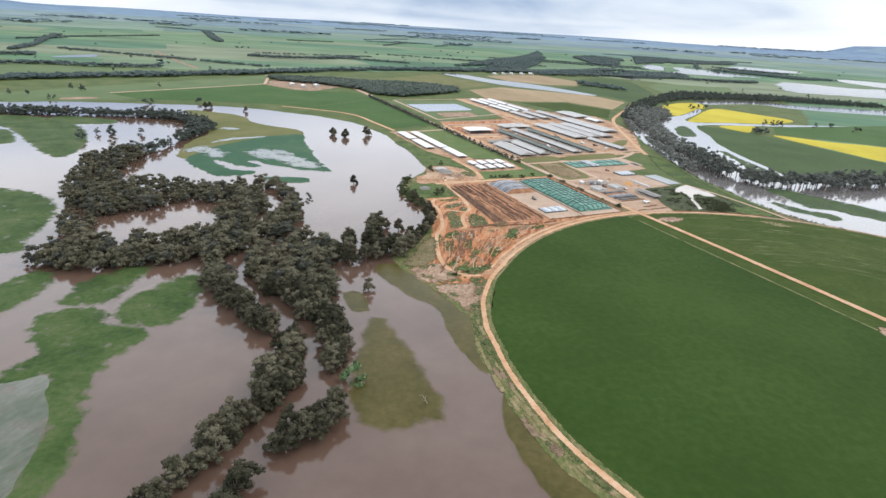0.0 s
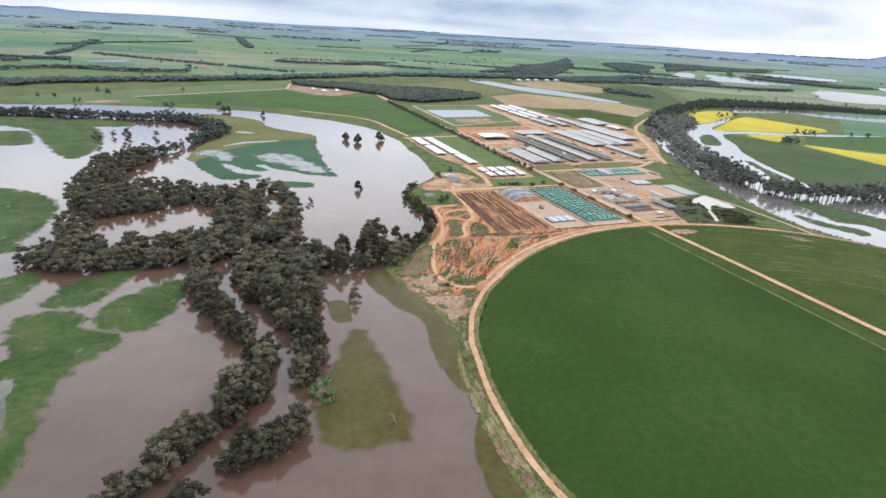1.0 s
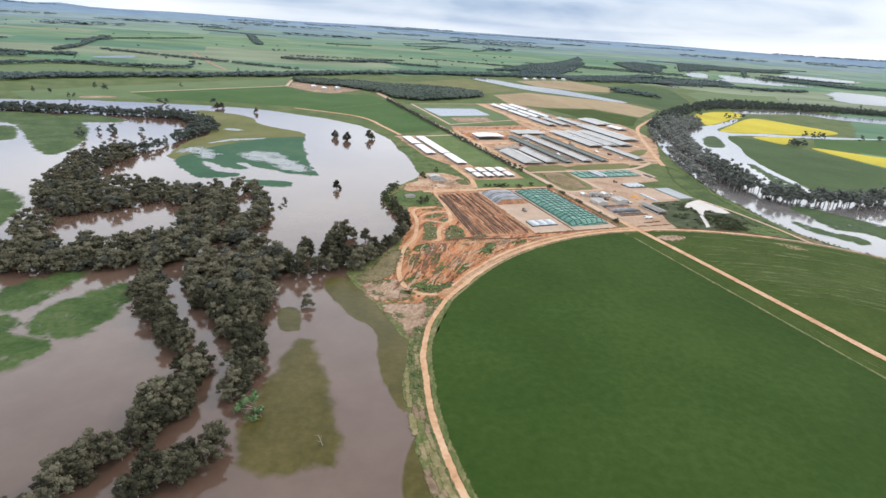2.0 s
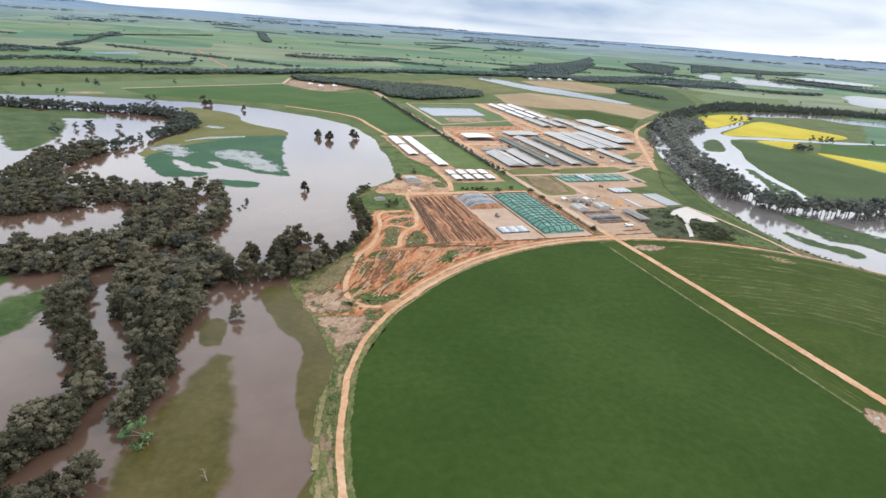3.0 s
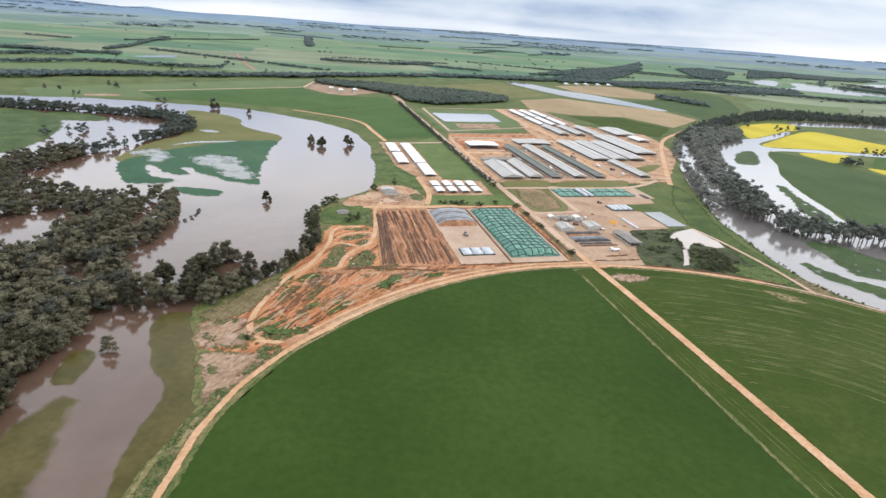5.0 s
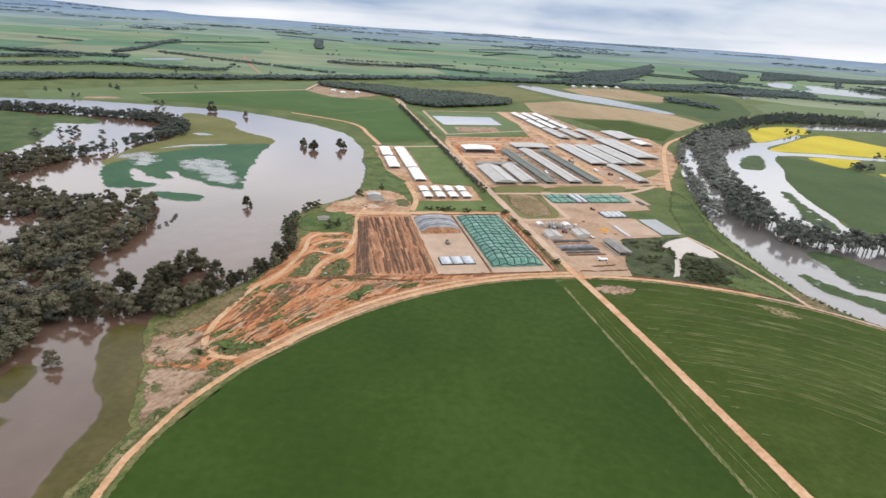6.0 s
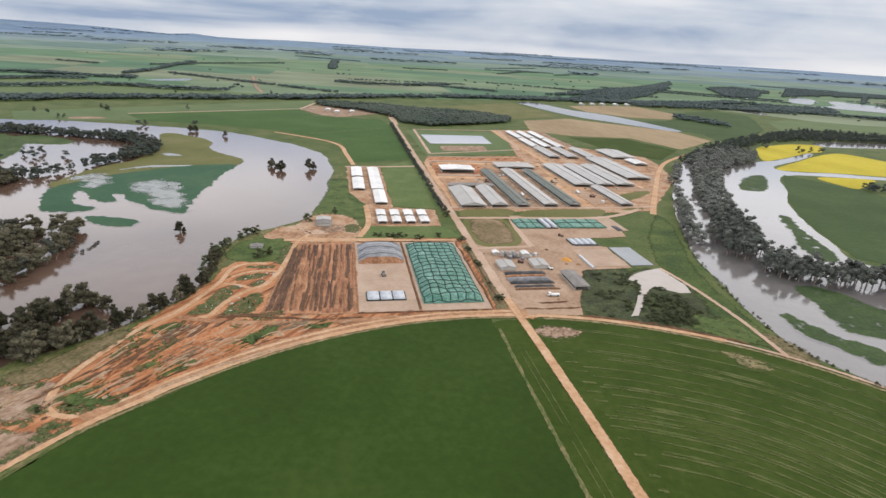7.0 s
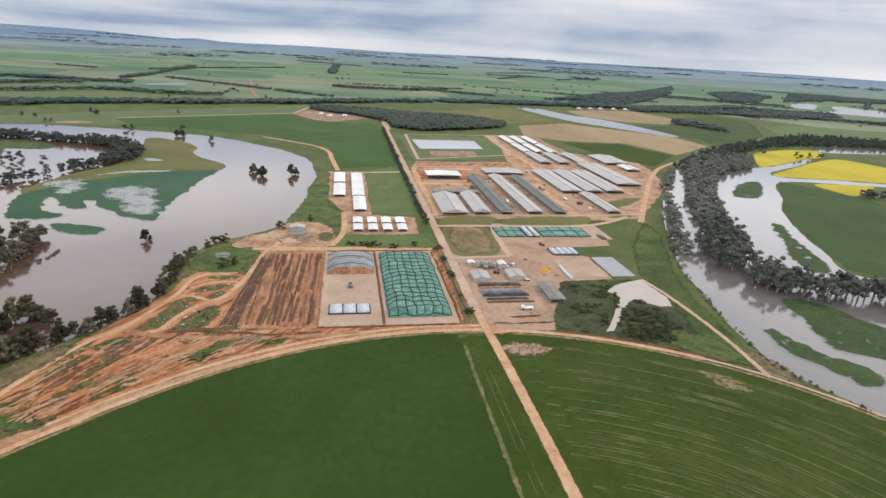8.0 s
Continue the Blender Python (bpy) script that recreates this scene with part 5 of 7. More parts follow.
PROTOS = [tree_prototype(s, LEAF, GUM, lobes=14 + s % 4, leaves=760, spread=0.28 + 0.03 * (s % 3), low=0.13 + 0.05 * (s % 3), leaf_size=0.027, fill=0.9, puffs=5) for s in range(8)]
FULL = [tree_prototype(80 + s, LEAF, "bushy dark gum tree alone in the floodwater", lobes=24, leaves=1200, spread=0.30, low=0.08, leaf_size=0.026, fill=0.98, puffs=5) for s in range(2)]
spots = []
STREAM = [(-46.5, 116.4), (-45.2, 112.6), (-40.6, 104.4), (-33.0, 96.3), (-29.0, 90.6), (-24.6, 86.2), (-20.8, 78.6)]
GLADE = [(-54.5, 168.6), (-49.4, 167.0), (-44.2, 158.0), (-42.8, 150.0), (-44.8, 142.5), (-48.5, 151.0), (-51.8, 160.0)]
for n_wood, wood in enumerate(NEAR_WOODS):
    spots += [p for p in scatter(wood, (1.45 if n_wood < 5 else 1.6) if n_wood != 6 else 1.8, rnd, 0.5 if n_wood == len(NEAR_WOODS) - 1 else 0.8 if n_wood == len(NEAR_WOODS) - 2 else 0.96, grow=0.15 if n_wood in (3, 4) else 0.0) if off_line(p, STREAM) > 1.75 and (n_wood in (3, 4) or off_line(p, wood + wood[:1]) > 0.3) and not inside(p, GLADE) and (n_wood < 5 or noise.noise((p[0] * 0.2, p[1] * 0.2, 5.0)) < 0.24)]
spots += [(-16.3, 139.9), (-18, 138.3), (-14.6, 140.6), (-11.4, 139.4), (-15.5, 103.9), (-46.9, 259.0), (-48.2, 261.6), (-42.2, 255.6), (-41.2, 257.0), (-32.8, 263.4), (-31.6, 264.6), (-126, 317), (-124, 318.5), (-103, 312.5)]
spots += [(p.x + rnd.uniform(-0.8, 0.4), p.y + rnd.uniform(-0.5, 0.5)) for p in curve_through([(-10.8, 122.5), (-7.8, 128.6), (-5.4, 136.5), (-3.6, 143.5), (-3.0, 150), (-3.4, 157), (-5.6, 163), (-9.5, 168.5)], False, 1.6) if rnd.random() < 0.82]
spots.sort(key=lambda p: (not (p == (-15.5, 103.9) or p[0] > -24 and 112 < p[1] < 176 or p[0] > -60 and p[1] > 176 or p[1] > 300), p[1]))
for k, (x, y) in enumerate(spots[:292]):
    lone = y > 136 and x < -8 and x > -22 or y > 170 or -16 < x < -15 and 103 < y < 105
    high = (2.3 + 2.3 * rnd.random() ** 1.3) * ((1.2 if x < -13 else 1.12 if y < 143 else 0.98) if x > -24 and y > 112 else 1.12)
    if lone:
        high = max(high, 3.3)
    broad = (0.85, 1.1) if lone or (x > -24 and y > 112) else (0.8, 1.15)
    m = pose(x, y, 0.0, rnd.uniform(-5, 5), rnd.uniform(-5, 5), rnd.uniform(0, 360)) @ Matrix.Diagonal((high * rnd.uniform(*broad), high * rnd.uniform(*broad), high, 1))
    if k < len(PROTOS):
        PROTOS[k].matrix_world = m
        t = PROTOS[k]
    else:
        t = copy_thing(FULL[k % 2] if lone or (x > -24 and y > 112) else PROTOS[k % len(PROTOS)], m)
        t.matrix_basis = m
    tagged(t, group="gum trees of the flooded river bank")


fallen = tree_prototype(31, LEAF_BRIGHT, SNAG, lobes=10, leaves=420, spread=0.34, low=0.1, leaf_size=0.05)
fallen.matrix_world = pose(-13.6, 74.9, 0, 52, 16, -62) @ Matrix.Diagonal((4.6, 4.6, 4.6, 1))
for x, y, h, lean in ((-3.4, 69.0, 1.8, 50), (-12.6, 73.0, 1.6, 70), (-39.6, 155.5, 2.6, 62)):
    t = thing("dead_branch", "bare pale dead branch sticking out of the flood", "dead branch", pose(x, y, -0.1, lean, 0, x * 40))
    bm = bmesh.new()
    limb(bm, Vector((0, 0, 0)), Vector((0, 0, h)), 0.07, 0.03)
    part("stem", bm, BARK, t)
    for k in range(4):
        bm = bmesh.new()
        limb(bm, Vector((0, 0, h * (0.4 + 0.15 * k))), Vector((0.5 * math.cos(k * 2), 0.5 * math.sin(k * 2), h * (0.65 + 0.14 * k))), 0.03, 0.012, 4)
        part("twig", bm, BARK, t)


def mesh_arrays(bm):
    bm.verts.index_update()
    co = np.array([v.co[:] for v in bm.verts])
    faces = [[v.index for v in f.verts] for f in bm.faces]
    bm.free()
    return co, faces


SIMPLE = []
for s in range(5):
    wood, crown = tree_meshes(40 + s, lobes=8, leaves=230, sub=1, spread=0.27, low=0.10, leaf_size=0.042, fill=0.95, puffs=5)
    wood.free()
    SIMPLE.append(mesh_arrays(crown))
TALL, TALL_WOOD = [], []
for s in range(4):
    wood, crown = tree_meshes(60 + s, lobes=7, leaves=200, sub=1, spread=0.22, low=0.26, leaf_size=0.042, fill=0.95, puffs=4)
    TALL.append(mesh_arrays(crown))
    TALL_WOOD.append(mesh_arrays(wood))
PLAIN = []
for s in range(4):
    bm = bmesh.new()
    for i in range(3):
        lump(bm, Vector((0.22 * math.cos(i * 2.1 + s), 0.22 * math.sin(i * 2.1 + s), 0.35 + 0.12 * i)), 0.30, 1, s * 5 + i)
    PLAIN.append(mesh_arrays(bm))


def woodland(name, places, low, high, protos, mat, label, category="woodland", wide=1.1):
    """Many trees in one mesh."""
    cos, faces, base = [], [], 0
    for x, y in places:
        co, fs = protos[rnd.randrange(len(protos))]
        h, a = rnd.uniform(low, high), rnd.uniform(0, 6.28)
        w = h * wide * rnd.uniform(0.8, 1.3)
        c, s = math.cos(a), math.sin(a)
        cos.append(np.stack([x + (co[:, 0] * c - co[:, 1] * s) * w, y + (co[:, 0] * s + co[:, 1] * c) * w, land(x, y) + co[:, 2] * h], 1))
        faces += [[i + base for i in f] for f in fs]
        base += len(co)
    if not cos:
        return None
    return tagged(mesh_object(name, np.concatenate(cos).tolist(), faces, mat), label, category, kind="stuff")


for t, (x, y) in zip(FULL, ((-17.2, 141.2), (-28.2, 181.2))):
    t.matrix_world = pose(x, y, 0, 0, 0, x * 9) @ Matrix.Diagonal((3.6, 3.4, 3.3, 1))
for mat, grey, label in ((LEAF, False, "dense dark gum trees along the flooded river"), (LEAF_GREY, True, "paler grey gum trees among the dark ones")):
    woodland("river_woodland", [p for k, p in enumerate(spots[292:]) if (k * 7 % 17 in (0, 3, 8)) == grey], 2.2, 5.2, SIMPLE + TALL[:2], mat, label)
MID_WOODS = [
    ([(-105.8, 157.2), (-116.9, 179.3), (-120.1, 192.7), (-116.7, 208.0), (-109.9, 215.0), (-106.7, 227.1), (-108.4, 250.4), (-104.6, 268.8), (-100.2, 261.6), (-101.5, 235.6), (-104.4, 216.0), (-104.6, 194.6), (-101.4, 181.4), (-95.6, 167.4), (-92.9, 155.4),
      (-86.8, 138.4), (-80.3, 126.1), (-84.9, 127.4), (-88.4, 126.9), (-93.5, 136.5), (-99.0, 146.4)], 2.2, 0.92),
    ([(-103.6, 156.8), (-95.3, 162.7), (-90.1, 169.3), (-80.4, 167.4), (-71.0, 168.3), (-67.0, 171.8), (-56.2, 171.5), (-54.9, 161.2), (-64.5, 153.2), (-70.4, 156.0), (-75.0, 149.5), (-79.2, 143.7), (-85.5, 139.7), (-96.8, 143.8)], 2.1, 0.95),
    ([(-240, 258), (-190.0, 269.5), (-160.4, 275.5), (-141.1, 277), (-125, 275.5), (-113.5, 264), (-111, 252), (-104.5, 256), (-104.6, 268.8), (-112, 277.5), (-121.6, 283.0), (-136.7, 288.7), (-152, 283.6), (-172, 281), (-192, 279), (-240, 270)], 2.1, 0.97),
    ([(-150, 235), (-128, 255), (-122, 240), (-140, 225)], 6.0, 0.4),
    ([(111.5, 334.3), (106.3, 275.2), (102.9, 239.8), (103.3, 226.3), (105.7, 224.5), (108.1, 240.9), (109.9, 260.4), (110.5, 283.8), (109.6, 294.3), (114.2, 329.3), (120.0, 357.1)], 2.8, 0.95),
    ([(123.2, 354.4), (114.4, 296.6), (112.2, 261.4), (109.8, 238.3), (108.5, 225.6), (110.0, 219.1), (112.0, 214.1), (114.5, 211.2), (118.5, 207.2), (122.2, 203.5), (127.8, 203.1), (131.7, 201.4), (140.2, 203), (160, 204), (186, 214), (186, 225), (160, 219),
      (145.1, 212.2), (140.2, 211.7), (135.6, 212.0), (130.8, 212.0), (125.1, 215.3), (122.7, 220.3), (120.3, 226.8), (122.6, 239.9), (122.4, 251.1), (123.7, 268.0), (125.2, 288.2), (129.9, 319.8), (136.4, 347.5), (146.1, 365.5), (157.8, 376.4),
      (168.5, 413.4), (156.5, 412.2), (144.0, 408.7), (129.3, 381.7)], 2.8, 0.85),
    ([(149.7, 393.0), (166.0, 432.0), (182.4, 459.6), (208.2, 485.5), (243.2, 507.4), (278.2, 518.5), (330, 524), (420, 520), (430, 545), (340, 568), (296.0, 561.4), (262.5, 562.0), (235.0, 550.0), (206.1, 517.1), (173.0, 471.9), (142.5, 418.4), (121.0, 366.2), (118, 350), (133, 366)], 3.7, 0.95),
]
CLEARING = [(-190.0, 268.6), (-160.4, 275.1), (-141.1, 276.3), (-128.1, 276.2), (-118.0, 269.1), (-114.2, 255.4), (-116.2, 243.0), (-117.4, 228.5), (-122.6, 222.8), (-126.7, 214.1)]
CHANNEL = [(121.5, 356), (117, 325), (112.2, 295), (111.5, 275), (111, 262), (109, 240)]
for k, (poly, gap, share) in enumerate(MID_WOODS):
    MID_WOODS[k] = [p for p in scatter(poly, gap, rnd, share) if off_line(p, CHANNEL) > 3.1 and (k > 2 or not inside(p, CLEARING)) and (k > 1 or noise.noise((p[0] * 0.2, p[1] * 0.2, 8.0)) < (0.2 if p[1] < 190 else 0.42))]
tall = [p for p in MID_WOODS[5] if p[1] < 262]
for protos, mat, name, label in ((TALL, LEAF_PALE, "river_woodland", "tall thin gum trees standing in the river"), (TALL_WOOD, BARK, "tree_trunks", "pale trunks of gum trees in the flooded river")):
    state = rnd.getstate()
    woodland(name, tall, 4.8, 7.0, protos, mat, label, wide=0.95)
    rnd.setstate(state)
east = [p for k in (4, 5) for p in MID_WOODS[k] if k != 5 or p[1] >= 262]
woodland("river_woodland", east, 3.4, 5.2, SIMPLE, LEAF_PALE, "belt of grey gum trees between two river arms")
places = [p for k, group in enumerate(MID_WOODS) for p in group if k < 4]
# Past y 205 the same woods take the haze-tinted leaf colour.
for mat, pick, label in ((LEAF, lambda k, p: p[1] < 205 and k * 7 % 17 not in (0, 3, 8), "belts of dark gum trees in flooded river bends"), (LEAF_GREY, lambda k, p: k * 7 % 17 in (0, 3, 8), "paler grey gum trees in flooded river bends"),
                         (LEAF_BLUE, lambda k, p: p[1] >= 205 and k * 7 % 17 not in (0, 3, 8), "gum trees round the far river bend, tinted blue by haze")):
    woodland("river_woodland", [p for k, p in enumerate(places) if pick(k, p)], 2.3, 5.0, SIMPLE + TALL[:2], mat, label)
woodland("drowned_shrubs", [(-38.3 + rnd.uniform(-0.9, 0.9) - 0.17 * k, 158.6 + 0.95 * k) for k in range(11)], 0.35, 0.6, SIMPLE, LEAF_GREY, "grey lacy shrub drowned in the floodwater", "shrub", wide=3.0)
woodland("river_woodland", MID_WOODS[6], 3.0, 5.0, SIMPLE, LEAF_BLUE, "belt of blue-green gum trees behind the yellow fields")
woodland("hedge_trees", [(197.4, 436.0), (199.5, 435.0), (206.0, 440.9), (212.3, 442.5), (181.4, 443.3), (218.0, 369.1), (221.5, 367.0), (226.2, 369.0), (230, 371), (232.2, 373.5), (194.9, 338.0), (193.3, 330.2), (197.0, 331.2), (194, 334), (199, 334), (191.5, 334), (277.6, 362.0), (273.3, 360.7), (252.1, 368.9), (265.8, 373.0)], 3.2, 4.8, SIMPLE, LEAF_BLUE,
         "scattered dark trees along the yellow fields", "trees")
PUDDLE = [(83.5, 190.5), (84.7, 193.7), (88.3, 198.0), (91.2, 200.6), (92.5, 198.1), (95.8, 191.8), (96.4, 187.6), (94.2, 186.4), (90.9, 187.4), (88.9, 188.5), (87.4, 185.9), (85.5, 178.1), (83.9, 171.5), (82.8, 170.6), (83.8, 175.5), (85.7, 185.5), (86.2, 187.9), (85.0, 189.7)]
SCRUB = [(75.5, 191.5), (83.5, 194.7), (90.7, 188.4), (94.6, 182.4), (97.0, 177.4), (94.9, 171.0), (91, 169), (76.6, 168.0)]
woodland("scrub", [p for p in scatter(SCRUB, 1.2, rnd, 0.9) if not inside(p, PUDDLE) and noise.noise((p[0] * 0.22, p[1] * 0.22, 4.0)) > (-0.12 if p[0] > 85 else 0.02)], 0.3, 0.8, SIMPLE, SCRUB_LEAF, "low dark scrub beside the farm road", "scrub", wide=2.7)
woodland("scrub", [p for p in scatter([(86, 172), (89, 184), (94, 182), (96, 177), (94, 171), (89, 169.4)], 1.3, rnd, 0.75) if not inside(p, PUDDLE)], 0.6, 1.2, SIMPLE, SCRUB_LEAF, "thicker dark bushes beside the curved road", "scrub", wide=1.9)
woodland("bank_tussocks", [(p.x + rnd.uniform(-0.7, 0.9), p.y + rnd.uniform(-0.5, 0.5)) for p in curve_through([(102.6, 240), (101.8, 224.0), (102.2, 210.0), (104.5, 195.5), (106.5, 183.0), (109.0, 174.0), (111.4, 167.6), (115.6, 163.2), (122.2, 157.4)], False, 0.7) if rnd.random() < 0.7], 0.25, 0.6, SIMPLE, SCRUB_LEAF, "ragged dark tussocks at the river's edge", "tussocks", wide=2.2)
woodland("roadside_shrubs", [tuple(farm(-2.2 + rnd.uniform(-0.5, 0.5), b)[:2]) for b in list(np.arange(72, 150, 1.5)) + list(np.arange(150, 262, 0.9))], 1.4, 2.6, SIMPLE, LEAF_BLUE, "row of dark trees along the farm road", "trees")
woodland("roadside_shrubs", [(44, 197.1), (44.6, 195.8), (48.3, 187.4), (49, 186.2), (53.0, 176.2), (56.0, 169.2), (56.4, 170.2), (18.7, 197.8), (20.2, 197.6), (22.1, 198.2), (23.0, 198.2), (23.6, 198.5), (25.2, 199.2), (26.5, 200.1), (29.9, 199.5), (31, 200.4), (34.8, 203.5), (41.5, 203.4), (41.0, 202.2)], 0.9, 1.6, SIMPLE, SCRUB_LEAF,
         "small dark round shrubs along the track", "shrubs", wide=1.8)
woodland("garden_trees", [(x + rnd.uniform(-1.0, 1.0), y + rnd.uniform(-1.6, 1.6)) for x, y in ((-9.0, 166.6), (-9.6, 168.8), (-11.4, 172.7), (-11.6, 175.4), (-12.0, 178.8), (-11.6, 182.6), (-10.0, 188.4), (-6.7, 160.6), (-10.4, 170.4), (-10.9, 186)) for k in range(2)] + [(-1.0, 173.0), (-0.4, 173.6), (0.5, 175.3), (0.9, 174.8), (-2.8, 201.9), (1.1, 211.5), (32.4, 223.3), (32.8, 222.6)], 1.6, 3.2, SIMPLE, SCRUB_LEAF, "green trees round a garden by the water", "trees")
def belt(line, wide, gap=2.8, share=0.92):
    """Places for trees along a line, thicker and thinner as it goes."""
    line, out = curve_through(line, False, gap), []
    for p, q in zip(line, line[1:]):
        o = Vector((q.y - p.y, p.x - q.x)).normalized()
        w = wide * (0.9 + 0.9 * noise.noise((p.x * 0.02, p.y * 0.02, wide)))
        for k in range(max(1, int(w / gap + 0.5))):
            if rnd.random() < share:
                at = p + o * rnd.uniform(-0.5, 0.5) * w
                out.append((at.x + rnd.uniform(-1, 1), at.y + rnd.uniform(-1, 1)))
    return out


places = scatter([(-138.5, 489.0), (-96.3, 500.4), (-48.5, 495.6), (-11.5, 500.4), (19.7, 486.8), (20.8, 459.4), (-3.9, 429.0), (-21.7, 410.2), (-42.0, 414.2), (-59.3, 442.7), (-86.3, 457.5), (-124.5, 468.4)], 2.7, rnd)
woodland("distant_woodland", places, 2.6, 4.2, PLAIN, WOOD_FAR, "dark block of woodland behind the far fields", wide=1.4)
places = []
for line, wide in (([(-520, 500), (-495, 529), (-476, 549), (-438, 553), (-409, 557), (-381, 575)], 16), ([(-460, 440), (-433, 476), (-422, 508), (-397, 528)], 9), ([(-400, 400), (-376, 427), (-359, 449), (-346, 478), (-328, 496), (-290, 499), (-259, 510), (-240, 523)], 10),
                   ([(-330, 330), (-300, 363), (-290, 384), (-273, 402), (-248, 428), (-219, 453), (-188, 484), (-152, 523), (-110, 575), (-62, 624)], 20), ([(-431, 615), (-464, 704), (-510, 790), (-569, 917)], 9), ([(-220, 716), (-177, 718), (-141, 739), (-103, 803)], 12),
                   ([(-62, 624), (-7, 658), (46, 688), (128, 724), (199, 780), (262, 850)], 22), ([(-353, 999), (-420, 1150), (-520, 1390)], 14), ([(246, 740), (300, 760), (360, 740), (430, 760)], 14)):
    places += belt(line, wide)
for poly in ([(27, 738), (87, 903), (145, 1032), (219, 1221), (250, 1390), (235, 1240), (145, 920), (74, 787)], [(297, 1216), (360, 1314), (404, 1231), (374, 1134), (299, 1129)], [(266, 873), (297, 833), (370, 854), (349, 782), (282, 753)],
             [(403, 1150), (480, 1390), (600, 1390), (680, 1360), (640, 1316), (491, 1208), (376, 1064)], [(56.8, 713.5), (104.5, 850), (156.7, 1040), (229.5, 1303.5), (212.4, 1090.6), (154.1, 858.2), (98.6, 699.5), (63.9, 667.2)], [(286, 1179), (338, 1225), (360, 1125), (318, 983), (271, 957)],
             [(152.4, 613.7), (166.2, 596.2), (187.9, 570.3), (183.2, 548.2), (161.4, 566.9), (148.2, 582.4)], [(123.3, 722.4), (174.4, 754.5), (239.9, 783.5), (308.0, 813.7), (338.1, 797.7), (320.0, 746.0), (272.2, 731.3), (219.9, 718.8), (165.7, 691.6), (120.2, 677.6)],
             [(560, 1390), (684, 1390), (720, 1360), (654, 1270), (491, 1181)], [(480, 1010), (560, 1000), (640, 900), (560, 880)], [(540, 1120), (600, 1060), (640, 1000), (560, 1040)]):
    places += scatter(poly, 4.5, rnd, 0.8)
places += [(-279, 853), (-269, 872), (-274, 860), (-248, 540), (-262, 570), (-250, 560)]
singles = [(-238.3, 329.1), (-240, 331), (-228.1, 328.6), (-210.5, 318.7), (-209, 321), (-225.1, 364.5), (-227, 366), (-213.5, 356.6), (-216, 359), (-184, 392), (-159.4, 319.7), (-156.8, 321.5), (-136, 334)]
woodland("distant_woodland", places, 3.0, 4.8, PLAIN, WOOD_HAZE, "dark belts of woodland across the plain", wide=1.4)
# tree lines between the far paddocks
places = []
for k in range(34):
    x, y = rnd.uniform(-900, 1100), rnd.uniform(480, 1500)
    if abs(x - 40) > y * 0.95 or (y < 680 and -150 < x < 330):
        continue
    a = radians(rnd.choice((-14, 76, -14, 20)) + rnd.uniform(-10, 10))
    long, gap = rnd.uniform(60, 280), 2.4
    thick = rnd.choice((1, 2, 2, 3))
    for i in range(int(long / gap)):
        for j in range(thick):
            if rnd.random() < 0.8:
                places.append((x + math.cos(a) * i * gap + rnd.uniform(-3, 3), y + math.sin(a) * i * gap + j * 4 + rnd.uniform(-2, 2)))
for k in range(90):
    y = rnd.uniform(340, 1300)
    x = rnd.uniform(-0.9, 0.9) * y + 40
    if not (y < 640 and -150 < x < 330):
        (singles if y < 620 else places).append((x, y))
woodland("paddock_trees", singles, 2.6, 4.4, SIMPLE, LEAF_BLUE, "single dark trees standing in the paddocks", "trees", wide=1.0)
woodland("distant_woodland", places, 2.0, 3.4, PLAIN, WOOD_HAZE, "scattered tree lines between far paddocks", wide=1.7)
places = []
for k in range(60):
    r, a0 = rnd.uniform(1450, 4300), rnd.uniform(-52, 62)
    long = rnd.uniform(2, 9)
    for i in range(int(long * r / 1500) + 8):
        a = radians(a0 + long * i / (long * r / 1500 + 8))
        places.append((40 + (r + rnd.uniform(-30, 30)) * math.sin(a), 40 + (r + rnd.uniform(-30, 30)) * math.cos(a)))
# horizon woods, with the blue of haze put into their colour
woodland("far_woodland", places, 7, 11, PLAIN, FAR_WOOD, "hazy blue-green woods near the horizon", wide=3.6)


# ---- farm buildings and stores ----
STANDING = []                        # ground taken by buildings


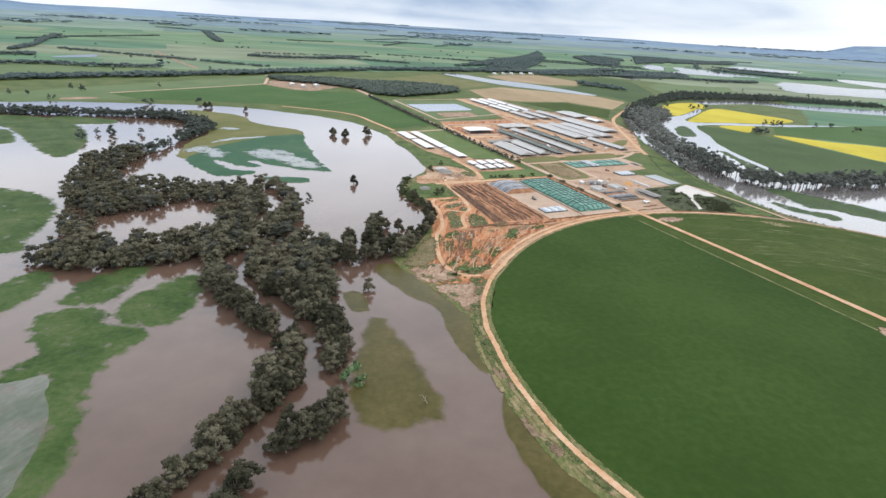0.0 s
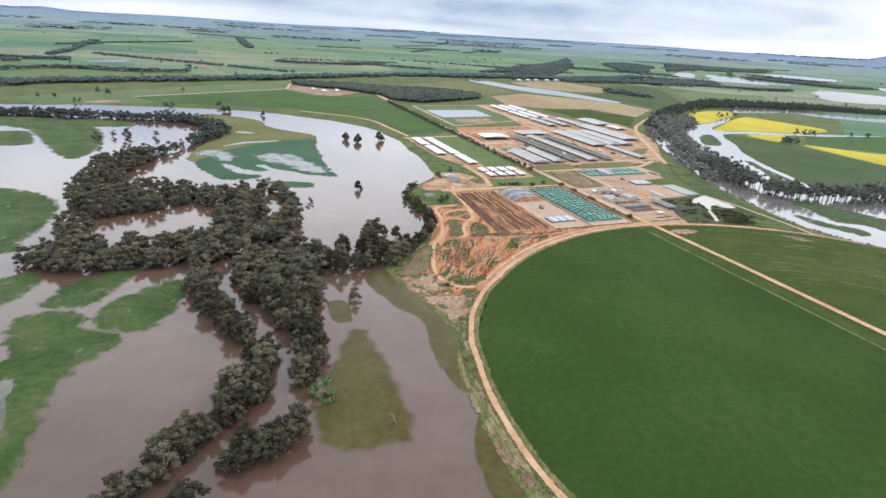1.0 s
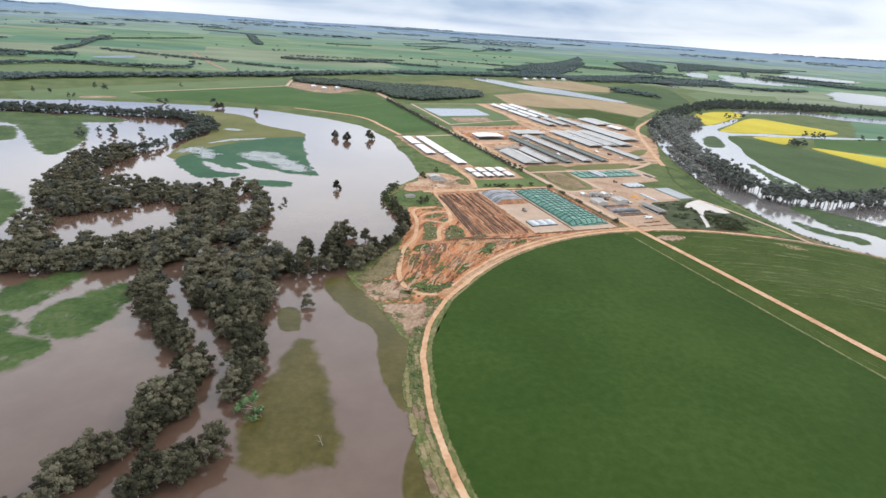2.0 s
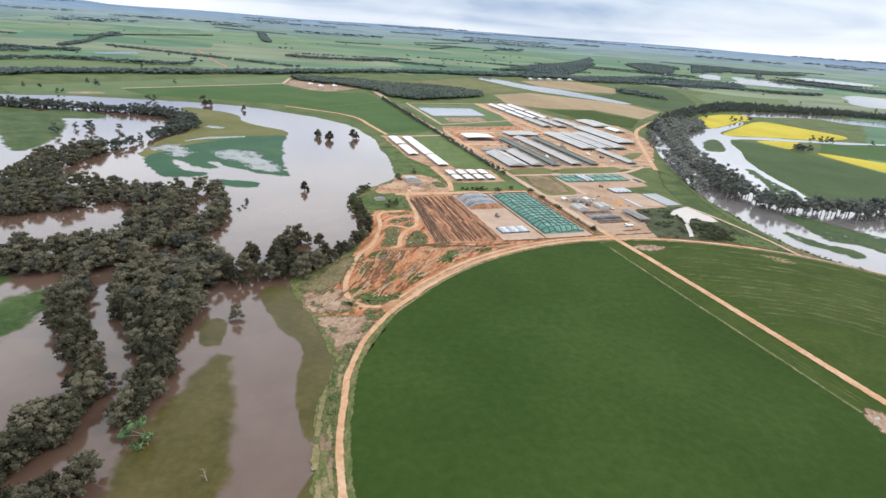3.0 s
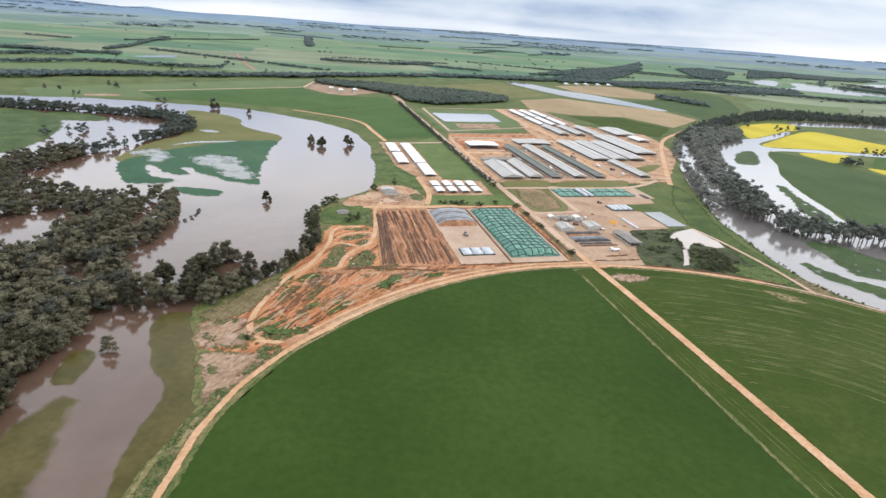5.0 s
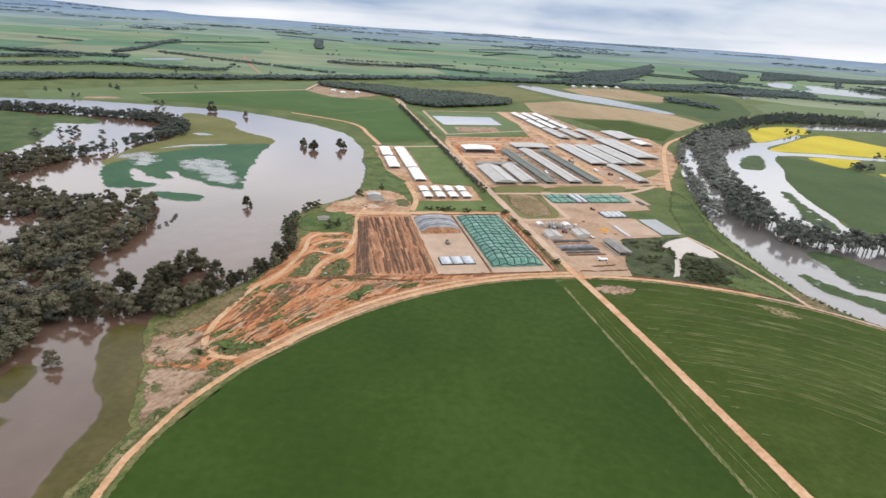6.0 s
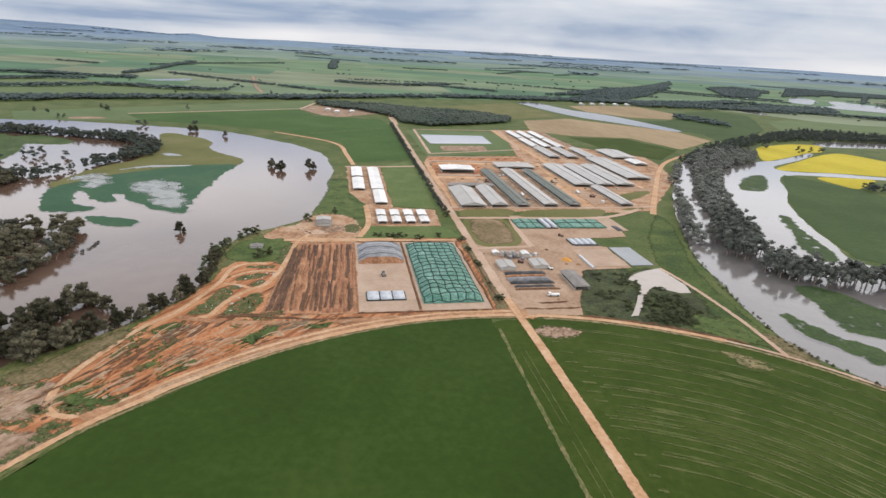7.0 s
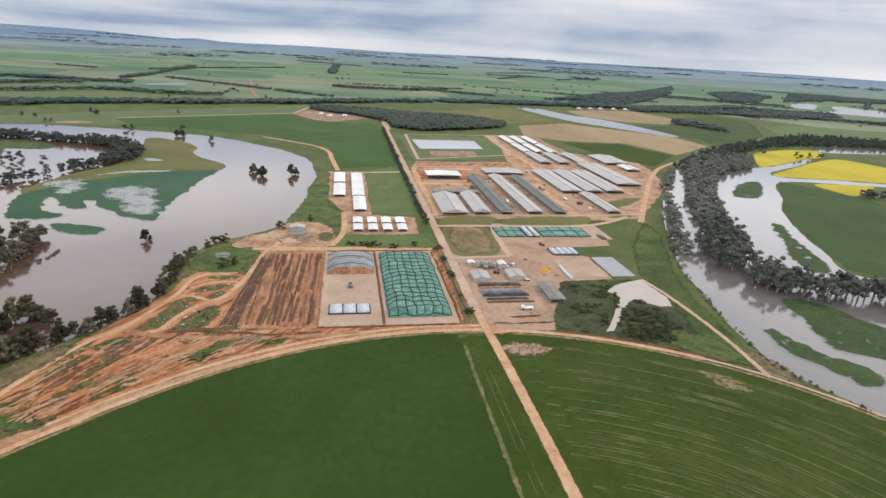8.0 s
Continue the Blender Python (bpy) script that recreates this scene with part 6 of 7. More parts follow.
def barn(a, b, w, l, roof, eave=1.0, rise=0.55, label="", group="", closed=False, vent=True, name="barn", category="barn", bays=5.0):
    """A long gabled shed on posts. w across, l along the ridge."""
    STANDING.append((a, b, w / 2 + 0.9, l / 2 + 0.9))
    t = thing(name, label, category, farm_pose(a, b, 0.13), group)
    hw, hl, over, thick = w / 2, l / 2, 0.18, 0.06
    bm = bmesh.new()
    box(bm, -hw, hw, -hl, hl, 0, 0.06)
    part("floor_slab", bm, BARN_FLOOR if not closed else SLAB, t)
    for side in (-1, 1):
        bm = bmesh.new()
        run = hw + over
        drop = rise * run / hw
        x0, z0, x1, z1 = 0.0, eave + rise, side * run, eave + rise - drop
        for y0, y1 in ((-hl - over, hl + over),):
            q = [bm.verts.new(p) for p in ((x0, y0, z0), (x1, y0, z1), (x1, y1, z1), (x0, y1, z0))]
            r = [bm.verts.new((v.co.x, v.co.y, v.co.z + thick)) for v in q]
            for f in (q, r[::-1], (q[0], q[1], r[1], r[0]), (q[1], q[2], r[2], r[1]), (q[2], q[3], r[3], r[2]), (q[3], q[0], r[0], r[3])):
                bm.faces.new(f)
        bmesh.ops.recalc_face_normals(bm, faces=bm.faces)
        part("roof_slope", bm, roof, t)
        bm = bmesh.new()
        box(bm, side * hw - 0.04, side * hw + 0.04, -hl, hl, 0.06, eave - 0.08 if closed else eave * 0.32)
        part("side_wall", bm, WALL, t)
        bm = bmesh.new()
        y = side * hl
        if closed:
            f = [bm.verts.new(p) for p in ((-hw, y, 0.06), (hw, y, 0.06), (hw, y, eave), (0, y, eave + rise), (-hw, y, eave))]
        else:
            f = [bm.verts.new(p) for p in ((-hw, y, eave * 0.9), (hw, y, eave * 0.9), (hw, y, eave), (0, y, eave + rise), (-hw, y, eave))]
        bm.faces.new(f)
        made = bmesh.ops.extrude_face_region(bm, geom=bm.faces[:])
        bmesh.ops.translate(bm, vec=(0, -side * 0.05, 0), verts=[g for g in made["geom"] if isinstance(g, bmesh.types.BMVert)])
        bmesh.ops.recalc_face_normals(bm, faces=bm.faces)
        part("gable_end", bm, WALL, t)
    if vent:
        bm = bmesh.new()
        box(bm, -0.16, 0.16, -hl, hl, eave + rise + 0.05, eave + rise + 0.16)
        part("ridge_vent", bm, roof, t)
    if not closed:
        bm = bmesh.new()
        box(bm, -0.05, 0.05, -0.05, 0.05, 0, eave)
        first = part("post", bm, STEEL, t)
        n = max(2, int(l / bays))
        done = False
        for side in (-1, 1):
            for i in range(n + 1):
                p = first if not done else first.copy()
                if done:
                    scene.collection.objects.link(p)
                done = True
                p.parent = t
                p.location = (side * (hw - 0.1), -hl + 0.1 + (l - 0.2) * i / n, 0.06)
    return t


CATTLE = "open-sided cattle barn with a pale grey metal roof"
for a, b, w, l in ((59.3, 124.5, 8.2, 38), (68.4, 125, 7.0, 38), (77.0, 125, 7.4, 37.4), (88.9, 139.5, 10.6, 42.7), (105.5, 173.5, 12.4, 21), (35.1, 104.4, 4.9, 54.4)):
    barn(a, b, w, l, ROOF_GREY if a < 40 else ROOF_PALE, label=CATTLE, group="cattle barns")
for a, b, w, l in ((25.5, 103.2, 4.2, 53), (43.7, 104.1, 4.2, 53.4)):
    barn(a, b, w, l, ROOF_GREEN, label="long cattle barn with a dark green metal roof", group="green-roofed barns")
for a, b, w, l in ((8.4, 87.4, 8.2, 23.5), (17.3, 88.5, 5.4, 24.3)):
    barn(a, b, w, l, ROOF_GREY, rise=0.9, label="broad barn with a pale gabled roof", group="pale gabled barns")
barn(13.5, 131, 13.6, 8.5, ROOF_WHITE, eave=1.5, rise=0.3, label="white-roofed milking shed with an open dark front", name="milking_shed", category="shed", vent=False)
barn(41.1, 140.7, 16.5, 9, ROOF_GREY, eave=0.9, rise=0.3, label="low wide shed with a flat grey roof", vent=False)
barn(13.7, 104.4, 16.5, 3.6, ROOF_DARK, eave=0.8, rise=0.2, label="narrow dark-roofed lean-to behind the barns", vent=False)
barn(106.2, 153.1, 6.5, 11, ROOF_WHITE, label="white-roofed shed at the edge of the yard")
barn(63.1, 90.9, 4.6, 25, ROOF_GREY, label="half-roofed grey cattle shed", eave=0.9)
for row, b in enumerate((174.5, 202.2, 230.0)):
    for col, a in enumerate(((68.5, 78.0, 88.0), (68.2, 75.0, 82.4), (68.6, 75.4, 82.6))[row]):
        barn(a, b, (5.6, 4.2, 4.2)[row], 25.0, ROOF_WHITE if row else ROOF_PALE, label="long white-roofed shed in ordered rows", group="rows of white sheds", name="cattle_shed", category="shed")
WHITE = "long low white-roofed calf shed"
for a, b, w, l in ((-27.6, 124.4, 3.8, 15.6), (-27.5, 105.6, 3.8, 16.8), (-21.1, 114.4, 3.9, 34.6), (-21.0, 87.5, 3.7, 16)):
    barn(a, b, w, l, ROOF_WHITE, eave=0.7, rise=0.2, label=WHITE, group="white calf sheds", name="calf_shed", category="shed", vent=False)
for a in (-22.0, -17.9, -13.8, -9.7):
    for b in (62.0, 68.7):
        barn(a, b, 2.4, 5.0, ROOF_WHITE, eave=0.7, rise=0.15, label="small square white-roofed calf shelter", group="small calf shelters", name="calf_shelter", category="shelter", vent=False, bays=2.5)
barn(4.7, 25.8, 3.6, 4.4, ROOF_GREY, eave=0.8, rise=0.32, label="grey workshop shed in the yard", closed=True, name="workshop", category="shed")
barn(13.1, 26.4, 3.6, 4.2, ROOF_GREY, eave=0.8, rise=0.32, label="grey workshop shed in the yard", closed=True, name="workshop", category="shed")
barn(18.1, 16.3, 3.3, 8.9, ROOF_DARK, eave=0.85, rise=0.28, label="dark-roofed open machinery shed", name="machinery_shed", category="shed", vent=False)
barn(-54.0, 41.0, 2.8, 1.7, ROOF_DARK, eave=0.5, rise=0.22, label="small grey-roofed house in the lakeside garden", closed=True, name="house", category="house", vent=False)
barn(-38.6, 62.4, 3.8, 2.6, ROOF_PALE, eave=0.7, rise=0.3, label="small pale-roofed shed near the lake", closed=True, name="shed", category="shed", vent=False)
barn(-38.4, 58.6, 4.0, 2.8, ROOF_DARK, eave=0.7, rise=0.3, label="small dark shed near the lake", closed=True, name="shed", category="shed", vent=False)

# pond and slabs
def slab(name, a0, a1, b0, b1, z0, z1, mat, label, category, kind="structure"):
    bm = bmesh.new()
    box(bm, a0, a1, b0, b1, z0, z1)
    ob = bm_object(name, bm, mat)
    ob.matrix_world = farm_pose(0, 0)
    return tagged(ob, label, category, kind=kind)


region("water", [(-18.3, 374.2), (14.5, 389.1), (24.2, 364.4), (-5.6, 347.5)], 0.2, POND, "rectangular pale storage pond with grassy banks", "pond", soft=0.2, wobble=0.1, curved=False)
slab("pavement", -30.4, -18.8, 4.2, 43.4, 0.05, 0.2, CONCRETE, "pale concrete silage pad", "concrete pad")
slab("pavement", -18.2, -4.2, 4.2, 43.6, 0.05, 0.19, CONCRETE, "pale concrete pad under the green silage stack", "concrete pad")
slab("pavement", 36.9, 42.8, 25.2, 37.9, 0.05, 0.24, SLAB, "grey concrete slab pond beside the yard", "concrete pad")
slab("pavement", 26, 36, 25, 37, 0.05, 0.18, CONCRETE, "pale concrete yard slab", "concrete pad")
slab("pavement", 43.5, 50, 52, 64, 0.05, 0.2, CONCRETE, "pale concrete yard slab", "concrete pad")
slab("pavement", 6, 50, 160, 161.2, 0.05, 0.4, CONCRETE, "long pale concrete feed bunk below the pond", "concrete pad")
slab("pavement", 4.5, 22, 121.5, 124.8, 0.05, 0.2, CONCRETE, "pale concrete apron of the milking shed", "concrete pad")
slab("pavement", 6, 54, 149, 151, 0.05, 0.4, CONCRETE, "long pale concrete feed bunk below the pond", "concrete pad")
region("water", [(83.5, 190.5), (84.7, 193.7), (88.3, 198.0), (91.2, 200.6), (92.5, 198.1), (95.8, 191.8), (96.4, 187.6), (94.2, 186.4), (90.9, 187.4), (88.9, 188.5), (87.4, 185.9), (85.5, 178.1), (83.9, 171.5), (82.8, 170.6), (83.8, 175.5), (85.7, 185.5), (86.2, 187.9), (85.0, 189.7)], 0.16, PALE_MUD, "wedge-shaped muddy puddle in the scrub", "puddle", soft=0.3, wobble=0.3, curved=False)


def stack_height(s, t, high, slope_s, slope_t, cells=None):
    """Height of a covered heap at s, t in 0..1 across and along."""
    s, t = min(0.999, max(0.001, s)), min(0.999, max(0.001, t))
    e = min(1, s / slope_s, (1 - s) / slope_s) ** 0.7 * min(1, t / slope_t, (1 - t) / slope_t) ** 0.7
    h = high * e * (0.82 + 0.18 * math.sin(math.pi * s)) + 0.10 * noise.noise((s * 5, t * 9, high)) + 0.32 * high * e * noise.noise((s * 2.2, t * 4.5, high + 3))
    if cells:
        h += 0.09 * e * abs(math.sin(math.pi * s * cells[0]) * math.sin(math.pi * t * cells[1])) ** 0.5
    return max(0.0, h)


def silage_stack(a0, a1, b0, b1, high, cells, mat, label, lines_across, lines_along, slopes=(0.13, 0.06)):
    t = thing("silage_stack", label, "silage stack", farm_pose(0, 0, 0.2))
    ns, nt = 42, 84
    bm = bmesh.new()
    grid = [[bm.verts.new((a0 + (a1 - a0) * i / ns, b0 + (b1 - b0) * j / nt, stack_height(i / ns, j / nt, high, *slopes, cells))) for i in range(ns + 1)] for j in range(nt + 1)]
    for j in range(nt):
        for i in range(ns):
            bm.faces.new((grid[j][i], grid[j][i + 1], grid[j + 1][i + 1], grid[j + 1][i]))
    part("cover", bm, mat, t, smooth=True)

    def line(points):
        bm = bmesh.new()
        last = None
        for k, (s, q) in enumerate(points):
            s1, q1 = points[min(len(points) - 1, k + 1)]
            s0, q0 = points[max(0, k - 1)]
            d = Vector(((s1 - s0) * (a1 - a0), (q1 - q0) * (b1 - b0), 0)).normalized()
            o = Vector((d.y, -d.x, 0)) * (0.11 + 0.06 * noise.noise((s * 30, q * 40, 1)))
            c = Vector((a0 + (a1 - a0) * s, b0 + (b1 - b0) * q, stack_height(s, q, high, *slopes, cells) + 0.09))
            row = [bm.verts.new(c - o - Vector((0, 0, 0.10))), bm.verts.new(c - o * 0.6), bm.verts.new(c + o * 0.6), bm.verts.new(c + o - Vector((0, 0, 0.10)))]
            if last:
                for i in range(3):
                    bm.faces.new((last[i], last[i + 1], row[i + 1], row[i]))
            last = row
        part("weight_line", bm, TYRE, t)

    for i in range(lines_across + 1):
        s0 = 0.02 + 0.96 * i / lines_across
        line([(s0 + 0.034 * noise.noise((i * 3.3, k * 0.22, 4)), 0.01 + 0.98 * k / 48) for k in range(49)])
    for j in range(lines_along + 1):
        q0 = 0.01 + 0.98 * j / lines_along
        line([(0.02 + 0.96 * k / 30, q0 + 0.022 * noise.noise((j * 2.7, k * 0.2, 9))) for k in range(31)])
    return t


silage_stack(-17.6, -5.0, 7.0, 42.2, 1.15, (7, 16), TARP, "long silage stack under green covers weighted with tyres", 7, 16)
silage_stack(16.8, 25.0, 54.5, 63.2, 0.4, (4, 3), TARP, "low silage stack under green covers", 3, 2)
silage_stack(29.5, 44.5, 54.5, 62.8, 0.4, (6, 3), TARP, "low silage stack under green covers", 4, 2)


def grey_stack():
    t = thing("silage_stack", "silage stack under a grey cover, cut open at one end", "silage stack", farm_pose(-24.4, 35.4, 0.2))
    bm = bmesh.new()
    n, m = 24, 16
    prof = lambda s: 1.25 * min(1, s / 0.2, (1 - s) / 0.2) ** 0.7 * (0.8 + 0.2 * math.sin(math.pi * s))
    grid = [[bm.verts.new((-5.4 + 10.8 * i / n, -5.2 + 11.8 * j / m, max(0.0, prof(i / n) * min(1, (m - j) / 2.0) + 0.06 * noise.noise((i * 0.4, j * 0.5, 3))))) for i in range(n + 1)] for j in range(m + 1)]
    for j in range(m):
        for i in range(n):
            bm.faces.new((grid[j][i], grid[j][i + 1], grid[j + 1][i + 1], grid[j + 1][i]))
    part("cover", bm, TARP_GREY, t, smooth=True)
    bm = bmesh.new()
    top = [bm.verts.new((-5.4 + 10.8 * i / n, -5.2, prof(i / n) - 0.02)) for i in range(n + 1)]
    low = [bm.verts.new((-5.4 + 10.8 * i / n, -6.6 + 0.3 * noise.noise((i * 0.7, 1, 1)), 0.0)) for i in range(n + 1)]
    for i in range(n):
        bm.faces.new((low[i], low[i + 1], top[i + 1], top[i]))
    part("cut_face", bm, FEED, t, "brown cut face of silage")
    for k in range(5):
        bm = bmesh.new()
        y = -4.0 + 2.4 * k
        last = None
        for i in range(n + 1):
            s = i / n
            z = prof(s) * min(1, (6.6 - y) / 1.5) + 0.10
            x, yy = -5.4 + 10.8 * s, y + 1.3 * (0.5 - abs(s - 0.5)) * 2
            row = [bm.verts.new((x, yy - 0.14, z - 0.06)), bm.verts.new((x, yy, z)), bm.verts.new((x, yy + 0.14, z - 0.06))]
            if last:
                bm.faces.new((last[0], last[1], row[1], row[0]))
                bm.faces.new((last[1], last[2], row[2], row[1]))
            last = row
        part("cover_seam", bm, TARP_WHITE if k % 2 else TYRE, t)


grey_stack()


def bag_block(a, b, w, l, h):
    """A low covered block with rounded edges."""
    t = thing("covered_block", "low block under a white cover edged with dark weights", "covered feed", farm_pose(a, b, 0.2), "white covered blocks")
    bm = bmesh.new()
    v = box(bm, -w / 2, w / 2, -l / 2, l / 2, 0, h)
    bmesh.ops.bevel(bm, geom=bm.edges[:], offset=0.18, segments=2, affect="EDGES")
    part("cover", bm, TARP_WHITE, t, smooth=True)
    for x0, x1, y0, y1 in ((-w / 2 - 0.15, w / 2 + 0.15, -l / 2 - 0.2, -l / 2), (-w / 2 - 0.15, w / 2 + 0.15, l / 2, l / 2 + 0.2), (-w / 2 - 0.2, -w / 2, -l / 2, l / 2), (w / 2, w / 2 + 0.2, -l / 2, l / 2)):
        bm = bmesh.new()
        box(bm, x0, x1, y0, y1, 0, 0.16)
        part("edge_weight", bm, TYRE, t, "dark edge weight")


for a in (-27.4, -24.8, -22.2):
    bag_block(a, 11.0, 2.4, 3.8, 0.45)
for k in range(4):
    bag_block(28.4 + 1.75 * k, 42.4, 1.6, 4.4, 0.45)
bag_block(26.0, 58.7, 1.5, 8.4, 0.6)
bag_block(28.0, 58.7, 1.5, 8.4, 0.6)


def windrow(a, b0, b1, w, h, mat, seed, slant=0.0):
    bm = bmesh.new()
    n, last = int((b1 - b0) / 0.8), None
    for k in range(n + 1):
        y = b0 + (b1 - b0) * k / n
        x = a + slant * (y - b0) + 0.42 * noise.noise((seed, y * 0.09, 0)) + 0.16 * noise.noise((seed, y * 0.6, 2))
        hh = h * (0.75 + 0.6 * noise.noise((seed * 2.1, y * 0.35, 4))) * min(1, k / 2 + 0.15, (n - k) / 2 + 0.15)
        ww = w * (1 + 0.3 * noise.noise((seed, y * 0.3, 8)))
        row = [bm.verts.new((x + ww * s, y, max(0.0, hh * q))) for s, q in ((-0.5, 0), (-0.22, 0.8), (0.05, 1), (0.3, 0.7), (0.5, 0))]
        if last:
            for i in range(4):
                bm.faces.new((last[i], last[i + 1], row[i + 1], row[i]))
        last = row
    ob = bm_object("windrow", bm, mat, smooth=True)
    ob.matrix_world = farm_pose(0, 0, 0.1)
    return tagged(ob, "low ridge of dark brown manure compost" if mat in (DUNG, DARK_SPOIL) else "low ridge of crumbly tan compost", "windrow", "windrows on the compost yard")


def bank(name, pts, w, h, mat, label, category, seed, group="", z=0.1):
    """A long low uneven bank of heaped stuff along a line."""
    line = curve_through(pts, False, 0.5)
    bm = bmesh.new()
    n, last = len(line) - 1, None
    for k, p in enumerate(line):
        d = line[min(n, k + 1)] - line[max(0, k - 1)]
        o = Vector((d.y, -d.x)).normalized()
        p = p + o * (0.5 * noise.noise((seed, k * 0.12, 0)) + 0.15 * noise.noise((seed, k * 0.6, 3)))
        hh = h * (0.75 + 0.8 * noise.noise((seed * 2.1, k * 0.4, 4))) * min(1, k / 2, (n - k) / 2)
        ww = w * (1 + 0.6 * noise.noise((seed, k * 0.4, 8))) * min(1, 0.3 + k / 3, 0.3 + (n - k) / 3)
        row = [bm.verts.new((p.x + o.x * ww * s, p.y + o.y * ww * s, z + max(0.0, hh * q))) for s, q in ((-0.5, 0), (-0.2, 0.8), (0.08, 1), (0.3, 0.6), (0.5, 0))]
        if last:
            for i in range(4):
                bm.faces.new((last[i], last[i + 1], row[i + 1], row[i]))
        last = row
    return tagged(bm_object(name, bm, mat, smooth=True), label, category, group)


region("compost_yard", [farm(a, b) for a, b in ((-48.0, 4.4), (-30.6, 4.2), (-30.6, 43.4), (-45.0, 43.0))], 0.13, EARTH_ROAD, "brown earth edge of the compost yard", "bare earth", soft=0.8, wobble=0.4, curved=False, step=1.0)
slab("compost_yard", -44.2, -30.9, 4.6, 42.8, 0.0, 0.15, COMPOST, "streaked brown and tan compost yard", "bare earth")
for k in range(5):
    a = -47.6 + 0.55 * k
    windrow(a, 4.8 + rnd.uniform(0, 1.5), 41 - rnd.uniform(0, 4), rnd.uniform(0.5, 0.9), rnd.uniform(0.25, 0.5), DUNG if k not in (2,) else DARK_SPOIL, k * 2.7 + 50, 0.085)
a, k = -44.2, 0
while a < -31.0:
    b = 4.6 + rnd.uniform(0, 2)
    while b < 41:
        w, long = rnd.uniform(0.3, 0.9), rnd.uniform(6, 34)
        end = min(42.6, b + long)
        if end - b > 2.5:
            dark = (0.75 if -40.5 < a < -36 else 0.35) if a > -42.2 else 0.15
            windrow(a + rnd.uniform(-0.12, 0.12), b, end, w, rnd.uniform(0.2, 0.5), rnd.choice((DUNG, DUNG, DARK_SPOIL)) if rnd.random() < dark else rnd.choice((FEED, FEED, FEED, DARK_SPOIL)), k * 1.7, 0.02)
        b = end + rnd.uniform(0.3, 2.5)
        k += 1
    a += rnd.uniform(0.55, 0.9)


def heap(x, y, r, h, mat, label, category, seed):
    bm = bmesh.new()
    n, m = 10, 3
    rings = []
    for j in range(m + 1):
        s = 1 - j / m
        rings.append([bm.verts.new((r * s * math.cos(6.283 * k / n) * (1 + 0.35 * noise.noise((math.cos(6.283 * k / n) * 1.3, math.sin(6.283 * k / n) * 1.3, seed))),
                                    r * s * 0.8 * math.sin(6.283 * k / n) * (1 + 0.35 * noise.noise((k * 0.9, seed, 2))),
                                    h * (1 - s ** 1.5))) for k in range(n)] if j < m else [bm.verts.new((0, 0, h))])
    for j in range(m - 1):
        for k in range(n):
            bm.faces.new((rings[j][k], rings[j][(k + 1) % n], rings[j + 1][(k + 1) % n], rings[j + 1][k]))
    for k in range(n):
        bm.faces.new((rings[m - 1][k], rings[m - 1][(k + 1) % n], rings[m][0]))
    ob = bm_object("heap", bm, mat)
    ob.matrix_world = pose(x, y, 0.1, 0, 0, seed * 57)
    return tagged(ob, label, category)


heap(*farm(21.5, 29.5)[:2], 1.5, 0.8, GRAIN, "bright orange heap of feed in the yard", "heap", 3)
WORKS = [(-2.6, 110.5), (-6.0, 115.0), (-4.0, 117.4), (0.6, 121), (0.4, 133.2), (1.6, 141.2), (11, 146), (30, 153), (36, 152.0), (24.7, 140.8), (15.6, 127.6), (9.6, 115.6)]


EARTHS = {SPOIL: "low bank of orange pushed-up earth", DARK_SPOIL: "low bank of dark brown earth", SAND_BANK: "low bank of pale sandy earth"}
GREENS = ((18.4, 139.8, 4.2, 1.4, 72), (2.1, 137.7, 2.0, 0.8, 68), (6.7, 132.8, 2.2, 0.8, 70), (8.0, 125.6, 2.4, 0.7, 60), (26.7, 147.3, 2.8, 0.8, 40), (6.9, 117.2, 4.0, 1.2, 18), (2.1, 119.2, 1.4, 0.8, 40), (12.6, 127.4, 2.2, 0.6, 62))
GREYS = ((11.0, 133.5, 4.6, 1.2, 66), (5.0, 136.6, 3.6, 1.0, 72), (21.0, 144.6, 4.0, 0.8, 40))


def in_patch(x, y, patch):
    px, py, long, wide, turn = patch
    c, q = math.cos(radians(turn)), math.sin(radians(turn))
    return (((x - px) * c + (y - py) * q) / long) ** 2 + (((y - py) * c - (x - px) * q) / wide) ** 2 < 1.1


for k in range(760):
    x, y = rnd.uniform(-6, 36), rnd.uniform(111, 152)
    dx, dy = x - CENTRE.x, y - CENTRE.y
    out = math.hypot(dx, dy) - RING
    if out < 2.8 or not inside((x, y), WORKS) or any(in_patch(x, y, g) for g in GREENS):
        continue
    tangent = math.degrees(math.atan2(-dx, dy))
    way = radians(tangent + (84 - tangent) * min(1.0, out / 14) + rnd.uniform(-7, 7))
    zone = noise.noise((x * 0.16, y * 0.10, 3.0))
    if zone > 0.18:
        mat = rnd.choice((SPOIL, SPOIL, SPOIL, SAND_BANK))
    elif zone < -0.12:
        mat = rnd.choice((DARK_SPOIL, DARK_SPOIL, SPOIL, SAND_BANK))
    else:
        mat = rnd.choice((SPOIL, SAND_BANK, SAND_BANK, DARK_SPOIL))
    half = 0.7 + 3.6 * rnd.random() ** 1.6
    u = (math.cos(way) * half, math.sin(way) * half)
    bend = rnd.uniform(-0.25, 0.25)
    if not (inside((x - u[0], y - u[1]), WORKS) and inside((x + u[0], y + u[1]), WORKS)):
        continue
    bank("spoil_bank", [(x - u[0], y - u[1]), (x - u[1] * bend, y + u[0] * bend), (x + u[0], y + u[1])], rnd.uniform(0.2, 0.62), rnd.uniform(0.14, 0.42), mat, EARTHS[mat], "earth bank", k * 0.77, "banks of pushed-up earth")
